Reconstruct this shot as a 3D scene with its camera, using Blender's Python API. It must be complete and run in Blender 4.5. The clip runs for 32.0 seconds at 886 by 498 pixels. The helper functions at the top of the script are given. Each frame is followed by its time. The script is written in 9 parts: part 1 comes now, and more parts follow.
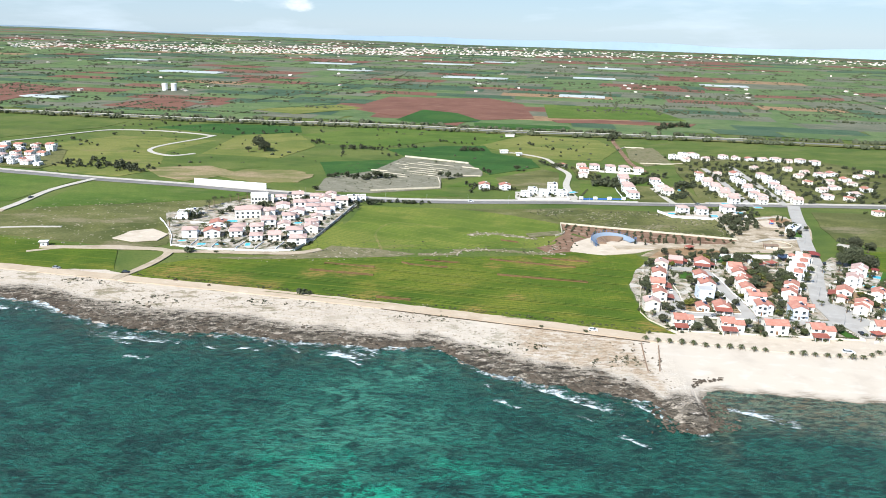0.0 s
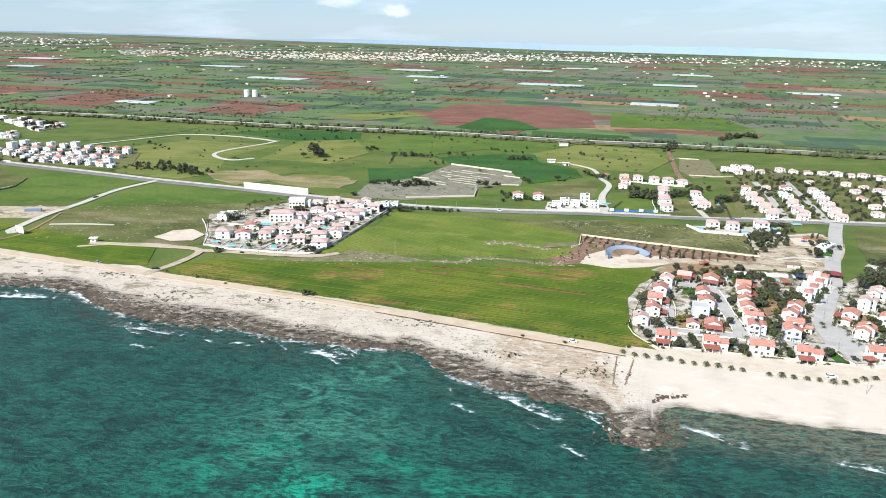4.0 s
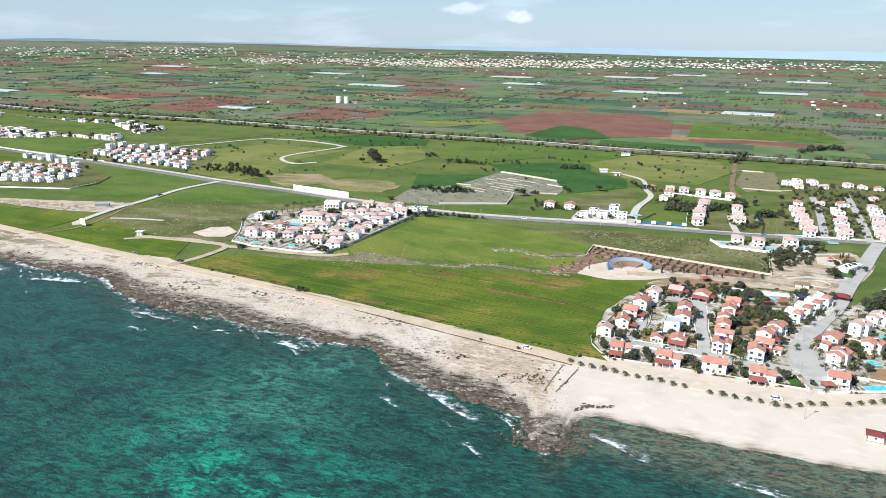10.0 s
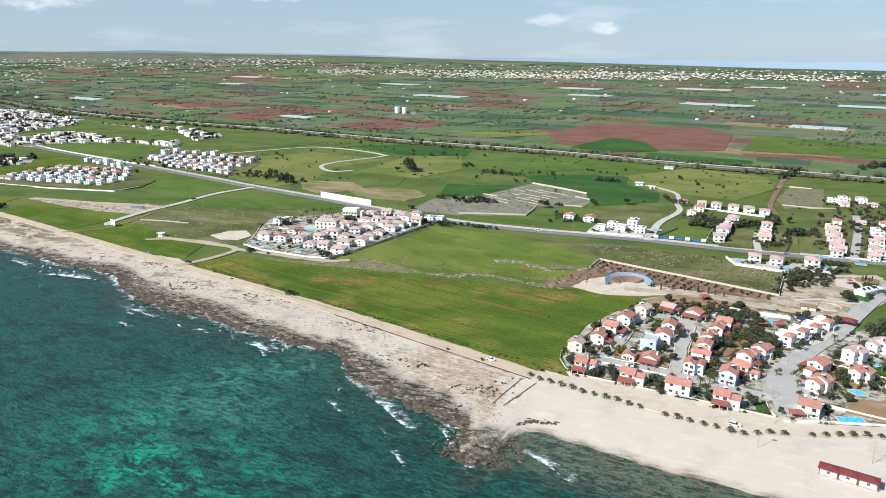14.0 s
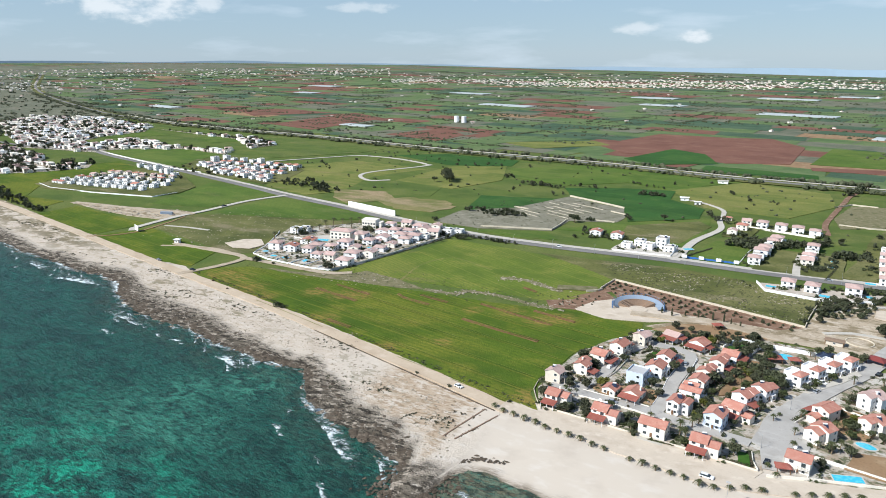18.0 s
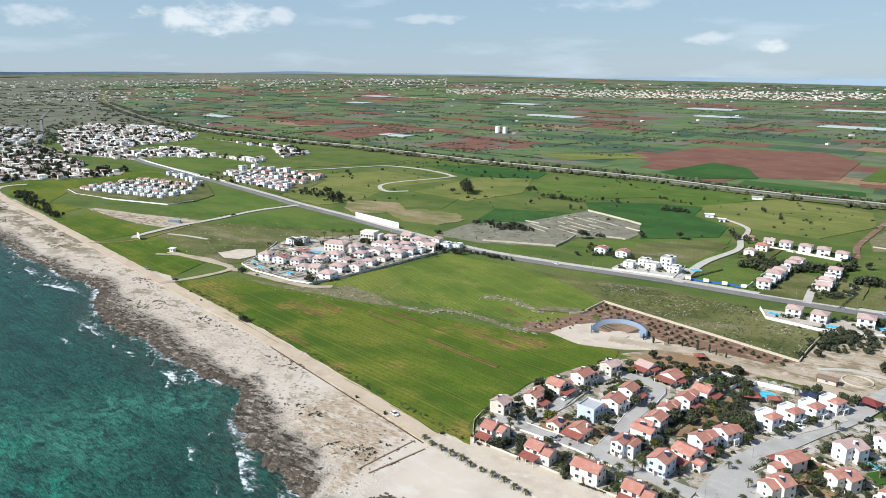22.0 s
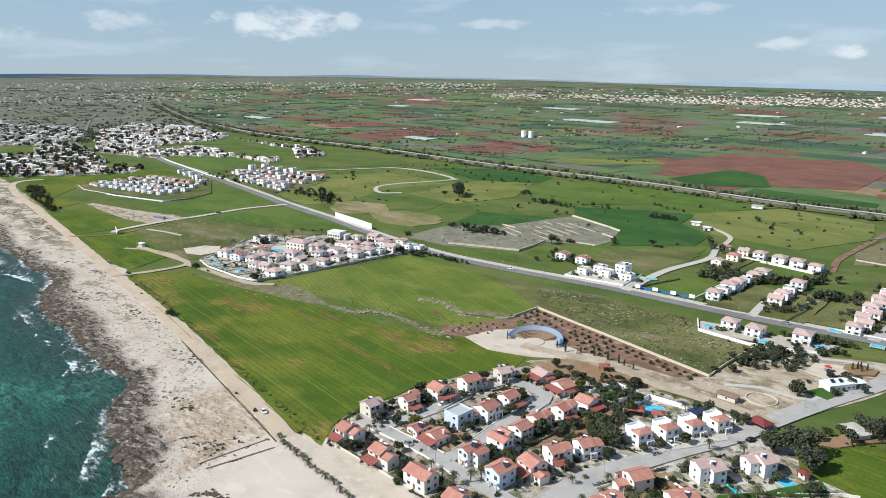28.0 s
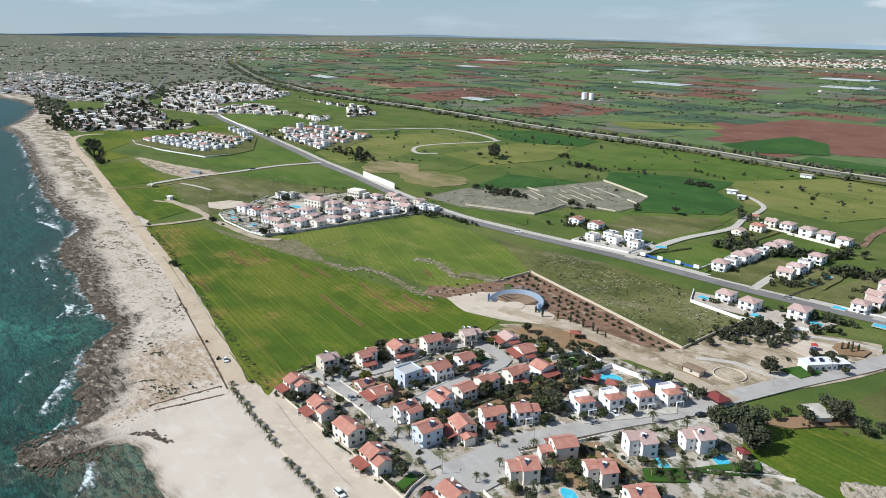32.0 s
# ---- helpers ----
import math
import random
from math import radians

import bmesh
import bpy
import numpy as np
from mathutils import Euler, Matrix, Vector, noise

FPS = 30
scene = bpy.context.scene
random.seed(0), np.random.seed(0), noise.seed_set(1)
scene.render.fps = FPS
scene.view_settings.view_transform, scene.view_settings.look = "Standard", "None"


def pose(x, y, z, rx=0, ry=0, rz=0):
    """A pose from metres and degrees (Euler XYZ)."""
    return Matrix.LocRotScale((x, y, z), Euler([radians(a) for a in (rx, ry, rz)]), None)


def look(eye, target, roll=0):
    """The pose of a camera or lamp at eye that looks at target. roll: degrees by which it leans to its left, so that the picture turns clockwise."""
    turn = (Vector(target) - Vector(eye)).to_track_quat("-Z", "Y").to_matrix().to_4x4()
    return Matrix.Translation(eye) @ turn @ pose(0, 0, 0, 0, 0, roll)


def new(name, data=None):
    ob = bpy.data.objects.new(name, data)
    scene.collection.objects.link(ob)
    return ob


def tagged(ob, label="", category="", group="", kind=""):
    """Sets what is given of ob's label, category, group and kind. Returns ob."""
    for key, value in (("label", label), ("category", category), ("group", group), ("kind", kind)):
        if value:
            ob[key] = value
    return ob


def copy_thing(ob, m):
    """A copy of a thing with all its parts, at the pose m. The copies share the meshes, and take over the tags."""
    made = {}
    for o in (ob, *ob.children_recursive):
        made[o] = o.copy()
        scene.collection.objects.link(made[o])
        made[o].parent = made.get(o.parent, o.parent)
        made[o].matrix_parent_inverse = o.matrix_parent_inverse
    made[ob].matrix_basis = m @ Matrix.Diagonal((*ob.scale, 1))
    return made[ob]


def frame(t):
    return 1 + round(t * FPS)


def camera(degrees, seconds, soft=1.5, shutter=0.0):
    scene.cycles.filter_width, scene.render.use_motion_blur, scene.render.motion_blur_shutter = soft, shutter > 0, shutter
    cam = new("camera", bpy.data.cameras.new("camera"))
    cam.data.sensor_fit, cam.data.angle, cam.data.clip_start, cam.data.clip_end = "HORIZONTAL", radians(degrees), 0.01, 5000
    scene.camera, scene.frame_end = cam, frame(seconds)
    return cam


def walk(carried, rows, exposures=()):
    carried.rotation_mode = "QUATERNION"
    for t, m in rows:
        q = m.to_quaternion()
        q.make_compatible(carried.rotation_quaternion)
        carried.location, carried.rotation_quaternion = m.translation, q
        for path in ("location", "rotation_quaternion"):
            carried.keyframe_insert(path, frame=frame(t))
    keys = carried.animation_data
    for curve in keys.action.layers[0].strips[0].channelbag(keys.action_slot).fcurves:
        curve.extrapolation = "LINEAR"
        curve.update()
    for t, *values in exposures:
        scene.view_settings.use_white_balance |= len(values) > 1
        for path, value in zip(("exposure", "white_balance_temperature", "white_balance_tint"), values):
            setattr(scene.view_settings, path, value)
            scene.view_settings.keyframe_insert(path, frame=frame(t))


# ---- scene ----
cam = camera(64.08, 32.0, soft=0.9)
PATH = [
    (0, pose(-24.77, 4.33, 135.89, 72.53, -1.31, -2.76)),
    (1, pose(-12.53, 1.27, 137.52, 72.60, -1.30, -1.80)),
    (2, pose(-0.29, -1.80, 139.16, 72.67, -1.19, 0.20)),
    (2.5, pose(5.43, -4.13, 140.77, 72.61, -1.08, 1.40)),
    (3, pose(11.70, -5.61, 141.59, 72.66, -1.03, 2.80)),
    (4, pose(24.24, -8.58, 143.23, 72.75, -0.92, 4.57)),
    (6.5, pose(54.63, -14.45, 148.10, 72.70, -0.61, 8.68)),
    (7.5, pose(67.68, -15.70, 148.46, 72.75, -0.59, 9.67)),
    (8, pose(74.01, -15.33, 148.64, 72.83, -0.48, 11.22)),
    (9, pose(87.06, -14.99, 149.00, 72.88, -0.46, 12.61)),
    (10, pose(100.49, -13.12, 148.74, 73.09, -0.37, 14.01)),
    (11, pose(113.91, -10.86, 148.89, 73.31, -0.38, 15.60)),
    (12, pose(127.33, -7.40, 148.64, 73.52, -0.29, 17.20)),
    (13, pose(139.96, -2.75, 148.39, 73.74, -0.30, 18.89)),
    (14, pose(152.40, 2.96, 147.75, 73.94, -0.22, 20.49)),
    (15, pose(163.25, 10.26, 147.50, 74.14, -0.33, 22.79)),
    (15.5, pose(168.47, 14.91, 147.38, 74.34, -0.24, 23.89)),
    (17.5, pose(186.98, 37.09, 146.10, 74.55, 0.03, 26.78)),
    (18, pose(191.41, 43.33, 145.98, 74.65, 0.02, 27.08)),
    (19, pose(199.87, 55.42, 145.34, 74.85, 0.11, 27.98)),
    (20, pose(208.46, 66.82, 145.13, 75.06, 0.18, 29.04)),
    (21, pose(217.86, 77.42, 144.52, 75.26, 0.16, 31.10)),
    (22, pose(228.05, 87.23, 144.31, 75.47, 0.13, 32.26)),
    (23, pose(238.24, 95.84, 143.70, 75.58, 0.01, 32.12)),
    (24, pose(248.73, 103.77, 143.46, 75.61, -0.10, 32.00)),
    (25, pose(259.23, 111.31, 142.83, 75.74, -0.11, 32.27)),
    (27.5, pose(285.26, 131.15, 141.45, 75.81, -0.12, 36.40)),
    (28, pose(290.31, 135.12, 141.33, 75.83, -0.13, 37.19)),
    (29, pose(300.33, 142.75, 140.85, 75.84, -0.15, 39.21)),
    (30, pose(309.95, 150.77, 140.77, 75.86, -0.18, 40.92)),
    (30.5, pose(314.55, 154.99, 140.34, 75.87, -0.19, 41.38)),
    (31, pose(319.16, 159.60, 139.90, 75.08, -0.21, 42.03)),
    (31.5, pose(323.77, 163.81, 139.86, 73.89, -0.22, 42.89)),
    (32, pose(327.98, 168.82, 139.82, 72.80, -0.23, 43.65)),
]
EXPOSURES = [(0, 0.66, 6080, 8), (4, 0.63, 6080, 8), (9, 0.58, 6080, 8), (13, 0.41, 6080, 8), (19, 0.32, 6080, 8), (28, 0.23, 6080, 8), (32, 0.15, 6080, 8)]
walk(cam, PATH, EXPOSURES)

# ---- world and sun ----
world = bpy.data.worlds.new("sky")
scene.world = world
world.use_nodes = True
wn, wl = world.node_tree.nodes, world.node_tree.links
sky = wn.new("ShaderNodeTexSky")
sky.sky_type = "NISHITA"
sky.sun_disc = False
sky.sun_elevation, sky.sun_rotation = radians(41), radians(218.5)
sky.air_density, sky.dust_density, sky.ozone_density = 1.0, 0.0, 6.0
bg = wn["Background"]
bg.inputs["Strength"].default_value = 0.080
wcoord = wn.new("ShaderNodeTexCoord")
wmap = wn.new("ShaderNodeMapping")
wmap.inputs["Scale"].default_value = (2.6, 2.6, 15.0)
wl.new(wcoord.outputs["Generated"], wmap.inputs["Vector"])
wnoise = wn.new("ShaderNodeTexNoise")
wnoise.inputs["Scale"].default_value = 1.6
wnoise.inputs["Detail"].default_value = 7
wnoise.inputs["Roughness"].default_value = 0.55
wl.new(wmap.outputs[0], wnoise.inputs["Vector"])
wramp = wn.new("ShaderNodeValToRGB")
wramp.color_ramp.elements[0].position, wramp.color_ramp.elements[1].position = 0.52, 0.66
wl.new(wnoise.outputs[0], wramp.inputs[0])
wscale = wn.new("ShaderNodeMath")
wscale.operation = "MULTIPLY"
wscale.inputs[1].default_value = 0.42
wl.new(wramp.outputs[0], wscale.inputs[0])
wmix = wn.new("ShaderNodeMixRGB")
wmix.inputs[2].default_value = (7.8, 8.6, 9.4, 1)
wl.new(wscale.outputs[0], wmix.inputs[0])
whaze = wn.new("ShaderNodeMixRGB")
whaze.inputs[2].default_value = (4.45, 5.65, 6.7, 1)
wsep = wn.new("ShaderNodeSeparateXYZ")
wl.new(wcoord.outputs["Generated"], wsep.inputs[0])


def wmath(op, a, b):
    k = wn.new("ShaderNodeMath")
    k.operation = op
    for i, v in enumerate((a, b)):
        if isinstance(v, (int, float)):
            k.inputs[i].default_value = v
        else:
            wl.new(v, k.inputs[i])
    return k.outputs[0]


def wrange(src, a, b, lo, hi):
    r = wn.new("ShaderNodeMapRange")
    r.interpolation_type = "SMOOTHSTEP"
    for k, v in zip(("From Min", "From Max", "To Min", "To Max"), (a, b, lo, hi)):
        r.inputs[k].default_value = v
    wl.new(src, r.inputs["Value"])
    return r.outputs[0]


# haze thick towards the horizon, thin overhead
wl.new(wrange(wsep.outputs["Z"], 0.0, 0.42, 0.76, 0.10), whaze.inputs[0])
wl.new(sky.outputs[0], whaze.inputs[1])
wl.new(whaze.outputs[0], wmix.inputs[1])
# a few small heaped clouds low over the plain: azimuth, height, half width, half height, strength
waz = wmath("ARCTAN2", wmath("MULTIPLY", wsep.outputs["X"], -1.0), wsep.outputs["Y"])
wpuff = wn.new("ShaderNodeTexNoise")
wpuff.inputs["Scale"].default_value = 22.0
wpuff.inputs["Detail"].default_value = 6
wpuff.inputs["Roughness"].default_value = 0.6
wstretch = wn.new("ShaderNodeMapping")
wstretch.inputs["Scale"].default_value = (1, 1, 2.2)
wl.new(wcoord.outputs["Generated"], wstretch.inputs["Vector"])
wl.new(wstretch.outputs[0], wpuff.inputs["Vector"])
heap = None
for az, up, wide, high, amount in ((49.5, 0.060, 5.2, 0.024, 0.75), (44.5, 0.063, 1.2, 0.014, 0.55), (60.0, 0.056, 3.0, 0.016, 0.45), (8.3, 0.025, 1.7, 0.011, 0.75), (12.3, 0.033, 1.8, 0.010, 0.5), (34.0, 0.060, 4.0, 0.008, 0.4), (70.0, 0.045, 5.0, 0.014, 0.4), (20.0, 0.075, 6.0, 0.010, 0.35)):
    du = wmath("DIVIDE", wmath("SUBTRACT", waz, radians(az)), radians(wide))
    dv = wmath("DIVIDE", wmath("SUBTRACT", wsep.outputs["Z"], up), high)
    d2 = wmath("ADD", wmath("MULTIPLY", du, du), wmath("MULTIPLY", dv, dv))
    body = wmath("SUBTRACT", wmath("MULTIPLY", wmath("SUBTRACT", wpuff.outputs[0], 0.22), 4.2), d2)
    one = wmath("MULTIPLY", wrange(body, 0.25, 1.5, 0.0, 1.0), amount)
    heap = one if heap is None else wmath("MAXIMUM", heap, one)
wcloud = wn.new("ShaderNodeMixRGB")
wcloud.inputs[2].default_value = (9.6, 9.7, 9.7, 1)
wl.new(heap, wcloud.inputs[0])
wl.new(wmix.outputs[0], wcloud.inputs[1])
wl.new(wcloud.outputs[0], bg.inputs[0])

sun = new("sun", bpy.data.lights.new("sun", "SUN"))
sun.data.energy, sun.data.angle, sun.data.color = 5.0, radians(0.6), (1.0, 0.965, 0.91)
sun.matrix_world = look((0, 0, 600), (0.62, 0.78, 599.13))


# ---- materials ----
class Mat:
    """A node material: principled surface fed by layered noise."""

    def __init__(self, name, color, rough=0.8, metal=0.0, spec=0.3):
        self.m = bpy.data.materials.new(name)
        self.m.use_nodes = True
        self.n, self.l = self.m.node_tree.nodes, self.m.node_tree.links
        self.b = self.n["Principled BSDF"]
        self.b.inputs["Roughness"].default_value = rough
        self.b.inputs["Metallic"].default_value = metal
        self.b.inputs["Specular IOR Level"].default_value = spec
        self.b.inputs["Base Color"].default_value = (*color, 1)
        self.col = None
        self.base = color
        self.co = None

    def coord(self):
        if not self.co:
            g = self.n.new("ShaderNodeNewGeometry")
            self.co = g.outputs["Position"]
        return self.co

    def mapped(self, scale=(1, 1, 1), rot=0.0):
        mp = self.n.new("ShaderNodeMapping")
        mp.inputs["Scale"].default_value = scale
        mp.inputs["Rotation"].default_value = (0, 0, rot)
        self.l.new(self.coord(), mp.inputs["Vector"])
        return mp.outputs[0]

    def noise(self, size, detail=4, lo=0.4, hi=0.6, stretch=(1, 1, 1), rot=0.0, rough=0.55, warp=0.0):
        t = self.n.new("ShaderNodeTexNoise")
        t.inputs["Scale"].default_value = 1.0 / size
        t.inputs["Detail"].default_value = detail
        t.inputs["Roughness"].default_value = rough
        t.inputs["Distortion"].default_value = warp
        self.l.new(self.mapped(stretch, rot), t.inputs["Vector"])
        return self.ramp(t.outputs[0], lo, hi)

    def ramp(self, src, lo, hi):
        r = self.n.new("ShaderNodeMapRange")
        r.inputs["From Min"].default_value, r.inputs["From Max"].default_value = lo, hi
        r.interpolation_type = "SMOOTHSTEP"
        self.l.new(src, r.inputs["Value"])
        return r.outputs[0]

    def wave(self, size, rot=0.0, lo=0.8, hi=0.95, warp=0.0):
        t = self.n.new("ShaderNodeTexWave")
        t.inputs["Scale"].default_value = 0.314 / size
        t.inputs["Distortion"].default_value = warp
        t.inputs["Detail"].default_value = 2
        t.bands_direction = "Y"
        self.l.new(self.mapped((1, 1, 1), rot), t.inputs["Vector"])
        return self.ramp(t.outputs["Fac"], lo, hi)

    def attr(self, name):
        a = self.n.new("ShaderNodeAttribute")
        a.attribute_name = name
        return a.outputs["Fac"]

    def rand(self):
        return self.n.new("ShaderNodeObjectInfo").outputs["Random"]

    def island(self):
        return self.n.new("ShaderNodeNewGeometry").outputs["Random Per Island"]

    def math(self, op, a, b):
        k = self.n.new("ShaderNodeMath")
        k.operation = op
        for i, v in enumerate((a, b)):
            if isinstance(v, (int, float)):
                k.inputs[i].default_value = v
            else:
                self.l.new(v, k.inputs[i])
        return k.outputs[0]

    def over(self, color, fac, amount=1.0):
        """Lay a colour over what is there, where fac says."""
        x = self.n.new("ShaderNodeMixRGB")
        if self.col is None:
            x.inputs[1].default_value = (*self.base, 1)
        else:
            self.l.new(self.col, x.inputs[1])
        x.inputs[2].default_value = (*color, 1)
        if amount != 1.0:
            fac = self.math("MULTIPLY", fac, amount)
        self.l.new(fac, x.inputs[0])
        self.col = x.outputs[0]
        self.l.new(self.col, self.b.inputs["Base Color"])
        return self

    def bump(self, src, dist=0.05, strength=0.6):
        k = self.n.new("ShaderNodeBump")
        k.inputs["Strength"].default_value = strength
        k.inputs["Distance"].default_value = dist
        self.l.new(src, k.inputs["Height"])
        self.l.new(k.outputs[0], self.b.inputs["Normal"])
        return self


def spots(a, color, places, amount):
    """Dry patches at known places of a field."""
    for x, y, r in places:
        v = a.n.new("ShaderNodeVectorMath")
        v.operation = "DISTANCE"
        v.inputs[1].default_value = (x, y, 0)
        a.l.new(a.coord(), v.inputs[0])
        near = a.ramp(v.outputs["Value"], r, r * 0.25)
        a.over(color, a.math("MULTIPLY", near, a.noise(4.5, 6, 0.36, 0.60, (0.6, 1.5, 1), 0.3, 0.65)), amount)


def grassy(name, base, dark, light, soil, lines=None, soil_at=(0.60, 0.72), patches=()):
    a = Mat(name, base, 0.9, 0, 0.1)
    a.over(dark, a.noise(38, 5, 0.42, 0.66), 0.8)
    a.over(light, a.noise(26, 6, 0.5, 0.72, (1, 1.6, 1), 0.4), 0.75)
    a.over(light, a.noise(120, 3, 0.48, 0.60, (1, 1.8, 1), 0.2), 0.5)
    a.over(dark, a.noise(90, 3, 0.52, 0.62, (1, 2.2, 1), 0.35), 0.5)
    a.over(soil, a.noise(48, 6, *soil_at, (0.55, 1.5, 1), 0.24, 0.6), 0.85)
    spots(a, (0.30, 0.195, 0.06), patches, 0.8)
    if lines is not None:
        a.over(light, a.wave(13.0, lines, 0.975, 0.998, 0.25), 0.45)
        a.over(dark, a.wave(3.1, lines, 0.35, 0.9, 0.8), 0.30)
    a.over(dark, a.noise(1.8, 4, 0.46, 0.66), 0.55)
    a.bump(a.noise(0.9, 4, 0.2, 0.8), 0.25, 0.6)
    return a.m


FALLOW = grassy("mottled_fallow", (0.21, 0.185, 0.075), (0.13, 0.145, 0.045), (0.30, 0.235, 0.125), (0.36, 0.26, 0.165), None, (0.46, 0.60))
TRAM = grassy("thin_pale_crop", (0.17, 0.20, 0.035), (0.12, 0.16, 0.025), (0.24, 0.22, 0.06), (0.24, 0.20, 0.07))
SOIL = (0.28, 0.15, 0.065)
CROP = grassy("green_crop", (0.096, 0.138, 0.015), (0.050, 0.090, 0.011), (0.205, 0.194, 0.030), (0.24, 0.20, 0.05), 0.22, (0.64, 0.78), ((-76, 388, 12), (-58, 390, 13), (-47, 396, 12), (33, 352, 8), (49, 410, 12), (68, 404, 13), (79, 413, 14), (27, 403, 9), (54, 454, 16), (-45, 352, 14), (-21, 330, 12), (-127, 432, 14), (-121, 374, 20), (-145, 388, 20), (-160, 390, 14), (96, 314, 12), (-100, 366, 12), (10, 334, 10)))
MEADOW = grassy("green_meadow", (0.142, 0.180, 0.030), (0.080, 0.122, 0.020), (0.225, 0.222, 0.052), (0.20, 0.165, 0.07), 0.5, (0.60, 0.75))
PASTURE = grassy("inland_pasture", (0.104, 0.138, 0.032), (0.066, 0.102, 0.024), (0.160, 0.168, 0.052), (0.17, 0.15, 0.085), None, (0.60, 0.74))
LUSH = grassy("lush_inland_grass", (0.098, 0.150, 0.027), (0.062, 0.106, 0.020), (0.155, 0.182, 0.044), (0.16, 0.15, 0.07), 0.3, (0.62, 0.76))
DEEP = grassy("deep_green_crop", (0.042, 0.105, 0.024), (0.030, 0.075, 0.018), (0.075, 0.135, 0.032), (0.10, 0.11, 0.035), 0.1, (0.66, 0.78))
OLIVE = grassy("olive_rough_pasture", (0.128, 0.130, 0.042), (0.066, 0.080, 0.024), (0.205, 0.190, 0.082), (0.24, 0.20, 0.12), None, (0.56, 0.70))
YELLOWG = grassy("yellow_green_pasture", (0.165, 0.178, 0.046), (0.105, 0.135, 0.032), (0.26, 0.235, 0.075), (0.26, 0.205, 0.09), 0.2, (0.56, 0.70))
LAWN = grassy("lawn", (0.055, 0.125, 0.02), (0.035, 0.09, 0.015), (0.085, 0.15, 0.03), (0.1, 0.12, 0.03), None, (0.72, 0.8))


def earthy(name, base, dark, light, big=22, fine=1.2, bump=0.15):
    a = Mat(name, base, 0.93, 0, 0.12)
    a.over(dark, a.noise(big, 6, 0.45, 0.7), 0.7)
    a.over(light, a.noise(big * 0.6, 5, 0.5, 0.72, (1, 1.5, 1), 0.7), 0.7)
    a.over(dark, a.noise(fine, 4, 0.52, 0.72), 0.45)
    a.bump(a.noise(fine * 0.7, 5, 0.2, 0.8), bump, 0.7)
    return a.m


REDSOIL = earthy("red_ploughed_soil", (0.215, 0.130, 0.085), (0.120, 0.070, 0.044), (0.42, 0.31, 0.225), 9, 1.5)
BROWNSOIL = earthy("brown_soil", (0.28, 0.18, 0.10), (0.18, 0.11, 0.06), (0.38, 0.28, 0.17), 18, 1.0)
RUTSOIL = earthy("red_brown_rut_soil", (0.17, 0.098, 0.048), (0.10, 0.065, 0.03), (0.30, 0.18, 0.09), 6, 0.6)
DIRT = earthy("pale_dirt", (0.44, 0.36, 0.265), (0.27, 0.21, 0.135), (0.55, 0.47, 0.37), 14, 1.0, 0.06)
DUST = Mat("dusty_ground", (0.43, 0.35, 0.255), 0.95, 0, 0.1)
DUST.over((0.21, 0.165, 0.095), DUST.noise(15, 7, 0.46, 0.58, (1, 1.5, 1), 0.5, 0.65), 0.85)
DUST.over((0.54, 0.46, 0.36), DUST.noise(10, 6, 0.52, 0.62, (1, 2.0, 1), 0.9, 0.6), 0.8)
DUST.over((0.16, 0.13, 0.08), DUST.noise(1.6, 6, 0.52, 0.66, (1, 1, 1), 0.0, 0.7), 0.6)
DUST.bump(DUST.noise(1.0, 5, 0.2, 0.8), 0.15, 0.7)
DUST = DUST.m
TRACK = earthy("dirt_track", (0.50, 0.40, 0.29), (0.41, 0.315, 0.22), (0.58, 0.48, 0.365), 16, 1.4, 0.05)
SANDLOT = earthy("pale_sand_yard", (0.55, 0.465, 0.365), (0.44, 0.36, 0.275), (0.64, 0.56, 0.455), 9, 0.8, 0.04)
STONY = earthy("stony_ground", (0.185, 0.165, 0.090), (0.095, 0.105, 0.036), (0.33, 0.28, 0.185), 7, 1.4, 0.3)
GARDEN = Mat("garden_ground", (0.42, 0.37, 0.305), 0.93, 0, 0.12)
GARDEN.over((0.32, 0.25, 0.175), GARDEN.noise(7, 5, 0.46, 0.58), 0.8)
GARDEN.over((0.085, 0.098, 0.042), GARDEN.noise(5, 6, 0.49, 0.57, (1, 1.4, 1), 0.5, 0.65), 0.85)
GARDEN.over((0.54, 0.50, 0.44), GARDEN.noise(9, 3, 0.56, 0.61, (1, 1.3, 1), 1.3), 0.85)
GARDEN.over((0.14, 0.12, 0.08), GARDEN.noise(0.9, 4, 0.54, 0.70), 0.5)
GARDEN.bump(GARDEN.noise(0.6, 4, 0.2, 0.8), 0.15, 0.7)
GARDEN = GARDEN.m
TERRACE = earthy("stony_terrace", (0.215, 0.20, 0.145), (0.12, 0.12, 0.075), (0.33, 0.30, 0.23), 16, 2.2, 0.3)
ASPHALT = earthy("worn_asphalt", (0.40, 0.375, 0.34), (0.31, 0.29, 0.262), (0.47, 0.445, 0.41), 12, 0.8, 0.01)
ROADGREY = earthy("road_asphalt", (0.20, 0.19, 0.175), (0.155, 0.148, 0.14), (0.26, 0.25, 0.235), 25, 1.2, 0.01)
CONCRETE = earthy("pale_concrete", (0.49, 0.45, 0.385), (0.38, 0.345, 0.29), (0.57, 0.53, 0.47), 7, 0.7, 0.02)
PAVING = earthy("paving", (0.46, 0.40, 0.33), (0.36, 0.30, 0.24), (0.56, 0.50, 0.43), 5, 0.5, 0.01)


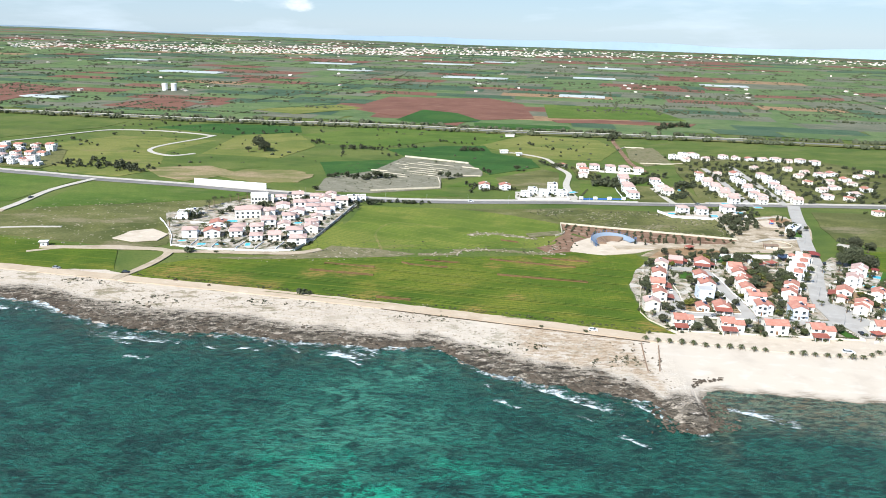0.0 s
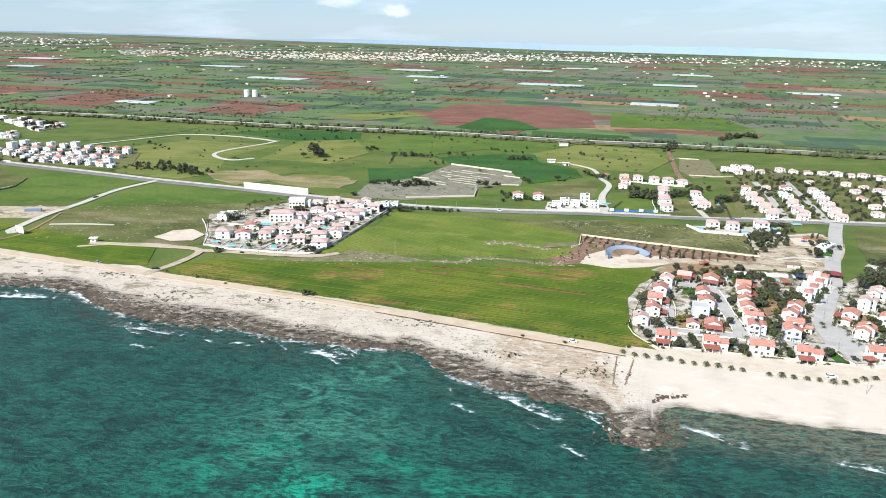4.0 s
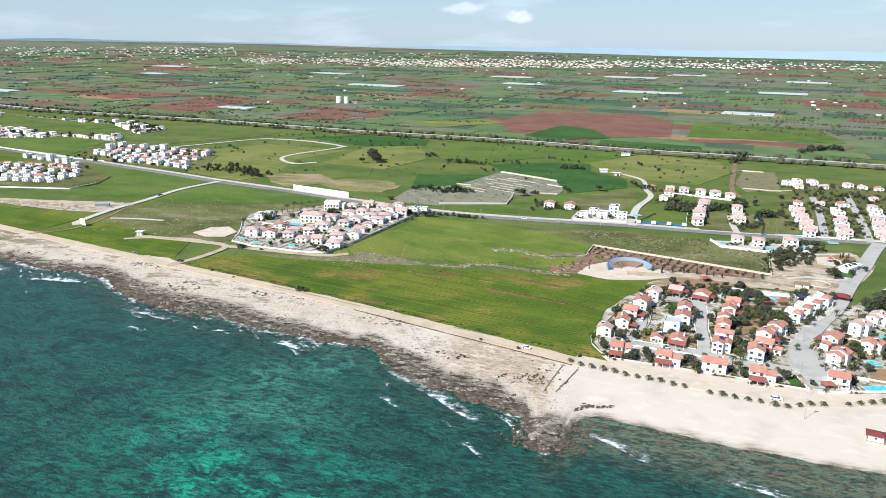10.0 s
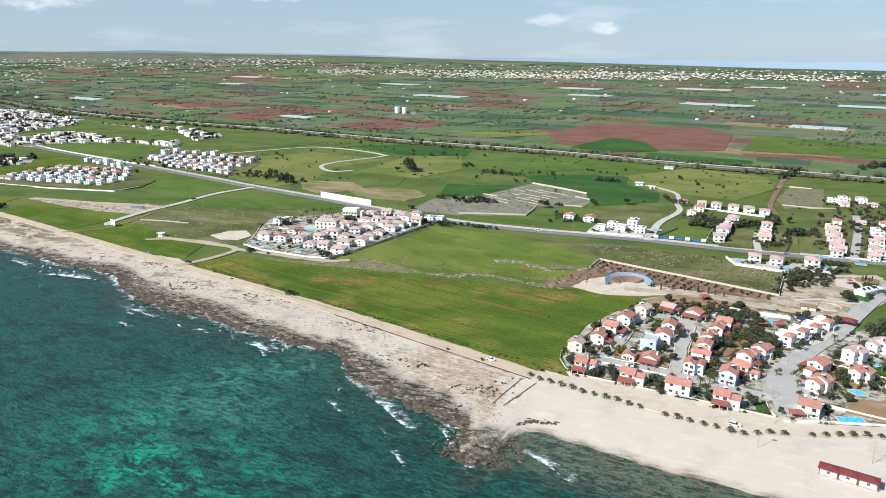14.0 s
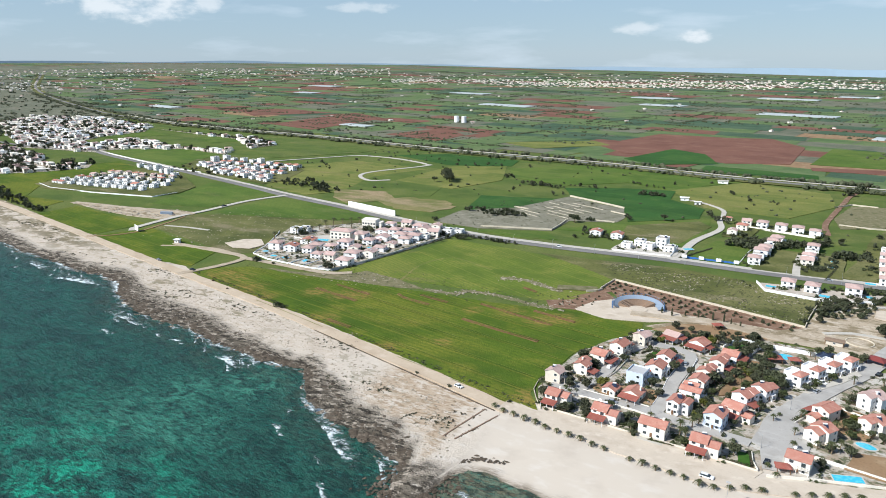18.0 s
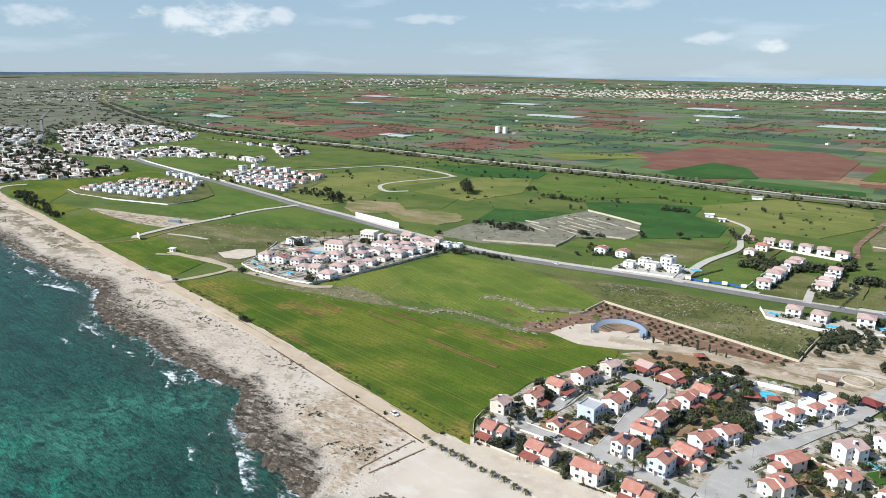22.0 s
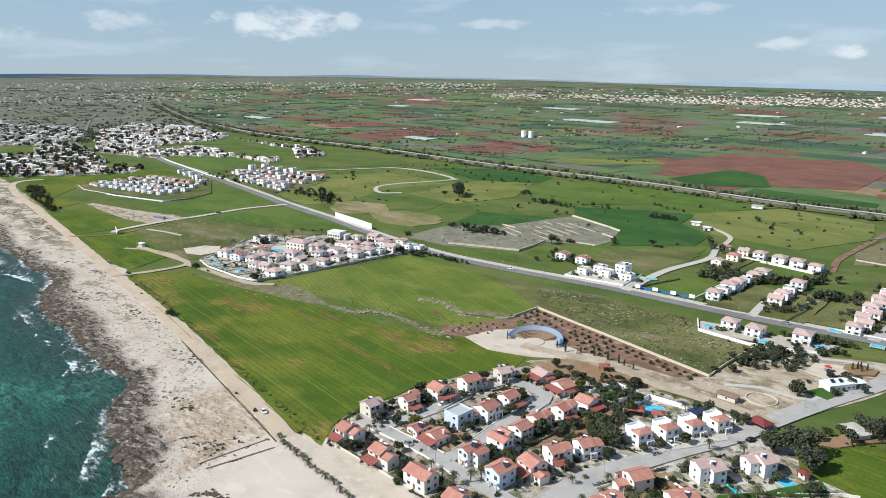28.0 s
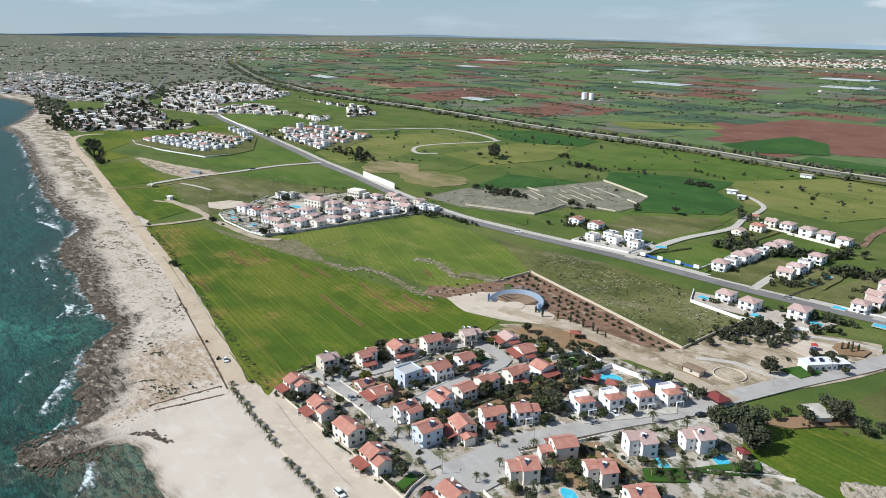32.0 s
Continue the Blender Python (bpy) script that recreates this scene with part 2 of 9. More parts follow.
def plain(name, color, rough=0.7, metal=0.0, spec=0.3, vary=0.12, size=1.5, tint=0.0):
    a = Mat(name, color, rough, metal, spec)
    dark = tuple(c * (1 - vary * 2.2) for c in color)
    a.over(dark, a.noise(size, 5, 0.45, 0.75), 0.7)
    a.over(dark, a.noise(size * 0.15, 3, 0.5, 0.8), 0.4)
    if tint:
        a.over(tuple(c * (1 - tint) for c in color), a.rand(), 1.0)
    return a


WHITE = plain("white_render", (0.86, 0.85, 0.83), 0.85, vary=0.06, size=3).m
CREAM = plain("cream_render", (0.82, 0.76, 0.66), 0.85, vary=0.07, size=3).m
BEIGE = plain("beige_render", (0.66, 0.59, 0.49), 0.85, vary=0.08, size=3).m
PALEBLUE = plain("pale_blue_render", (0.60, 0.66, 0.74), 0.85, vary=0.06, size=3).m
GREYWALL = plain("grey_render", (0.45, 0.44, 0.43), 0.85, vary=0.08, size=3).m
PINKWALL = plain("pink_render", (0.70, 0.46, 0.38), 0.85, vary=0.08, size=3).m
STONEWALL = plain("limestone_wall", (0.58, 0.51, 0.39), 0.92, vary=0.15, size=1.0).m


def tiles(name, color, light):
    a = Mat(name, color, 0.85, 0, 0.2)
    a.over(light, a.noise(2.2, 5, 0.42, 0.70), 0.6)
    a.over(tuple(c * 0.62 for c in color), a.noise(0.5, 4, 0.52, 0.75), 0.6)
    a.over(tuple(c * 0.72 for c in color), a.rand(), 0.55)
    a.bump(a.noise(0.35, 2, 0.3, 0.7), 0.08, 0.6)
    return a.m


TERRACOTTA = tiles("terracotta_tiles", (0.475, 0.212, 0.155), (0.58, 0.345, 0.27))
PINKTILE = tiles("faded_pink_tiles", (0.56, 0.385, 0.335), (0.68, 0.535, 0.485))
AWNTILE = tiles("dark_red_tiles", (0.30, 0.095, 0.070), (0.38, 0.16, 0.12))
GLASS = Mat("dark_window_glass", (0.035, 0.045, 0.05), 0.08, 0, 0.6)
GLASS.over((0.075, 0.085, 0.09), GLASS.rand())
GLASS = GLASS.m
FRAMEW = plain("white_frame", (0.75, 0.74, 0.72), 0.5, vary=0.03).m
WOODDOOR = plain("brown_wood", (0.22, 0.12, 0.06), 0.6, vary=0.2, size=0.4).m
DARKMETAL = plain("dark_metal", (0.06, 0.065, 0.07), 0.45, 0.7, vary=0.1).m
BLUESTEEL = plain("blue_steel", (0.10, 0.19, 0.36), 0.45, 0.3, vary=0.08).m
STEEL = plain("galvanised_steel", (0.50, 0.51, 0.52), 0.45, 0.8, vary=0.1).m
TANKW = plain("white_tank", (0.80, 0.80, 0.78), 0.4, vary=0.05).m
PANEL = Mat("solar_panel", (0.03, 0.04, 0.07), 0.12, 0, 0.6).m
BARK = plain("bark", (0.13, 0.09, 0.06), 0.95, vary=0.25, size=0.3).m
PALMBARK = plain("palm_bark", (0.22, 0.16, 0.10), 0.95, vary=0.25, size=0.3).m


def leafy(name, base, dark, light):
    a = Mat(name, base, 0.7, 0, 0.25)
    a.over(dark, a.island(), 0.75)
    a.over(light, a.noise(1.6, 3, 0.52, 0.75), 0.6)
    a.over(dark, a.rand(), 0.45)
    return a.m


LEAF = leafy("olive_green_leaves", (0.080, 0.092, 0.032), (0.034, 0.045, 0.017), (0.13, 0.135, 0.052))
LEAFD = leafy("dark_green_leaves", (0.090, 0.098, 0.050), (0.044, 0.052, 0.027), (0.135, 0.136, 0.072))
LEAFG = leafy("grey_green_leaves", (0.075, 0.078, 0.042), (0.042, 0.046, 0.026), (0.12, 0.115, 0.068))
LEAFY = leafy("yellow_green_leaves", (0.155, 0.150, 0.025), (0.075, 0.085, 0.018), (0.22, 0.19, 0.04))
PALMLEAF = leafy("palm_leaves", (0.085, 0.095, 0.035), (0.040, 0.050, 0.018), (0.15, 0.145, 0.065))
DRYLEAF = leafy("dry_brush", (0.15, 0.12, 0.075), (0.085, 0.07, 0.042), (0.22, 0.18, 0.12))
POOLWATER = Mat("pool_water", (0.06, 0.46, 0.62), 0.06, 0, 0.5)
POOLWATER.over((0.14, 0.58, 0.70), POOLWATER.noise(1.2, 3, 0.4, 0.7))
POOLWATER.bump(POOLWATER.noise(0.4, 2, 0.2, 0.8), 0.02, 0.3)
POOLWATER = POOLWATER.m

# shore: sand with rock and scrub where the plan lays them
SHORE = Mat("shore_sand_and_rock", (0.56, 0.485, 0.395), 0.95, 0, 0.12)
SHORE.over((0.46, 0.39, 0.315), SHORE.noise(17, 6, 0.48, 0.7), 0.6)
SHORE.over((0.615, 0.555, 0.48), SHORE.noise(9, 5, 0.5, 0.72, (1, 1.8, 1), 0.25), 0.7)
SHORE.over((0.44, 0.37, 0.29), SHORE.math("MULTIPLY", SHORE.attr("pebble"), SHORE.noise(3.0, 7, 0.50, 0.62, (1, 1.2, 1), 0.3, 0.7)), 0.55)
SHORE.over((0.21, 0.185, 0.11), SHORE.math("MULTIPLY", SHORE.attr("scrub"), SHORE.noise(14.0, 8, 0.54, 0.59, (0.7, 1.4, 1), 0.25, 0.70)), 0.85)
SHORE.over((0.155, 0.135, 0.078), SHORE.math("MULTIPLY", SHORE.attr("waste"), SHORE.noise(16.0, 8, 0.46, 0.53, (0.7, 1.4, 1), 0.25, 0.72)), 0.9)
SHORE.over((0.42, 0.32, 0.22), SHORE.math("MULTIPLY", SHORE.attr("dry"), SHORE.noise(6.0, 7, 0.40, 0.56, (0.7, 1.5, 1), 0.25, 0.68)), 0.85)
SHORE.over((0.27, 0.19, 0.115), SHORE.math("MULTIPLY", SHORE.attr("dry"), SHORE.noise(2.6, 8, 0.50, 0.57, (0.6, 1.6, 1), 0.6, 0.72)), 0.75)
SHORE.over((0.325, 0.275, 0.215), SHORE.math("MULTIPLY", SHORE.attr("rock"), SHORE.noise(6.0, 7, 0.34, 0.48, (0.8, 1.4, 1), 0.3, 0.7)), 0.92)
SHORE.over((0.100, 0.084, 0.062), SHORE.math("MULTIPLY", SHORE.attr("brink"), SHORE.noise(5.5, 9, 0.44, 0.50, (0.8, 1.4, 1), 0.25, 0.76)), 0.92)
SHORE.over((0.034, 0.029, 0.022), SHORE.math("MULTIPLY", SHORE.attr("rock"), SHORE.noise(4.2, 10, 0.50, 0.535, (0.6, 1.7, 1), 0.25, 0.80)), 0.92)
SHORE.over((0.36, 0.30, 0.23), SHORE.math("MULTIPLY", SHORE.attr("wet"), SHORE.noise(6, 4, 0.3, 0.6, (0.5, 1.8, 1), 0.25)), 0.8)
SHORE.over((0.15, 0.115, 0.075), SHORE.math("MULTIPLY", SHORE.attr("wet"), SHORE.noise(2.6, 9, 0.47, 0.55, (0.4, 1.9, 1), 0.28, 0.78)), 0.85)
SHORE.bump(SHORE.math("MULTIPLY", SHORE.noise(0.9, 5, 0.2, 0.8), SHORE.math("ADD", SHORE.attr("rock"), SHORE.math("MULTIPLY", SHORE.attr("pebble"), 0.5))), 0.35, 0.9)
SHORE = SHORE.m

# sea: clear water over sand and weed, darker and greyer near the rocks
SEA = Mat("sea_water", (0.020, 0.090, 0.064), 0.3, 0, 0.10)
BROAD = SEA.noise(85, 4, 0.40, 0.58, (0.7, 1.2, 1), 0.3, 0.55, 0.5)
SEA.over((0.018, 0.135, 0.098), SEA.math("MULTIPLY", SEA.attr("offshore"), BROAD), 0.9)
SEA.over((0.022, 0.40, 0.232), SEA.math("MULTIPLY", SEA.math("MULTIPLY", SEA.attr("offshore"), SEA.math("ADD", SEA.math("MULTIPLY", BROAD, 0.7), 0.3)), SEA.noise(22, 9, 0.44, 0.54, (0.85, 1.15, 1), 0.35, 0.76, 0.8)), 0.95)
SEA.over((0.011, 0.042, 0.033), SEA.noise(14, 10, 0.495, 0.55, (0.8, 1.25, 1), 0.35, 0.78, 0.6), 0.88)
SEA.over((0.07, 0.26, 0.175), SEA.math("MULTIPLY", SEA.attr("shoal"), SEA.noise(13, 8, 0.42, 0.54, (0.8, 1.2, 1), 0.2, 0.72, 0.6)), 0.85)
SEA.over((0.052, 0.060, 0.040), SEA.math("MULTIPLY", SEA.attr("edge"), SEA.noise(8, 7, 0.38, 0.56, (0.8, 1.3, 1), 0.3, 0.72)), 0.8)
SEA.over((0.15, 0.175, 0.115), SEA.math("MULTIPLY", SEA.attr("shelf"), SEA.noise(5, 8, 0.32, 0.47, (0.7, 1.4, 1), 0.2, 0.74)), 0.85)
SEA.over((0.130, 0.105, 0.064), SEA.math("MULTIPLY", SEA.attr("shelf"), SEA.noise(3.4, 8, 0.48, 0.55, (0.5, 1.7, 1), 0.3, 0.75)), 0.85)
# dark and bright flecks: light and shade of small ripples painted into the colour
SEA.over((0.005, 0.020, 0.018), SEA.noise(2.6, 8, 0.49, 0.55, (0.75, 1.4, 1), 0.30, 0.76), 0.70)
SEA.over((0.03, 0.21, 0.17), SEA.noise(1.7, 6, 0.56, 0.62, (0.75, 1.4, 1), 0.35, 0.68), 0.45)
SEA.bump(SEA.math("ADD", SEA.noise(2.0, 7, 0.1, 0.9, (0.75, 1.4, 1), 0.40, 0.70), SEA.noise(9.0, 3, 0.2, 0.8, (0.5, 1.6, 1), 0.35, 0.5)), 0.8, 0.9)
SEA = SEA.m
FOAM = Mat("white_foam", (0.70, 0.74, 0.74), 0.6, 0, 0.2)
FOAM.over((0.55, 0.66, 0.64), FOAM.noise(1.5, 4, 0.4, 0.7), 0.7)
lace = FOAM.math("ADD", FOAM.math("ADD", FOAM.noise(2.6, 9, 0.30, 0.70, (0.7, 1.4, 1), 0.3, 0.78), FOAM.attr("foam")), -1.0)
FOAM.l.new(FOAM.ramp(lace, -0.06, 0.62), FOAM.b.inputs["Alpha"])
FOAM.bump(FOAM.noise(0.5, 4, 0.2, 0.8), 0.2, 0.6)
FOAM = FOAM.m
# pale blue of the hills is air haze put into the base colour
HAZEHILL = plain("hazed_hills", (0.30, 0.385, 0.46), 1.0, spec=0.0, vary=0.06, size=300).m
# far crops, fallow and soil, muted: distance haze is painted into their base colours
HAZEGREEN = grassy("hazed_green_crop", (0.120, 0.170, 0.064), (0.080, 0.126, 0.050), (0.170, 0.198, 0.092), (0.17, 0.14, 0.09), None, (0.60, 0.74))
HAZEDEEP = grassy("hazed_dark_crop", (0.070, 0.112, 0.064), (0.048, 0.084, 0.05), (0.10, 0.14, 0.08), (0.11, 0.10, 0.065), None, (0.64, 0.78))
HAZEOLIVE = grassy("hazed_fallow", (0.155, 0.155, 0.105), (0.10, 0.115, 0.075), (0.205, 0.195, 0.14), (0.22, 0.175, 0.125), None, (0.56, 0.70))
HAZERED = earthy("hazed_red_soil", (0.185, 0.090, 0.062), (0.13, 0.062, 0.044), (0.24, 0.13, 0.09), 60, 4.0)
PLASTIC = plain("greenhouse_plastic", (0.42, 0.45, 0.44), 0.6, vary=0.1, size=6).m
LIMEROCK = earthy("weathered_shore_rock", (0.105, 0.082, 0.060), (0.034, 0.028, 0.021), (0.29, 0.235, 0.175), 7.0, 1.1, 0.1)
PALEROCK = earthy("pale_field_stone", (0.35, 0.30, 0.23), (0.21, 0.18, 0.13), (0.48, 0.42, 0.335), 3.0, 0.6, 0.1)
CARWHITE = plain("white_car_paint", (0.78, 0.78, 0.77), 0.25, vary=0.02, spec=0.5).m
CARBLACK = plain("black_car_paint", (0.015, 0.016, 0.018), 0.2, vary=0.02, spec=0.5).m
CARSILVER = plain("silver_car_paint", (0.42, 0.43, 0.45), 0.3, 0.5, vary=0.02).m
RUBBER = plain("tyre_rubber", (0.02, 0.02, 0.02), 0.9, vary=0.05).m
REDPAINT = plain("dark_red_sheet_roof", (0.20, 0.045, 0.040), 0.6, vary=0.1).m
MEMBRANE = plain("pale_blue_panel", (0.235, 0.285, 0.35), 0.5, vary=0.05).m
BROWNSTEP = plain("brown_brick_step", (0.27, 0.185, 0.125), 0.85, vary=0.12, size=1.0).m
PLAYRED = plain("red_plastic", (0.45, 0.06, 0.05), 0.4, vary=0.05).m
TARPBLUE = plain("blue_tarpaulin", (0.05, 0.16, 0.50), 0.5, vary=0.08).m


# ---- building helpers ----
def mesh_of(name, bm, material):
    me = bpy.data.meshes.new(name)
    bm.to_mesh(me)
    bm.free()
    for m in material if isinstance(material, (list, tuple)) else [material]:
        me.materials.append(m)
    return me


def part(name, bm, material, parent, label=""):
    ob = new(name, mesh_of(name, bm, material))
    ob.parent = parent
    return tagged(ob, label)


def solo(name, bm, material, label="", category="", group="", kind=""):
    return tagged(new(name, mesh_of(name, bm, material)), label, category, group, kind)


def thing(name, label, category, group="", at=None):
    ob = tagged(new(name), label, category, group)
    if at:
        ob.matrix_basis = at
    return ob


def raw(name, verts, faces, material):
    me = bpy.data.meshes.new(name)
    me.from_pydata(verts, [], faces)
    for m in material if isinstance(material, (list, tuple)) else [material]:
        me.materials.append(m)
    return me


def box(bm, x0, y0, z0, x1, y1, z1, bevel=0.0):
    r = bmesh.ops.create_cube(bm, size=1.0, matrix=Matrix.Translation(((x0 + x1) / 2, (y0 + y1) / 2, (z0 + z1) / 2)) @ Matrix.Diagonal((x1 - x0, y1 - y0, z1 - z0, 1)))
    if bevel:
        edges = list({e for v in r["verts"] for e in v.link_edges})
        bmesh.ops.bevel(bm, geom=edges, offset=bevel, segments=1, affect="EDGES")
    return r["verts"]


def rod(bm, a, b, r0, r1=None, seg=8):
    a, b = Vector(a), Vector(b)
    r1 = r0 if r1 is None else r1
    m = Matrix.Translation((a + b) / 2) @ (b - a).to_track_quat("Z", "Y").to_matrix().to_4x4()
    return bmesh.ops.create_cone(bm, cap_ends=True, segments=seg, radius1=r0, radius2=r1, depth=(b - a).length, matrix=m)["verts"]


def prism(bm, pts, z0, z1):
    """A flat shape drawn up from z0 to z1."""
    lo = [bm.verts.new((x, y, z0)) for x, y in pts]
    hi = [bm.verts.new((x, y, z1)) for x, y in pts]
    n = len(pts)
    bm.faces.new(lo[::-1])
    bm.faces.new(hi)
    for i in range(n):
        bm.faces.new((lo[i], lo[(i + 1) % n], hi[(i + 1) % n], hi[i]))


def curve(pts, step=6.0):
    """A smooth line through plan points."""
    p = [Vector((*q, 0)) for q in pts]
    p = [2 * p[0] - p[1]] + p + [2 * p[-1] - p[-2]]
    out = []
    for i in range(1, len(p) - 2):
        a, b, c, d = p[i - 1:i + 3]
        n = max(1, int((c - b).length / step))
        for k in range(n):
            t = k / n
            out.append(0.5 * ((2 * b) + (c - a) * t + (2 * a - 5 * b + 4 * c - d) * t * t + (3 * b - a - 3 * c + d) * t ** 3))
    return out + [p[-2]]


# ---- plan of the land ----
CENTRE = (160.0, 70.0)
FLAT, REACH, LEVEL = 1800.0, 3050.0, 141.0


def squeeze(x, y):
    """Far land drawn in towards the horizon: plan point to built point."""
    dx, dy = x - CENTRE[0], y - CENTRE[1]
    d = math.hypot(dx, dy)
    if d <= FLAT:
        return x, y
    e = FLAT + REACH * (1 - math.exp(-(d - FLAT) / REACH))
    return CENTRE[0] + dx * e / d, CENTRE[1] + dy * e / d


def skyline(x, y):
    """How far the land's edge dips below the eye, by direction: lower in the east, where the plain falls away."""
    az = math.degrees(math.atan2(CENTRE[0] - x, y - CENTRE[1]))
    return float(np.interp(az, (-40, -17, -3, 8, 18, 29, 43, 60, 80), (0.0285, 0.0265, 0.0250, 0.0212, 0.0180, 0.0128, 0.0090, 0.0050, 0.0030)))


def rise(x, y):
    """The height of the land: flat by the sea, climbing slowly to the horizon."""
    e = math.hypot(x - CENTRE[0], y - CENTRE[1])
    if e <= FLAT:
        return 0.0
    e2 = min(e, 4838.0)
    d = FLAT - REACH * math.log(1 - (e2 - FLAT) / REACH)
    flat, dip = LEVEL / d, skyline(x, y)
    return LEVEL - e * (flat ** 5 + dip ** 5) ** 0.2


WATERLINE = ((-6000, 1450), (-2600, 840), (-1823, 690), (-1387, 622), (-1303, 632), (-1143, 612), (-1034, 567), (-923, 516), (-872, 483), (-783, 473), (-677, 451), (-565, 424), (-458, 396), (-407, 386),
             (-355, 370), (-301, 362), (-270, 355), (-235, 353), (-206, 346), (-190, 334), (-168, 320), (-150, 313), (-118, 309), (-98, 306), (-80, 302), (-60, 297), (-42, 295), (-22, 293), (-13, 296), (-5, 288),
             (0, 279), (9, 269), (20, 264), (34, 259), (47, 253), (60, 249), (69, 246), (74, 237), (77, 227), (82, 221), (87, 226), (89.5, 237), (91.5, 247), (96, 250), (106, 249), (116, 247), (126, 245), (145, 240), (170, 239), (196, 236), (230, 229), (320, 209), (500, 182), (6000, -700))
COAST = ((-6000, 1450), (-2600, 840), (-1823, 690), (-1143, 600), (-872, 510), (-648, 455), (-224, 340), (0, 285), (150, 240), (320, 206), (6000, -700))
ROCKBAND = ((-1400, 12), (-330, 11), (-250, 12), (-205, 14), (-154, 20), (-115, 20), (-82, 15), (-49, 12), (-20, 8), (-5, 12), (10, 18), (30, 19), (55, 15), (75, 11), (90, 7))
BX, BW = zip(*ROCKBAND)
WX, WY = zip(*WATERLINE)
CX, CY = zip(*COAST)


def waterline(x):
    return float(np.interp(x, WX, WY)) + 2.2 * noise.noise((x * 0.06, 3.1, 0)) + 1.8 * noise.noise((x * 0.21, 7.7, 0))


def coast(x):
    return float(np.interp(x, CX, CY))


def inland(x, y):
    return y - waterline(x)


def step(v, a, b):
    t = min(1.0, max(0.0, (v - a) / (b - a)))
    return t * t * (3 - 2 * t)


def columns(fine):
    xs = list(np.arange(-340, 345, fine)) + list(np.arange(-1400, -340, 11.0)) + list(np.arange(345, 600, 12.0))
    far = 620.0
    while far < 6000:
        xs += [far, -far - 800]
        far *= 1.16
    return sorted(set(float(x) for x in xs + [-6000, 6000]))


def build_ground():
    xs = columns(2.2)
    rows = [-140, -60, -30, -15, -8, -4, -2] + list(np.arange(0, 62, 1.5)) + [64, 70, 80, 95, 120, 160, 220, 300, 400, 520, 680, 880, 1120, 1400, 1750, 2150, 2600, 3100, 3650, 4250, 4950, 5700]
    verts, at = [], {"rock": [], "scrub": [], "pebble": [], "dry": [], "wet": [], "brink": [], "waste": []}
    for x in xs:
        w, c = waterline(x), coast(x)
        rocky = 1 - step(x, 86, 96)
        for v in rows:
            y = (w if v < 30 else w + (c - w) * step(v, 30, 90)) + v
            n1 = noise.noise((x * 0.11, y * 0.11, 0.0))
            n2 = noise.fractal((x * 0.35, y * 0.35, 2.0), 1.0, 2.0, 4)
            band = float(np.interp(x, BX, BW)) + 4 * noise.noise((x * 0.05, 1.0, 0)) + 4 * n1
            rock = rocky * step(v, band + 5, band - 3) * step(v, -14, -3)
            shelf = (1 - rocky) * step(v, 5 + 4 * n1, -1) * step(v, -16, -4) * 0.8
            z = -0.9 + 0.9 * step(v, -4, 38) + (0.55 * step(v, 0, 8) * rocky * step(v, 40, 12))
            if v < 0:
                z = -0.9 + 0.07 * v + 0.25 * n2 * rocky
                z = max(z, -5)
            z += 0.75 * abs(n2) * rock + 0.10 * n2 * step(v, 62, 40) * rocky
            spit = step(math.hypot((x - 82) / 8, (y - 234) / 15), 1.15, 0.6)
            z += spit * (0.9 * abs(n2) + 0.35)
            z += rise(x, y) - (0.12 if v > 66 else 0)
            verts.append((x, y, z))
            at["rock"].append(max(rock, shelf, spit))
            at["waste"].append((1 - step(x, -330, -260)) * step(v, 10, 18) * (0.55 + 0.45 * step(v, 18, 34)))
            at["brink"].append(max(rocky * step(v, band * 1.05, band * 0.45) * step(v, -12, -2), 0.8 * spit, shelf))
            at["scrub"].append(step(v, 16, 26) * (1 - step(x, -90, -40)) + 0.6 * step(v, 20, 30) * step(v, 50, 42) * step(x, -60, -20) * (1 - step(x, 70, 90)))
            at["pebble"].append(rocky * step(v, 6, 16) * step(v, 56, 40))
            at["dry"].append(step(v, 14, 26) * step(x, 18, 34) * (1 - step(x, 76, 82)) + 0.25 * step(v, 10, 20) * (1 - step(x, -10, 5)))
            at["wet"].append((1 - rocky) * step(v, 8 + 4 * n1, 1.0))
    n = len(rows)
    faces = [(i * n + j, (i + 1) * n + j, (i + 1) * n + j + 1, i * n + j + 1) for i in range(len(xs) - 1) for j in range(n - 1)]
    me = raw("ground", verts, faces, [SHORE, PASTURE, HAZEOLIVE])
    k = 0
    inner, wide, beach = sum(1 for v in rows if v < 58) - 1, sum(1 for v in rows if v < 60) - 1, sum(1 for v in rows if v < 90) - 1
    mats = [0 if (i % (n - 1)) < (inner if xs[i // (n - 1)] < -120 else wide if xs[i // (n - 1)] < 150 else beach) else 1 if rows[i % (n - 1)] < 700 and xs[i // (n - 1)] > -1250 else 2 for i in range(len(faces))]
    me.polygons.foreach_set("material_index", mats)
    me.polygons.foreach_set("use_smooth", [True] * len(faces))
    for key, vals in at.items():
        me.attributes.new(key, "FLOAT", "POINT").data.foreach_set("value", vals)
    tagged(new("ground", me), "rocky sandy shore and rough green pasture rising inland", "ground", kind="structure")


build_ground()


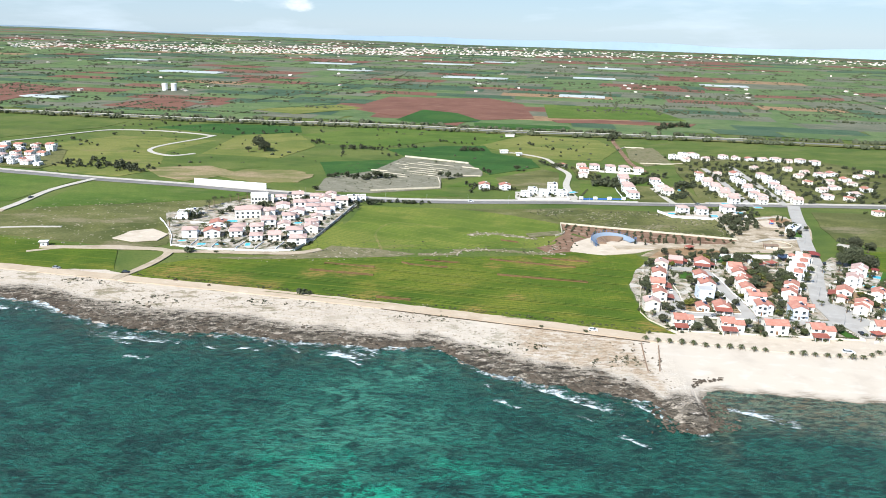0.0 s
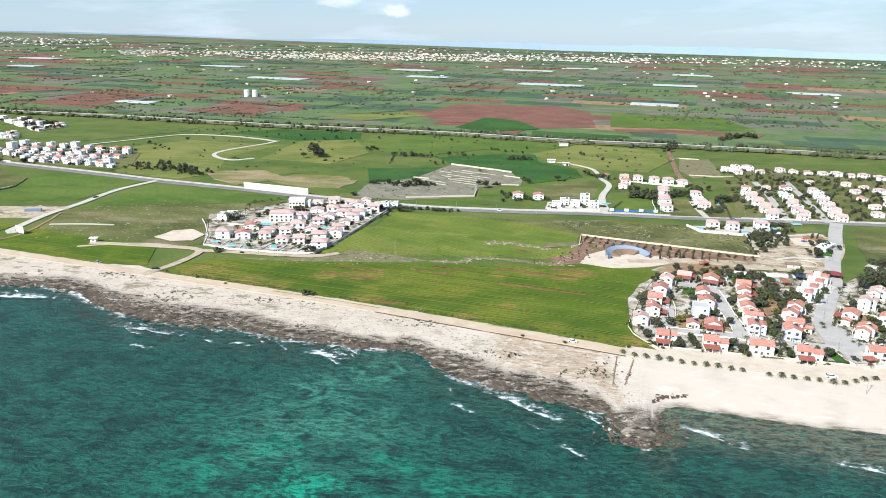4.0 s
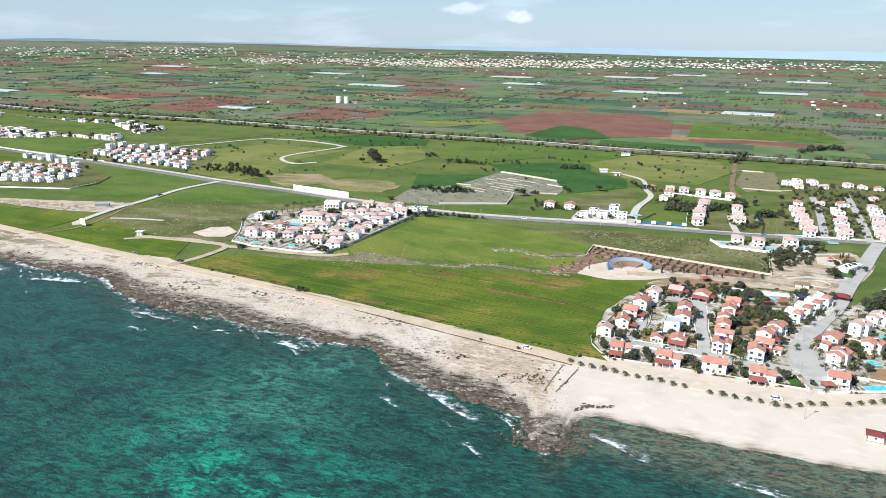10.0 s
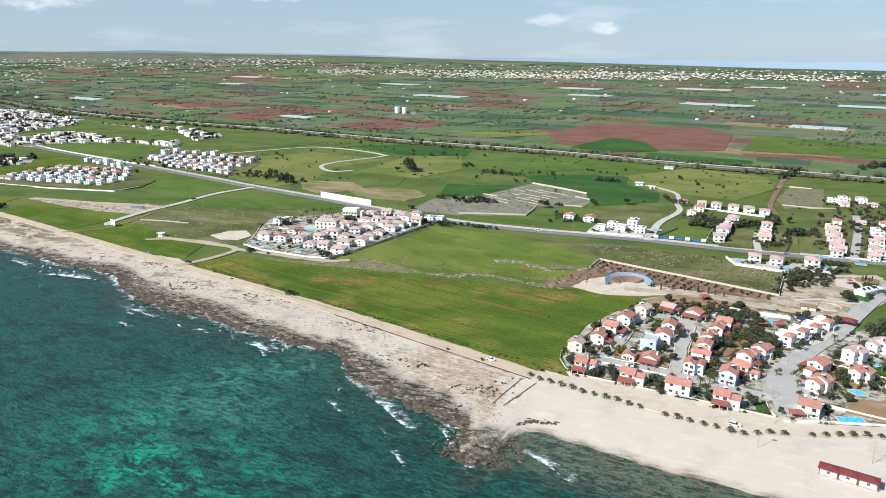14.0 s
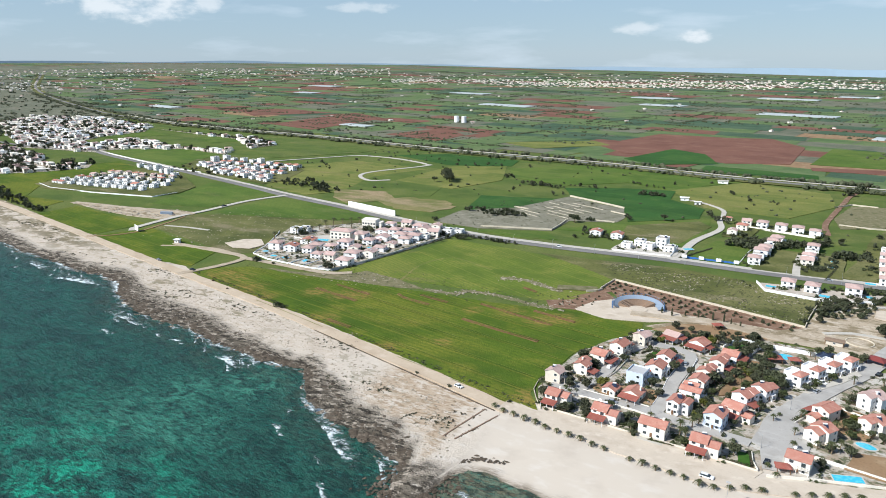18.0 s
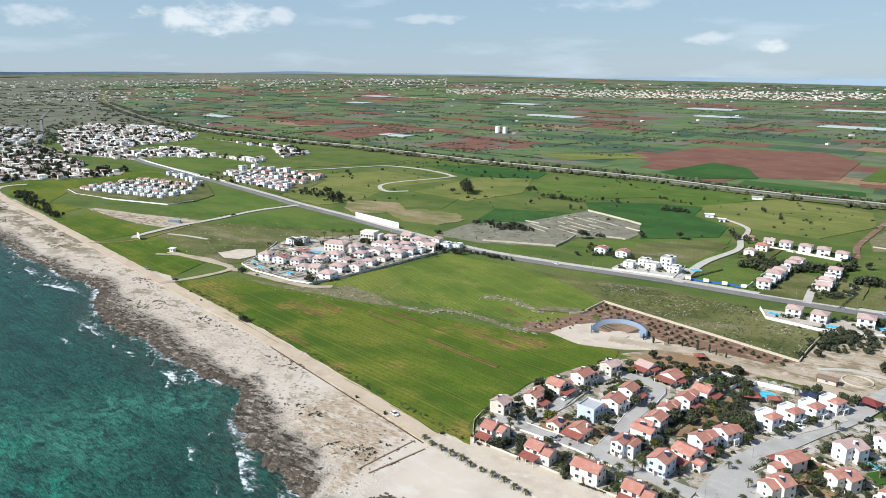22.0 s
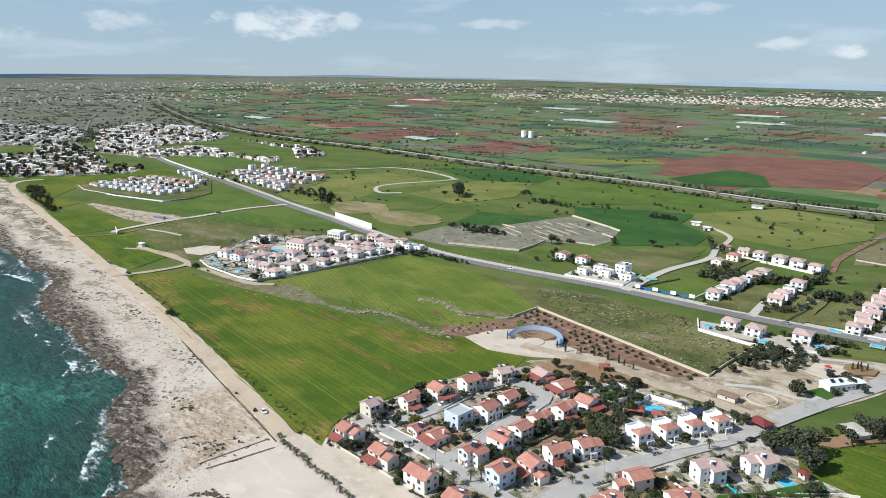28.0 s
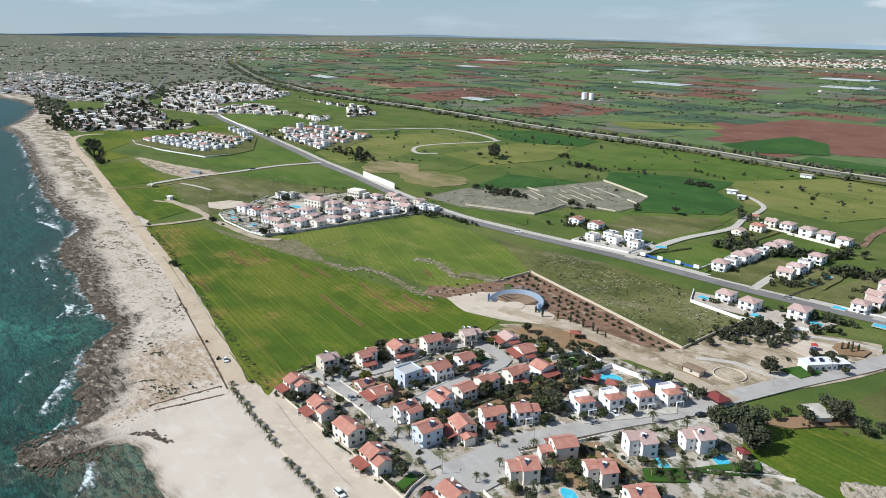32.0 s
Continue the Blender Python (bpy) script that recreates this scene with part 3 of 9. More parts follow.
def build_sea():
    xs = columns(5.0)
    rows = [14, 8, 5, 3, 1, 0, -1, -2, -4, -6, -9, -12, -16, -20, -26, -34, -44, -56, -70, -90, -120, -160, -220, -320, -480, -800, -1400, -2600, -4600]
    verts, at = [], {"offshore": [], "edge": [], "shoal": [], "shelf": []}
    for x in xs:
        w, c = waterline(x), coast(x)
        for v in rows:
            y = (w if v > -30 else w + (c - w) * step(-v, 30, 90)) + v
            verts.append((x, y, -0.85))
            far_out = 14 * step(x, -20, 40)
            at["offshore"].append((0.12 + 0.88 * step(x, -115, -5)) * step(-v, 42 + far_out, 100 + far_out) * (0.35 + 0.65 * step(-v, 70 + far_out, 120 + far_out)))
            at["edge"].append(step(-v, 36, 4) * (1 - 0.35 * step(x, -60, 20)))
            at["shelf"].append(step(x, 82, 96) * step(-v, 34, 9))
            at["shoal"].append(max(step(math.hypot(x + 22, y - 272), 26, 6), step(math.hypot((x + 46) * 0.6, y - 254), 14, 3), step(math.hypot((x - 104) * 0.5, y - 243), 12, 4), 0.8 * step(math.hypot((x + 40) * 0.6, y - 225), 34, 10)))
    n = len(rows)
    faces = [(i * n + j, i * n + j + 1, (i + 1) * n + j + 1, (i + 1) * n + j) for i in range(len(xs) - 1) for j in range(n - 1)]
    me = raw("sea", verts, faces, SEA)
    for key, vals in at.items():
        me.attributes.new(key, "FLOAT", "POINT").data.foreach_set("value", vals)
    tagged(new("sea", me), "clear turquoise sea over dark weed and pale sand", "sea", kind="structure")


build_sea()


LAYER = [0.0]


def lift():
    """Each sheet laid on the land lies a little above the last."""
    LAYER[0] += 0.0045
    return LAYER[0]


def field(name, pts, material, label, z=0.06, category="field", jitter=1.2, kind="structure"):
    """A flat plot with an uneven edge, laid on the land."""
    z += lift()
    line = []
    n = len(pts)
    for i in range(n):
        a, b = Vector(pts[i]), Vector(pts[(i + 1) % n])
        m = max(1, int((b - a).length / 7))
        for k in range(m):
            p = a.lerp(b, k / m)
            j = jitter * noise.noise((p.x * 0.15, p.y * 0.15, 5.0))
            line.append((p.x + j, p.y + jitter * noise.noise((p.x * 0.15, p.y * 0.15, 9.0))))
    bm = bmesh.new()
    top = [bm.verts.new((x, y, z)) for x, y in line]
    f = bm.faces.new(top)
    f.normal_update()
    if f.normal.z < 0:
        f.normal_flip()
    foot = [bm.verts.new((x, y, z - 0.45)) for x, y in line]
    for i in range(len(line)):
        k = (i + 1) % len(line)
        bm.faces.new((top[i], top[k], foot[k], foot[i]))
    bmesh.ops.triangulate(bm, faces=[f], ngon_method="EAR_CLIP")
    return solo(name, bm, material, label, category, kind=kind)


def ribbon(name, pts, width, material, label, z=0.10, thick=0.4, category="road", ragged=0.0, kind="structure"):
    """A road or path of even width along a smooth line."""
    z += lift()
    line = curve(pts)
    w = width if isinstance(width, (list, tuple)) else (width, width)
    verts, faces = [], []
    n = len(line)
    for i, p in enumerate(line):
        t = (line[min(i + 1, n - 1)] - line[max(i - 1, 0)]).normalized()
        s = Vector((-t.y, t.x, 0))
        h = (w[0] + (w[1] - w[0]) * i / (n - 1)) / 2
        a, b = p + s * (h + ragged * noise.noise((i * 0.7, 1, 0))), p - s * (h + ragged * noise.noise((i * 0.7, 4, 0)))
        for q in (a, b):
            verts.append((q.x, q.y, z + rise(q.x, q.y)))
    for i in range(n - 1):
        faces.append((2 * i, 2 * i + 1, 2 * i + 3, 2 * i + 2))
    if thick:
        k = len(verts)
        verts += [(x, y, zz - thick) for x, y, zz in verts]
        for i in range(n - 1):
            faces.append((2 * i, 2 * i + 2, k + 2 * i + 2, k + 2 * i))
            faces.append((2 * i + 1, k + 2 * i + 1, k + 2 * i + 3, 2 * i + 3))
        faces += [(0, k, k + 1, 1), (2 * n - 2, 2 * n - 1, k + 2 * n - 1, k + 2 * n - 2)]
    return tagged(new(name, raw(name, verts, faces, material)), label, category, kind=kind)


# ---- fields and plots ----
field("crop_field", [(104, 302.5), (99, 303), (88, 304.5), (78, 308.5), (52, 316.5), (33, 323), (-15, 338), (-59, 351), (-116, 366), (-170, 380), (-180, 384), (-168, 402), (-152, 412), (-97, 413), (-60, 417), (-10, 419), (35, 421),
                     (66, 426), (84, 431), (100, 424), (122, 427), (124, 412), (118, 402), (112, 392), (100, 372), (96, 340), (95, 318)], CROP, "large green crop field with yellow patches and wheel tracks", 0.08)
field("stony_strip", [(-138, 416), (-112, 417), (-80, 427), (-72, 441), (-44, 435), (-18, 425), (-32, 420), (-51, 412), (-88, 407), (-115, 408)], STONY,
      "stony strip of rubble and dry grass", 0.05)
field("meadow_upper", [(-62, 447), (-24, 450), (36, 447), (60, 458), (20, 474), (-10, 500), (-62, 545), (-50, 548), (10, 534), (60, 520), (84, 500), (82, 476), (70, 466), (78, 442), (72, 440), (-90, 432), (-88, 452), (-70, 500)],
      MEADOW, "green meadow beside a walled estate", 0.04)
field("meadow_by_road", [(-58, 546), (-66, 500), (-84, 455), (-60, 448), (-24, 450), (34, 448), (76, 444), (82, 470), (86, 498), (40, 530), (0, 542)], MEADOW, "rough green meadow below the road", 0.07)
ribbon("stone_bank", [(-17, 424), (6, 425), (9, 433), (32, 434), (59, 427), (68, 427), (74, 446)], 4.0, STONY, "low bank of stones across a meadow", 0.12, ragged=1.5, category="stone bank")
ribbon("stone_bank", [(18, 467), (33, 472), (64, 459)], 5.0, STONY, "low bank of stones across a meadow", 0.12, ragged=1.5, category="stone bank")
ribbon("grass_baulk", [(-40, 434), (-45, 472), (-32, 498), (5, 483)], 1.6, YELLOWG, "narrow dry baulk between meadows", 0.11, ragged=1.0, category="baulk")
field("scrub_field", [(88, 498), (203, 460), (211, 515), (180, 520), (176, 536), (120, 546), (60, 541), (20, 541), (45, 528)], OLIVE, "rough scrub field with scattered stones", 0.09)
field("planted_red_earth", [(88, 498), (203, 460), (190, 450), (150, 452), (118, 452), (100, 462), (92, 474), (70, 448), (86, 474)], REDSOIL, "red earth planted with rows of shrubs", 0.12)
field("red_earth_corner", [(86, 474), (74, 448), (60, 440), (66, 428), (82, 432), (96, 446), (98, 462)], REDSOIL, "red earth corner with young shrubs", 0.11)
field("sandy_forecourt", [(80, 432), (100, 424), (124, 430), (142, 440), (138, 452), (120, 458), (104, 466), (92, 456), (84, 444)], SANDLOT, "pale sand forecourt of an open theatre", 0.15)
field("dry_margin", [(124, 424), (150, 420), (186, 430), (204, 440), (204, 460), (190, 458), (150, 456), (136, 452), (140, 440)], DUST, "dry dusty margin beside a dirt road", 0.05)
field("bare_earth_plot", [(128, 420), (150, 420), (182, 428), (186, 434), (160, 442), (140, 436)], BROWNSOIL, "bare brown earth plot with bushes", 0.10)
field("dusty_lot", [(186, 438), (200, 436), (236, 426), (262, 470), (276, 500), (268, 530), (236, 520), (212, 512), (203, 460), (190, 450)], DUST, "dusty open ground with dirt paths", 0.07)
field("estate_ground", [(105, 308.5), (191, 296), (196, 322), (236, 420), (216, 430), (186, 430), (150, 418), (128, 418), (112, 396), (101, 372), (97, 340), (96, 324), (100, 314)], GARDEN, "paved yards and dusty gardens of a housing estate", 0.05)
field("dusty_verge", [(106, 301.5), (108, 308), (128, 306), (163, 302), (192, 298), (188, 290), (175, 287), (151, 291), (134, 295), (112, 299.5)], SANDLOT, "dusty verge between estate walls and beach road", 0.10, "verge")
field("east_estate_ground", [(200, 300), (330, 270), (330, 380), (262, 400), (248, 424), (232, 407), (219, 383), (209, 362), (199, 340)], GARDEN, "paved yards of villas beside a wide road", 0.05)
field("green_plot", [(249, 419), (262, 432), (292, 436), (330, 420), (330, 380), (275, 391), (256, 396)], CROP, "green grass plot behind a villa", 0.09)
field("green_red_plot", [(274, 462), (283, 496), (300, 540), (380, 536), (420, 440), (330, 438), (292, 448)], OLIVE, "grass plot with red earth patches", 0.09)
field("green_left_a", [(-453, 447), (-451, 495), (-327, 473), (-335, 419)], CROP, "green field beside the shore track", 0.08)
field("green_left_b", [(-333, 416), (-310, 463), (-202, 429), (-190, 392), (-240, 394)], CROP, "green field beside the shore track", 0.09)
field("scrub_left", [(-310, 466), (-190, 432), (-176, 440), (-190, 520), (-130, 590), (-180, 560), (-290, 532), (-320, 520)], OLIVE, "grey scrub pasture with stones", 0.06)
field("green_left_c", [(-306, 539), (-300, 622), (-186, 598), (-150, 584), (-184, 562), (-289, 536)], LUSH, "green field below the road", 0.08)
field("green_left_d", [(-395, 537), (-430, 655), (-334, 648), (-312, 628), (-329, 551)], LUSH, "green field beside white houses", 0.08)
field("green_left_e", [(-731, 557), (-676, 728), (-590, 691), (-618, 579), (-547, 505), (-484, 504), (-476, 470), (-620, 498)], CROP, "green and yellow field before a town", 0.08)
field("building_site", [(-476, 505), (-440, 512), (-400, 516), (-346, 526), (-324, 527), (-326, 490), (-370, 488), (-410, 492)], DUST, "churned brown earth of a building site", 0.09)
field("green_town_a", [(-777, 786), (-789, 854), (-610, 872), (-570, 740), (-594, 731)], LUSH, "green field inside a town", 0.08)
field("green_town_b", [(-974, 896), (-1007, 1059), (-876, 1005)], LUSH, "green field inside a town", 0.08)
field("green_town_c", [(-805, 991), (-777, 1045), (-683, 991), (-720, 950)], LUSH, "green field inside a town", 0.08)
field("loop_meadow", [(-370, 760), (-390, 950), (-310, 1000), (-230, 985), (-190, 830), (-160, 700), (-250, 660)], PASTURE, "open green meadow with a looping lane", 0.05)
field("deep_green_b", [(-90, 978), (-3, 1020), (77, 980), (101, 831), (5, 883), (-48, 850)], LUSH, "bright green crop field", 0.08)
field("deep_green_c", [(103, 891), (150, 930), (200, 900), (192, 800), (128, 770), (104, 830)], LUSH, "yellow green field behind villas", 0.08)
field("green_by_road", [(8, 618), (48, 668), (79, 689), (122, 715), (127, 640), (118, 606), (95, 604), (60, 628)], LUSH, "green field behind white villas", 0.08)
field("green_paddock", [(124, 590), (136, 640), (162, 628), (168, 600), (164, 572), (128, 572)], LUSH, "small green paddock beside a road", 0.08)
field("villa_green", [(166, 640), (172, 672), (205, 684), (214, 640), (190, 628)], LUSH, "green plot below a row of villas", 0.08)

field("meadow_parcel", [(-356, 667), (-451, 785), (-372, 885), (-249, 862), (-283, 779), (-260, 678), (-283, 648)], YELLOWG, "yellow-green rough meadow inside a looping lane", 0.09)
field("meadow_parcel", [(-821, 1060), (-623, 1055), (-410, 1010), (-419, 955), (-506, 848), (-560, 880), (-600, 980)], PASTURE, "dull green meadow below the highway", 0.09)
field("meadow_parcel", [(-234, 897), (-166, 932), (-129, 827), (-158, 750), (-243, 768)], YELLOWG, "yellow-green meadow with rough grass", 0.09)
field("meadow_parcel", [(-157, 915), (-99, 967), (-10, 960), (10, 880), (-48, 830), (-122, 850)], LUSH, "bright green crop parcel", 0.09)
field("meadow_parcel", [(-360, 960), (-290, 1005), (-170, 990), (-160, 935), (-240, 905)], DEEP, "dark green strip below the highway", 0.09)
field("meadow_parcel", [(63, 850), (134, 940), (221, 905), (226, 831), (185, 755), (110, 771)], YELLOWG, "yellow-green meadow behind villas", 0.09)
field("meadow_parcel", [(-10, 965), (60, 955), (130, 942), (62, 858), (15, 880)], LUSH, "bright green meadow below the highway", 0.09)
field("fallow_parcel", [(-276, 689), (-216, 701), (-181, 667), (-219, 630), (-250, 650)], FALLOW, "brown fallow strip beside a road", 0.09)
field("brown_patch", [(-199, 657), (-178, 685), (-131, 686), (-110, 656), (-121, 631), (-164, 628)], FALLOW, "bare tan earth patch beside a road", 0.09, jitter=6.0)
field("olive_parcel", [(59, 660), (114, 706), (126, 688), (116, 640), (111, 616), (63, 611)], OLIVE, "rough olive pasture behind villas", 0.09)
field("deep_green_parcel", [(-97, 652), (-113, 729), (-25, 750), (-39, 672)], DEEP, "deep green crop parcel", 0.09)
field("deep_green_parcel", [(-46, 812), (20, 842), (69, 849), (72, 798), (111, 762), (112, 717), (56, 675), (38, 736), (-28, 773)], DEEP, "deep green crop parcel", 0.09)
field("terraces", [(-102, 598), (-99, 650), (-57, 687), (-27, 764), (40, 729), (50, 692), (48, 668), (8, 655), (6, 612), (-54, 592)], TERRACE, "terraced stony field with dry walls", 0.10)
field("road_strip", [(-54, 584), (-40, 592), (4, 606), (20, 584), (-10, 578)], LUSH, "green strip beside a road", 0.10)
field("scrap_ground", [(239, 842), (275, 851), (263, 752), (227, 729), (222, 770)], STONY, "rubble-strewn rough ground", 0.10)
ribbon("red_track", [(262, 975), (240, 900), (233, 858), (222, 790), (215, 740), (217, 700)], 5.0, REDSOIL, "red earth track beside rough ground", 0.12, ragged=0.8, category="track")
for pts, mat, what in (([(-120, 1218), (-57, 1434), (63, 1422), (136, 1440), (191, 1329), (176, 1120), (95, 1090), (15, 1149), (-52, 1130)], HAZERED, "broad red ploughed field"),
                       ([(200, 1100), (278, 1112), (420, 1080), (400, 1050), (276, 1075), (203, 1072)], HAZERED, "strip of red ploughed soil"),
                       ([(-1206, 1535), (-1108, 1630), (-912, 1573), (-1036, 1413)], HAZERED, "red ploughed field"),
                       ([(-849, 1259), (-860, 1600), (-704, 1490), (-697, 1202)], HAZERED, "red ploughed field"),
                       ([(-521, 1198), (-470, 1355), (-379, 1248), (-384, 1146)], HAZERED, "red ploughed field"),
                       ([(-41, 1075), (3, 1216), (59, 1172), (87, 1080), (8, 1032)], DEEP, "deep green field beside the highway"),
                       ([(75, 1057), (210, 1030), (210, 1003), (71, 1005)], DEEP, "deep green strip beside the highway"),
                       ([(-270, 1177), (-140, 1271), (-97, 1221), (-195, 1125)], YELLOWG, "yellow-green field beside the highway"),
                       ([(-370, 1150), (-280, 1290), (-150, 1290), (-265, 1180), (-290, 1110)], HAZEGREEN, "green field beyond the highway"),
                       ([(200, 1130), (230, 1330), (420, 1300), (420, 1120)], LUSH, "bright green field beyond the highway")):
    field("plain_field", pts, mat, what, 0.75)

# ---- roads ----
ribbon("shore_track", [(-690, 556), (-698, 542), (-692, 523), (-658, 504), (-588, 482), (-500, 461), (-397, 435), (-295, 408), (-200, 383), (-165, 374), (-110, 360), (-62, 346.5), (-10, 331), (26, 320), (50, 313), (75, 304.5), (92, 299)], 8.0, TRACK, "pale dirt track along the shore", 0.12, 0.5, ragged=1.0, category="track")
ribbon("beach_road", [(88, 302), (112, 297.5), (134, 292), (151, 288.5), (175, 284.5), (190, 286.5), (206, 291.5), (223, 297), (250, 303), (330, 316)], (9, 9), SANDLOT, "wide dusty road behind the beach", 0.14, 0.5, ragged=1.2, category="track")
RUTS = [[(-80, 394), (-60, 389), (-43, 385)], [(-73, 406), (-56, 402), (-43, 399)], [(-27, 408), (-21, 404), (0, 399)], [(-13, 413), (-2, 410), (8, 408)], [(27, 415), (43, 410), (60, 405), (77, 401)], [(60, 418), (75, 414), (87, 411)], [(28, 387), (47, 382), (78, 375)], [(-40, 351), (-22, 347)], [(39, 456), (50, 451)]]
for pts in RUTS:
    for off in (-0.9, 0.9):
        ribbon("wheel_rut", [(x, y + off) for x, y in pts], 0.6, RUTSOIL, "red-brown wheel rut in a crop field", 0.10, ragged=0.4, category="wheel rut")
def tramlines():
    """Pairs of thin wheel lines through the crop, following the shore."""
    plot = [(97, 304), (94, 303), (78, 307), (33, 321), (-59, 346), (-170, 378), (-180, 382), (-168, 402), (-152, 410), (-97, 411), (-60, 413), (-10, 414), (35, 416), (72, 412), (100, 414), (114, 402), (108, 392), (97, 372), (93, 340), (89, 326)]
    z = 0.10 + lift()
    verts, faces = [], []
    ca, sa = math.cos(radians(-15.2)), math.sin(radians(-15.2))
    for k in range(14):
        for side in (-0.9, 0.9):
            last = None
            for i in range(160):
                u, v = -300 + 3.0 * i, 6 + 13.0 * k + side
                v += 1.6 * noise.noise((u * 0.012, k * 0.6, 0)) + 7 * step(u, 60, 110) * (k % 3 - 1)
                x, y = 100 + (u - 70) * ca - v * sa * 1.0, 296 + (u - 70) * sa + v * ca
                w = 0.16 + 0.12 * noise.noise((u * 0.08, k, side))
                ok = inside(x, y, plot) and noise.noise((u * 0.02, k * 3.1, 1.0)) > -0.30
                if ok:
                    b = len(verts)
                    verts += [(x - sa * w, y + ca * w, z), (x + sa * w, y - ca * w, z)]
                    if last is not None:
                        faces.append((last, last + 1, b + 1, b))
                    last = b
                else:
                    last = None
    tagged(new("tramlines", raw("tramlines", verts, faces, TRAM)), "thin pale wheel lines through a green crop", "wheel lines", kind="stuff")


ribbon("main_road", [(-1040, 900), (-783, 778), (-569, 715), (-373, 656), (-305, 634), (-211, 610), (-140, 588), (-47, 565), (16, 561), (68, 562), (113, 563), (170, 560), (221, 559), (280, 560), (420, 556), (700, 545)], 8.0, ROADGREY,
       "grey asphalt road running inland of the fields", 0.14)
ribbon("main_road_verge", [(-1040, 908), (-783, 786), (-569, 723), (-373, 664), (-305, 642), (-211, 617), (-140, 595), (-47, 572), (16, 568), (68, 569), (113, 570), (170, 567), (221, 566), (280, 567), (420, 563)], 5.5, CONCRETE,
       "pale concrete pavement along a road", 0.20, 0.15, category="pavement")
ribbon("side_road", [(-300, 634), (-316, 590), (-319, 540), (-324, 500), (-322, 454), (-316, 448)], 6.0, CONCRETE, "pale side road through fields", 0.16)
ribbon("dirt_spur", [(-322, 500), (-370, 512), (-430, 510), (-470, 506)], 6.0, DIRT, "dirt road into a building site", 0.15, ragged=1.0)
ribbon("foot_path", [(-333, 417), (-322, 424), (-309, 444), (-311, 478), (-317, 508)], 2.2, BROWNSOIL, "narrow brown path between fields", 0.14, ragged=0.8, category="path")
ribbon("foot_path", [(-254, 424), (-229, 434), (-203, 436), (-180, 430)], 2.4, DIRT, "narrow dirt path to an estate", 0.14, ragged=0.8, category="path")
ribbon("foot_path", [(-305, 474), (-283, 478), (-258, 479)], 2.4, CONCRETE, "short pale strip in rough pasture", 0.14, category="path")
ribbon("site_road", [(-393, 514), (-353, 517), (-318, 521)], 6.0, DIRT, "pale dirt road beside a building site", 0.15, ragged=0.8)
ribbon("field_lane", [(-184, 375), (-172, 404), (-172, 428), (-206, 432), (-250, 434)], 5.0, DIRT, "dirt lane between fields", 0.15, ragged=0.8, category="track")
ribbon("estate_front_lane", [(-172, 426), (-150, 426), (-96, 424), (-78, 432)], 5.0, DIRT, "dirt strip below an estate wall", 0.14, ragged=1.0, category="track")
ribbon("inland_lane", [(116, 565), (120, 626), (134, 680), (130, 715), (130, 747), (125, 770), (103, 795), (88, 802)], (7, 3.5), CONCRETE, "pale lane climbing inland", 0.16)
ribbon("estate_road", [(196, 300), (194, 318), (194, 338), (204, 362), (216, 386), (228, 407), (239, 434), (252, 464), (266, 493), (282, 530), (296, 560)], 9.5, ASPHALT, "wide worn asphalt estate road", 0.16)
field("turning_place", [(186, 318), (196, 308), (206, 316), (208, 334), (200, 344), (190, 338)], ASPHALT, "worn asphalt turning place", 0.145, "road", 0.5)
ribbon("estate_street", [(100, 329), (117, 328), (138, 326), (158, 321), (186, 316)], 6.0, ASPHALT, "narrow asphalt estate street", 0.15)
ribbon("estate_street", [(113, 330), (119, 352), (121, 377), (130, 398)], 6.0, ASPHALT, "narrow asphalt estate street", 0.155)
ribbon("estate_street", [(148, 324), (150, 341), (150, 357), (152, 374), (152, 394), (130, 400)], 6.0, ASPHALT, "narrow asphalt estate street", 0.16)
ribbon("dirt_road", [(112, 440), (139, 442), (160, 445), (187, 437), (216, 434), (240, 428)], 7.0, DIRT, "dirt road behind the estate", 0.16, ragged=1.5, category="track")
ribbon("park_path", [(212, 455), (226, 462), (246, 462), (252, 478)], 3.0, CONCRETE, "curved pale park path", 0.16, category="path")
ribbon("park_path", [(206, 494), (222, 498), (236, 512), (252, 520), (270, 522)], 3.0, CONCRETE, "curved pale park path", 0.16, category="path")
HIGHWAY = [(-3300, 2400), (-2469, 1815), (-1598, 1372), (-1120, 1190), (-840, 1130), (-620, 1100), (-437, 1063), (-299, 1034), (-198, 1022), (-111, 1012), (-29, 999), (60, 975), (120, 961), (176, 953), (240, 946), (430, 915), (900, 800), (1800, 560)]
ribbon("highway_verge", HIGHWAY, 34, OLIVE, "rough verge of a highway", 0.9, category="verge")
ribbon("highway", HIGHWAY, 9.0, ROADGREY, "grey highway across the plain", 1.1)
ribbon("highway_track", [(x, y + 15) for x, y in HIGHWAY[2:-2]], 5.0, CONCRETE, "pale service road beside a highway", 1.1)
ribbon("loop_lane", [(-500, 800), (-454, 862), (-428, 900), (-398, 930), (-341, 928), (-289, 909), (-264, 893)], 5.0, CONCRETE, "curving unfinished lane in a meadow", 0.14)
ribbon("loop_lane", [(-262, 897), (-272, 868), (-298, 820), (-304, 788), (-290, 765), (-268, 753), (-250, 767)], 5.0, CONCRETE, "curving unfinished lane in a meadow", 0.14)
ribbon("suburb_street", [(259, 560), (268, 610), (277, 660), (285, 720)], 6.0, ASPHALT, "suburban asphalt street", 0.15)
ribbon("suburb_street", [(290, 560), (301, 620), (312, 688), (320, 740)], 6.0, ASPHALT, "suburban asphalt street", 0.15)
ribbon("suburb_street", [(196, 562), (196, 590), (198, 622)], 5.0, CONCRETE, "short access street between villas", 0.15)
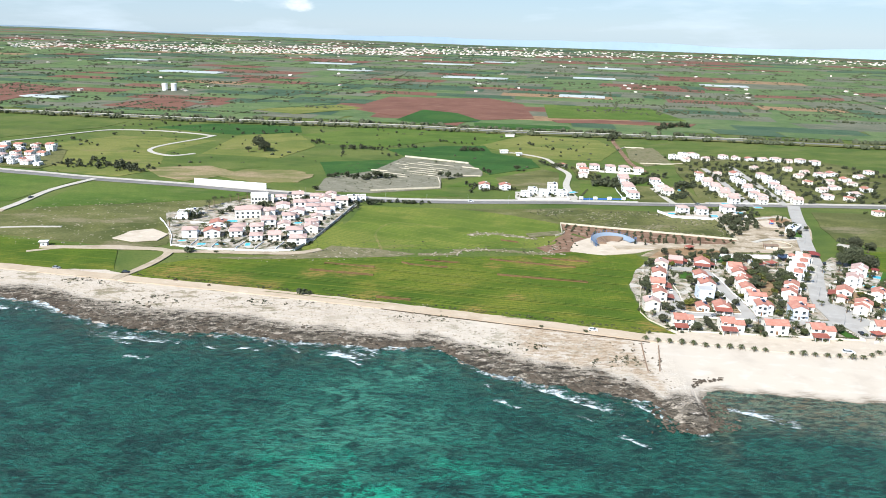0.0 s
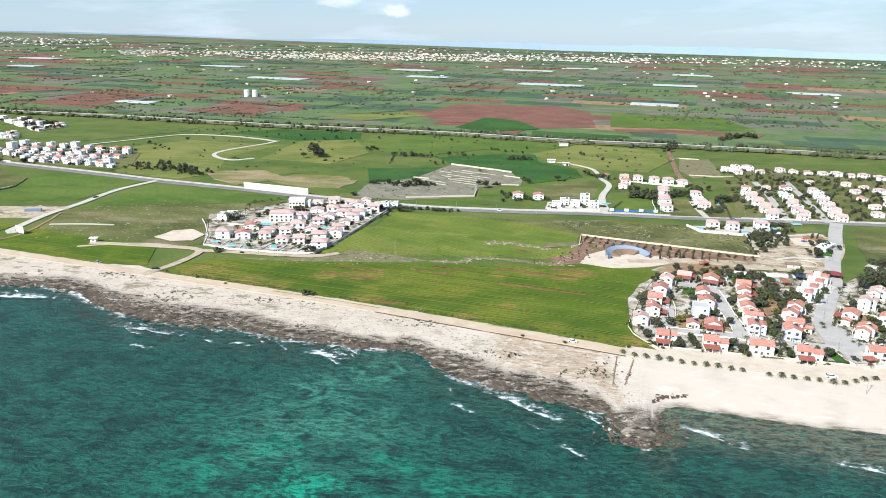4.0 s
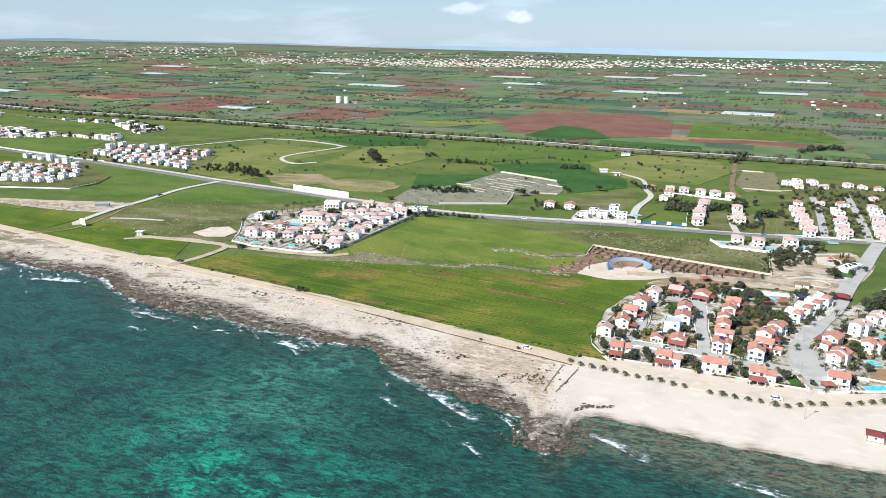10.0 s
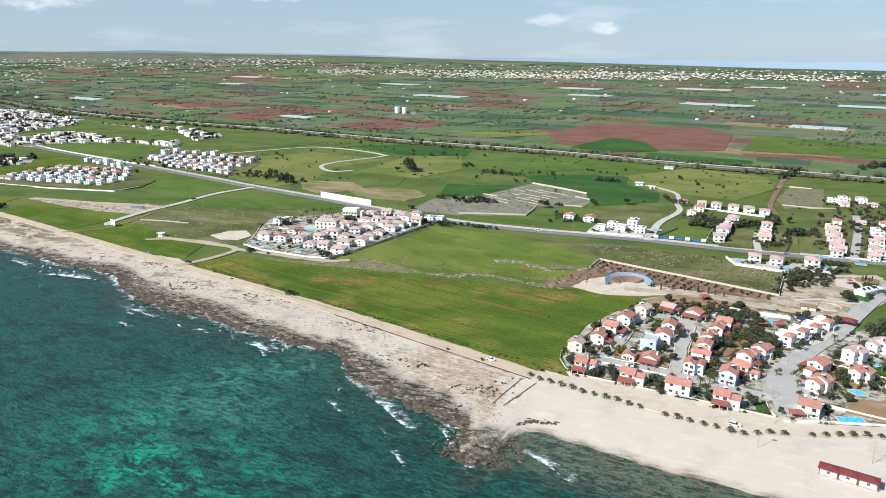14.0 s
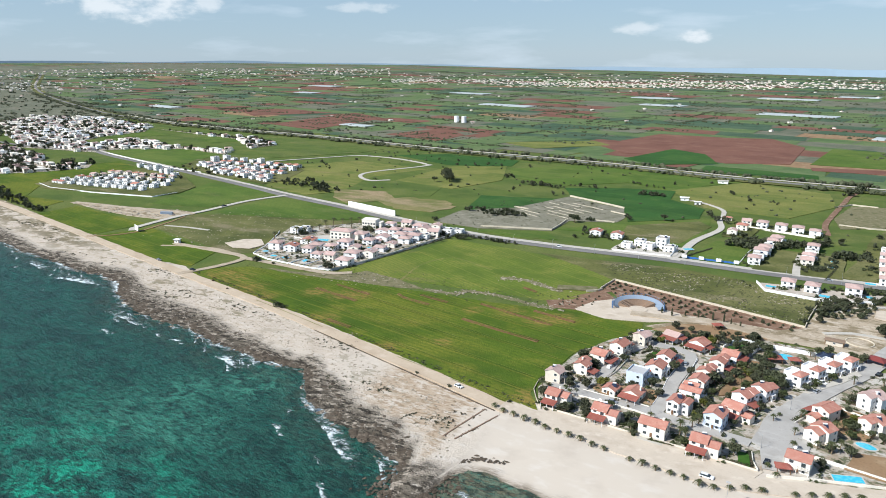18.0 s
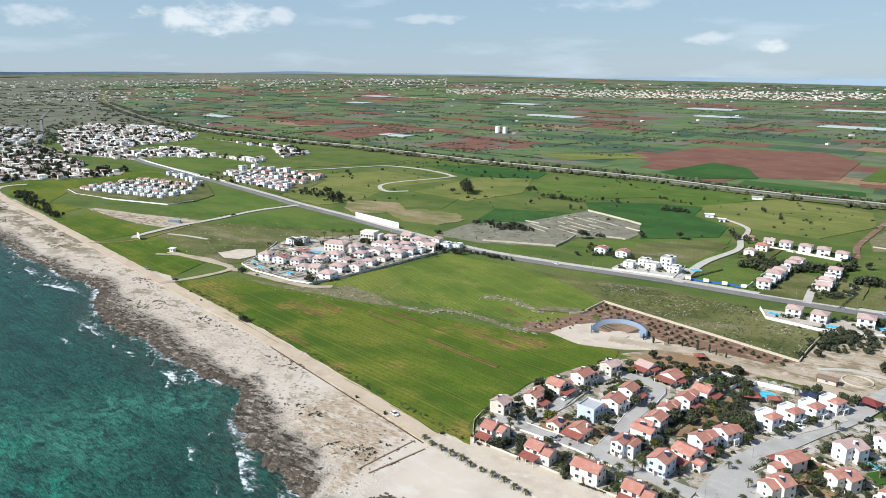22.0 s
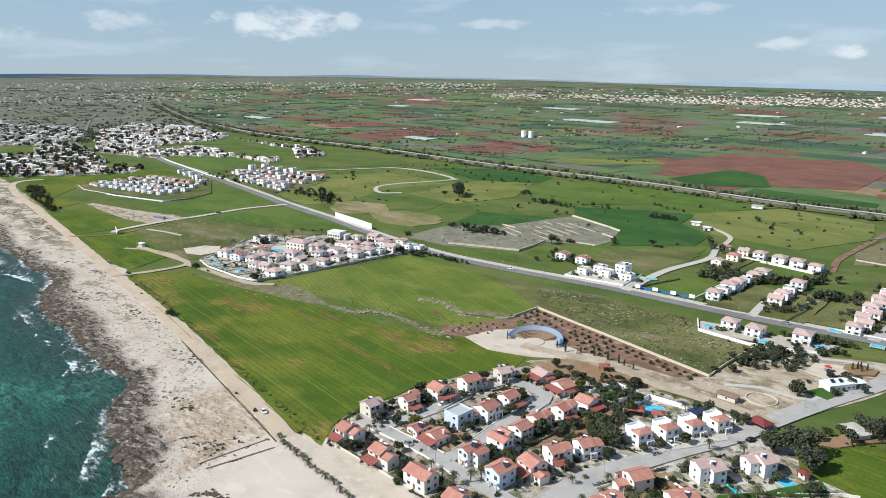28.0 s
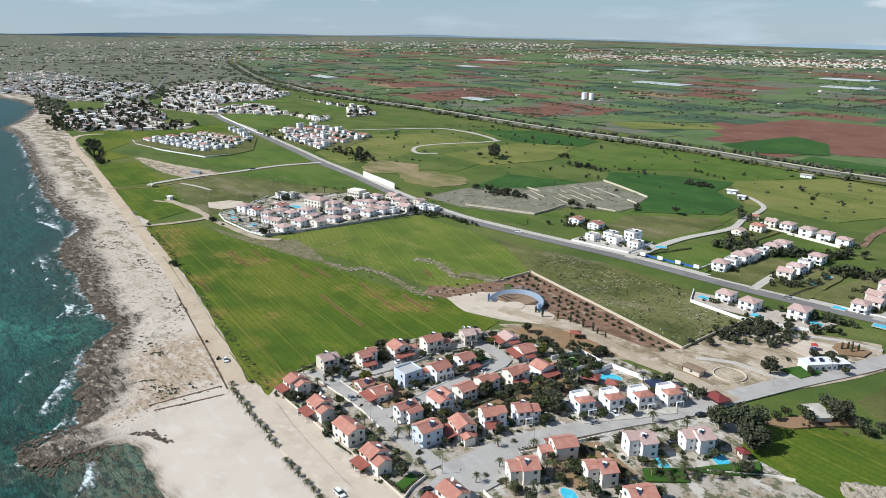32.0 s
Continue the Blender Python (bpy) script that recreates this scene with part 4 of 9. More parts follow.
field("villa_gardens", [(168, 566), (224, 566), (228, 626), (182, 632)], OLIVE, "planted gardens between villas", 0.13)
field("villa_gardens", [(138, 656), (160, 662), (164, 696), (214, 696), (216, 714), (146, 724)], OLIVE, "planted gardens below a row of villas", 0.13)
field("suburb_ground", [(222, 572), (460, 565), (470, 700), (430, 790), (280, 800), (246, 690), (240, 640)], OLIVE, "dusty gardens between suburban houses", 0.05)
TOWNS = {
    "T1": [(-888, 573), (-1002, 627), (-995, 672), (-1130, 751), (-1127, 804), (-817, 710), (-745, 659), (-684, 692), (-659, 664), (-683, 614), (-729, 567), (-728, 544), (-800, 547)],
    "T1B": [(-1823, 743), (-1491, 651), (-1377, 709), (-1233, 694), (-1130, 751), (-1259, 893), (-1565, 1018), (-1740, 922)],
    "T2": [(-1166, 872), (-1410, 1016), (-1515, 1164), (-1322, 1190), (-1049, 1114), (-967, 1024), (-966, 921), (-934, 860), (-785, 776), (-863, 769), (-948, 761)],
    "T3": [(-807, 789), (-872, 838), (-882, 914), (-683, 881), (-614, 884), (-590, 846), (-695, 869), (-768, 830)],
    "T4": [(-975, 1071), (-846, 1046), (-685, 1031), (-596, 970), (-609, 922), (-707, 1009)],
}
for key in TOWNS:
    field("town_ground", TOWNS[key], GARDEN, "yards, streets and gardens between town houses", 0.12)
ribbon("town_road", [(-800, 790), (-960, 775), (-1158, 825), (-1388, 962), (-1790, 1183), (-2103, 1384)], 6.0, ROADGREY, "pale road through a town", 0.6)
field("dev_ground", [(-608, 556), (-569, 542), (-500, 552), (-421, 564), (-412, 590), (-424, 626), (-515, 690), (-590, 700)], OLIVE, "rough yards of a new development", 0.12)
field("white_house_ground", [(-562, 736), (-589, 789), (-570, 837), (-431, 820), (-387, 776), (-360, 702), (-368, 676), (-490, 708)], OLIVE, "green yards between white houses", 0.11)
field("left_estate_ground", [(-172, 437), (-95, 429), (-86, 446), (-59, 566), (-90, 580), (-150, 566), (-200, 516), (-188, 480)], GARDEN, "paved yards of a walled holiday estate", 0.08)


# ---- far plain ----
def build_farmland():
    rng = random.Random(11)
    mats = [HAZEGREEN, HAZEDEEP, HAZEOLIVE, HAZERED, BROWNSOIL, HAZEGREEN]
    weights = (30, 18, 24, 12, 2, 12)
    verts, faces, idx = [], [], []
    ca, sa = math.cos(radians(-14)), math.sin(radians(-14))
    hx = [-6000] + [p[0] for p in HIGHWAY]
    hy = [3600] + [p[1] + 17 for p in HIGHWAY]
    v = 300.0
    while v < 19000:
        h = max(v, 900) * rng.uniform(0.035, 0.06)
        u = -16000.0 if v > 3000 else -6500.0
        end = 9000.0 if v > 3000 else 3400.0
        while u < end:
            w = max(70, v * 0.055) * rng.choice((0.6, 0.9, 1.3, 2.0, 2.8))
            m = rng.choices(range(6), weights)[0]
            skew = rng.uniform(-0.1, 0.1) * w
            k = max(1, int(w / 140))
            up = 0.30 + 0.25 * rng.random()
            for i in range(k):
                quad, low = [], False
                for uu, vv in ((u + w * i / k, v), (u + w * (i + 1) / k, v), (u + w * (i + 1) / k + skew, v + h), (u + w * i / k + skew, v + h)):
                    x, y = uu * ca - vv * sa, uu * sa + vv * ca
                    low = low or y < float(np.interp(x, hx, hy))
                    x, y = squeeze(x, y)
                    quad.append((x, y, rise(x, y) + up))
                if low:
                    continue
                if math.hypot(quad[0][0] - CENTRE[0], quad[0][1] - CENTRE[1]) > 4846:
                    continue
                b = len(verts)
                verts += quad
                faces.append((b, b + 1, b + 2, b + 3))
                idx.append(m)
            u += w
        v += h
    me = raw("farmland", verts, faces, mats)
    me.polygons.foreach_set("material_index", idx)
    tagged(new("farmland", me), "patchwork of haze-muted green and red fields on a plain", "farmland", kind="stuff")


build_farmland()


def build_hills():
    """A faint line of hills on the horizon, haze painted into their colour."""
    verts, faces = [], []
    n = 160
    for i in range(n + 1):
        a = radians(-62 + 150 * i / n)
        d = 4870
        x, y = CENTRE[0] - math.sin(a) * d, CENTRE[1] + math.cos(a) * d
        east = step(-math.degrees(a), -24, 8)
        h = 4 + 52 * east * (0.8 + 0.5 * noise.noise((i * 0.11, 0, 0)) + 0.2 * noise.noise((i * 0.4, 3, 0))) + 12 * (1 - east) * max(0, 0.4 + noise.noise((i * 0.13, 9, 0)))
        verts += [(x, y, rise(x, y) - 60), (x * 1.005, y * 1.005, rise(x, y) + max(h, 2))]
    for i in range(n):
        faces.append((2 * i, 2 * i + 2, 2 * i + 3, 2 * i + 1))
    tagged(new("hazed_hills", raw("hazed_hills", verts, faces, HAZEHILL)), "faint hills on the horizon, haze put into their blue", "hills", kind="structure")


build_hills()


# ---- houses ----
def gable_roof(bm, w, d, h, pitch, over, along_x=True, thick=0.16):
    """Two sloping slabs over a w x d block with eaves at h."""
    half = (d if along_x else w) / 2
    run, length = half + over, (w if along_x else d) / 2 + over
    top = h + half * pitch
    for s in (-1, 1):
        pts = [(-length, s * run, h - over * pitch), (length, s * run, h - over * pitch), (length, 0, top), (-length, 0, top)]
        if not along_x:
            pts = [(y, x, z) for x, y, z in pts]
        lo = [bm.verts.new(p) for p in pts]
        hi = [bm.verts.new((p[0], p[1], p[2] + thick)) for p in pts]
        bm.faces.new([hi[i] for i in range(4)])
        bm.faces.new([lo[i] for i in (3, 2, 1, 0)])
        for i in range(4):
            bm.faces.new((lo[i], lo[(i + 1) % 4], hi[(i + 1) % 4], hi[i]))
    return top + thick


def hip_roof(bm, w, d, h, pitch, over, thick=0.12):
    a, b = w / 2 + over, d / 2 + over
    r = max(0.0, a - b), max(0.0, b - a)
    top = h + min(a, b) * pitch
    e = [bm.verts.new(p) for p in ((-a, -b, h), (a, -b, h), (a, b, h), (-a, b, h))]
    f = [bm.verts.new((v.co.x, v.co.y, h + thick)) for v in e]
    if r[0] >= r[1]:
        t = [bm.verts.new((-r[0] - 0.01, 0, top)), bm.verts.new((r[0] + 0.01, 0, top))]
        quads = [(f[0], f[1], t[1], t[0]), (f[2], f[3], t[0], t[1]), (f[1], f[2], t[1]), (f[3], f[0], t[0])]
    else:
        t = [bm.verts.new((0, -r[1] - 0.01, top)), bm.verts.new((0, r[1] + 0.01, top))]
        quads = [(f[1], f[2], t[1], t[0]), (f[3], f[0], t[0], t[1]), (f[0], f[1], t[0]), (f[2], f[3], t[1])]
    for q in quads:
        bm.faces.new(q)
    bm.faces.new(e[::-1])
    for i in range(4):
        bm.faces.new((e[i], e[(i + 1) % 4], f[(i + 1) % 4], f[i]))
    return top


def gable_wall(bm, w, d, h, pitch, along_x=True):
    """A block whose end walls run up under a gable roof."""
    top = h + (d if along_x else w) / 2 * pitch
    if along_x:
        prof = [(-d / 2, 0), (d / 2, 0), (d / 2, h), (0, top), (-d / 2, h)]
        a = [bm.verts.new((-w / 2, y, z)) for y, z in prof]
        b = [bm.verts.new((w / 2, y, z)) for y, z in prof]
    else:
        prof = [(-w / 2, 0), (w / 2, 0), (w / 2, h), (0, top), (-w / 2, h)]
        a = [bm.verts.new((x, d / 2, z)) for x, z in prof]
        b = [bm.verts.new((x, -d / 2, z)) for x, z in prof]
    bm.faces.new(a[::-1])
    bm.faces.new(b)
    for i in range(5):
        bm.faces.new((a[i], a[(i + 1) % 5], b[(i + 1) % 5], b[i]))


def window(parent, x, z, y, w, h, side="s", detail=True, name="window"):
    """A framed window on a side of the house; y is how far that wall stands from the middle."""
    turn = {"s": 0, "e": 90, "n": 180, "w": 270}[side]
    m = Matrix.Rotation(radians(turn), 4, "Z") @ Matrix.Translation((x, -y, z))
    bm = bmesh.new()
    t = 0.10
    if detail:
        ring = [[bm.verts.new((px, py, pz)) for px, pz in ((-w / 2 + k, k), (w / 2 - k, k), (w / 2 - k, h - k), (-w / 2 + k, h - k))] for k, py in ((0, 0.02), (0, -0.08), (t, -0.08), (t, 0.02))]
        for q in range(4):
            for i in range(4):
                bm.faces.new((ring[q][i], ring[q][(i + 1) % 4], ring[(q + 1) % 4][(i + 1) % 4], ring[(q + 1) % 4][i]))
        f = part(name, bm, FRAMEW, parent)
        f.matrix_local = m
        bm = bmesh.new()
        box(bm, -w / 2 + t, -0.04, t, w / 2 - t, 0.015, h - t)
        part("pane", bm, GLASS, f)
    else:
        box(bm, -w / 2, -0.06, 0, w / 2, 0.02, h)
        part(name, bm, GLASS, parent).matrix_local = m


def solar(parent, x, y, z, turn=0.0):
    """Roof water heater: a tilted panel with a white tank."""
    bm = bmesh.new()
    rod(bm, (-0.8, 0.6, 1.25), (0.8, 0.6, 1.25), 0.36, seg=12)
    rod(bm, (-0.6, 0.6, 0), (-0.6, 0.6, 1.1), 0.04, seg=5)
    rod(bm, (0.6, 0.6, 0), (0.6, 0.6, 1.1), 0.04, seg=5)
    t = part("water_tank", bm, TANKW, parent, "white roof water tank on a steel stand")
    t.matrix_local = pose(x, y, z, 0, 0, turn)
    bm = bmesh.new()
    v = box(bm, -0.95, -0.95, 0.0, 0.95, 0.95, 0.08)
    bmesh.ops.rotate(bm, verts=v, cent=(0, 0, 0), matrix=Matrix.Rotation(radians(32), 3, "X"))
    bmesh.ops.translate(bm, verts=v, vec=(0, -0.55, 0.62))
    part("solar_panel", bm, PANEL, t)


def dish(parent, x, y, z):
    bm = bmesh.new()
    bmesh.ops.create_uvsphere(bm, u_segments=12, v_segments=8, radius=0.75)
    bmesh.ops.delete(bm, geom=[v for v in bm.verts if v.co.z > -0.2], context="VERTS")
    bmesh.ops.translate(bm, verts=bm.verts, vec=(0, 0, 0.5))
    bmesh.ops.solidify(bm, geom=bm.faces[:], thickness=0.03)
    bmesh.ops.rotate(bm, verts=bm.verts, cent=(0, 0, 0), matrix=Matrix.Rotation(radians(50), 3, "X"))
    rod(bm, (0, 0.1, -0.9), (0, 0.1, 0.1), 0.05, seg=6)
    part("satellite_dish", bm, TANKW, parent, "white satellite dish").matrix_local = pose(x, y, z + 0.9)


def rail(parent, x0, y0, x1, y1, z, material, h=0.95):
    """A balcony rail of posts and bars along one line."""
    bm = bmesh.new()
    n = max(2, int(math.hypot(x1 - x0, y1 - y0) / 0.5))
    for i in range(n + 1):
        t = i / n
        x, y = x0 + (x1 - x0) * t, y0 + (y1 - y0) * t
        rod(bm, (x, y, z), (x, y, z + h), 0.03, seg=4)
    for zz in (h, h * 0.55, h * 0.12):
        rod(bm, (x0, y0, z + zz), (x1, y1, z + zz), 0.035, seg=4)
    part("balcony_rail", bm, material, parent)


def lean_roof(parent, x0, y0, x1, y1, z, fall, material, side, name="awning"):
    """A tiled lean-to on posts; it falls away towards the given side."""
    bm = bmesh.new()
    zs = {"s": (z - fall, z - fall, z, z), "n": (z, z, z - fall, z - fall), "e": (z, z - fall, z - fall, z), "w": (z - fall, z, z, z - fall)}[side]
    pts = [(x0, y0), (x1, y0), (x1, y1), (x0, y1)]
    lo = [bm.verts.new((x, y, q)) for (x, y), q in zip(pts, zs)]
    hi = [bm.verts.new((x, y, q + 0.14)) for (x, y), q in zip(pts, zs)]
    bm.faces.new(hi)
    bm.faces.new(lo[::-1])
    for i in range(4):
        bm.faces.new((lo[i], lo[(i + 1) % 4], hi[(i + 1) % 4], hi[i]))
    part(name, bm, material, parent, "tiled lean-to roof")
    edge = {"s": ((x0, y0), (x1, y0)), "n": ((x0, y1), (x1, y1)), "e": ((x1, y0), (x1, y1)), "w": ((x0, y0), (x0, y1))}[side]
    (ax, ay), (bx, by) = edge
    for t in (0.06, 0.5, 0.94):
        bm = bmesh.new()
        px, py = ax + (bx - ax) * t, ay + (by - ay) * t
        box(bm, px - 0.1, py - 0.1, 0, px + 0.1, py + 0.1, z - fall, 0.02)
        part("post", bm, FRAMEW, parent)


def villa(x, y, turn, w=8.0, d=9.0, h=5.6, wall=WHITE, roof=TERRACOTTA, style="gable", label="", group="", extras="", detail=True, seed=0):
    """A house: walls, roof, framed windows, door, and what stands on or against it."""
    rng = random.Random(seed)
    full = w
    if "2" in extras:
        w = 0.62 * full
        x, y = x - 0.19 * full * math.cos(radians(turn)), y - 0.19 * full * math.sin(radians(turn))
    house = thing("house", label, "house", group, pose(x, y, 0.1, 0, 0, turn))
    bm = bmesh.new()
    along = "x" in extras
    if "2" in extras:
        drop = rng.choice((-0.7, -0.5, 0.6)) if h > 4.5 else -0.4
        w2, d2, h2 = 0.42 * full, d * rng.uniform(0.66, 0.82), h + drop
        oy = rng.choice((-1, 1)) * (d - d2) / 2 * 0.96
        ox = w / 2 + w2 / 2 - 0.03
        gable_wall(bm, w2, d2, h2, 0.42, along)
        annexe = part("annexe", bm, wall, house, "second gabled volume")
        annexe.matrix_local = pose(ox, oy, 0)
        bm = bmesh.new()
        gable_roof(bm, w2, d2, h2, 0.42, 0.3, along)
        part("annexe_roof", bm, roof, annexe)
        for z in (0.9, 3.6) if h2 > 4.4 else (0.9,):
            window(annexe, 0, z, d2 / 2, 1.2, 1.2, "s")
            window(annexe, 0, z, w2 / 2, 1.0, 1.2, "e")
            window(annexe, 0.2, z, d2 / 2, 1.0, 1.0, "n")
        bm = bmesh.new()
    flat_top = h
    if style == "gable":
        gable_wall(bm, w, d, h, 0.42, along)
    elif style == "hip":
        box(bm, -w / 2, -d / 2, 0, w / 2, d / 2, h)
    else:
        box(bm, -w / 2, -d / 2, 0, w / 2, d / 2, h)
    part("wall", bm, wall, house)
    if style == "gable":
        bm = bmesh.new()
        top = gable_roof(bm, w, d, h, 0.42, 0.35, along)
        part("roof", bm, roof, house, "pitched tiled roof")
        bm = bmesh.new()
        if along:
            rod(bm, (-w / 2 - 0.35, 0, top), (w / 2 + 0.35, 0, top), 0.12, seg=6)
        else:
            rod(bm, (0, -d / 2 - 0.35, top), (0, d / 2 + 0.35, top), 0.12, seg=6)
        part("ridge", bm, roof, house)
    elif style == "hip" and "h" in extras:
        bm = bmesh.new()
        top = hip_roof(bm, w, d * 0.5, h, 0.42, 0.35)
        part("roof", bm, roof, house, "hipped tiled roof").matrix_local = pose(0, -d * 0.25, 0)
        bm = bmesh.new()
        for b in ((-w / 2, d / 2 - 0.2, h, w / 2, d / 2, h + 0.9), (-w / 2, 0.4, h, -w / 2 + 0.2, d / 2 - 0.2, h + 0.9), (w / 2 - 0.2, 0.4, h, w / 2, d / 2 - 0.2, h + 0.9)):
            box(bm, *b)
        part("parapet", bm, wall, house)
    elif style == "hip":
        bm = bmesh.new()
        top = hip_roof(bm, w, d, h, 0.40, 0.40)
        part("roof", bm, roof, house, "hipped tiled roof")
    else:
        top = h + 0.4
        bm = bmesh.new()
        t = 0.22
        for b in ((-w / 2, -d / 2, h, w / 2, -d / 2 + t, h + 0.7), (-w / 2, d / 2 - t, h, w / 2, d / 2, h + 0.7), (-w / 2, -d / 2 + t, h, -w / 2 + t, d / 2 - t, h + 0.7), (w / 2 - t, -d / 2 + t, h, w / 2, d / 2 - t, h + 0.7)):
            box(bm, *b)
        part("parapet", bm, wall, house)
        bm = bmesh.new()
        box(bm, -w / 2 + t, -d / 2 + t, h + 0.004, w / 2 - t, d / 2 - t, h + 0.06)
        part("roof", bm, GREYWALL if "g" in extras else CONCRETE, house, "flat roof terrace")
    floors = [0.9, 3.7] if h > 4.5 else [0.9]
    if h > 8:
        floors.append(6.5)
    for k, z in enumerate(floors):
        if detail:
            window(house, -w * 0.24, z, d / 2, 1.6, 1.4, "s")
            if k:
                window(house, w * 0.24, z - 0.6, d / 2, 1.7, 1.9, "s", name="balcony_door")
            else:
                window(house, w * 0.26, z, d / 2, 1.2, 1.2, "s")
            window(house, -d * 0.22, z, w / 2, 1.5, 1.4, "e")
            window(house, d * 0.25, z, w / 2, 1.2, 1.3, "e")
            window(house, d * 0.2, z, w / 2, 1.5, 1.3, "w")
            window(house, w * 0.2, z, d / 2, 1.4, 1.3, "n")
        else:
            window(house, -w * 0.22, z, d / 2, 1.3, 1.3, "s", False)
            window(house, w * 0.24, z, d / 2, 1.5, 1.5, "s", False)
            window(house, 0.0, z, w / 2, 1.4, 1.3, "e", False)
            window(house, 0.3, z, w / 2, 1.3, 1.3, "w", False)
            window(house, -0.5, z, d / 2, 1.6, 1.3, "n", False)
    if detail:
        bm = bmesh.new()
        box(bm, -0.5, -d / 2 - 0.06, 0.05, 0.5, -d / 2 + 0.02, 2.15, 0.02)
        part("door", bm, WOODDOOR, house)
        bm = bmesh.new()
        tw = w * rng.uniform(0.55, 0.9)
        box(bm, -tw / 2, -d / 2 - rng.uniform(2.4, 3.6), -0.05, tw / 2 + 0.8, -d / 2 - 0.07, 0.12, 0.02)
        part("terrace", bm, rng.choice((CONCRETE, CONCRETE, BROWNSTEP, PAVING)), house, "paved front terrace")
    if "b" in extras and h > 4.5:
        bm = bmesh.new()
        box(bm, -0.2, -d / 2 - 1.5, 2.75, w / 2, -d / 2, 2.95, 0.02)
        part("balcony", bm, wall, house)
        rail(house, -0.15, -d / 2 - 1.45, w / 2 - 0.05, -d / 2 - 1.45, 2.95, FRAMEW if "r" in extras else DARKMETAL)
        for px in (0.0, w / 2 - 0.2):
            bm = bmesh.new()
            box(bm, px - 0.15, -d / 2 - 1.45, 0, px + 0.15, -d / 2 - 1.15, 2.75)
            part("column", bm, wall, house)
    if "c" in extras:
        bm = bmesh.new()
        box(bm, w * 0.28, d * 0.1, h - 0.5, w * 0.28 + 0.7, d * 0.1 + 0.7, top + 0.5, 0.03)
        box(bm, w * 0.28 - 0.08, d * 0.1 - 0.08, top + 0.5, w * 0.28 + 0.78, d * 0.1 + 0.78, top + 0.62)
        part("chimney", bm, wall, house)
    if "s" in extras:
        if style == "flat":
            solar(house, w * 0.2, d * 0.22, h + 0.06, -turn + 15)
        else:
            solar(house, w * 0.18, d * 0.12, h + 0.55, -turn + 15)
    if "d" in extras:
        dish(house, -w * 0.25, d * 0.2, top - 0.5)
    if "l" in extras:
        lean_roof(house, -w / 2 - 0.4, -d / 2 - 4.0, w / 2 + 0.4, -d / 2 - 0.02, 3.0, 0.7, AWNTILE, "s")
    if "k" in extras:
        lean_roof(house, w / 2 + 0.02, -d / 2 + 0.3, w / 2 + 3.0, d / 2 - 1.0, 2.9, 0.5, AWNTILE if "l" in extras else roof, "e")
    if "w" in extras:
        bm = bmesh.new()
        ww, wd, wh = w * 0.55, d * 0.55, max(2.9, h - 2.6)
        ox, oy = w / 2 + ww / 2 - 0.05, -d * 0.12
        for s in (0,):
            box(bm, ox - ww / 2, oy - wd / 2, 0, ox + ww / 2, oy + wd / 2, wh)
        wing = part("wing", bm, wall, house, "lower side wing")
        bm = bmesh.new()
        gable_roof(bm, ww, wd, wh, 0.4, 0.3, True)
        part("wing_roof", bm, roof, wing).matrix_local = pose(ox, oy, 0)
        if detail:
            window(wing, ox, 1.0, wd / 2 - oy, 1.3, 1.2, "s")
    return house


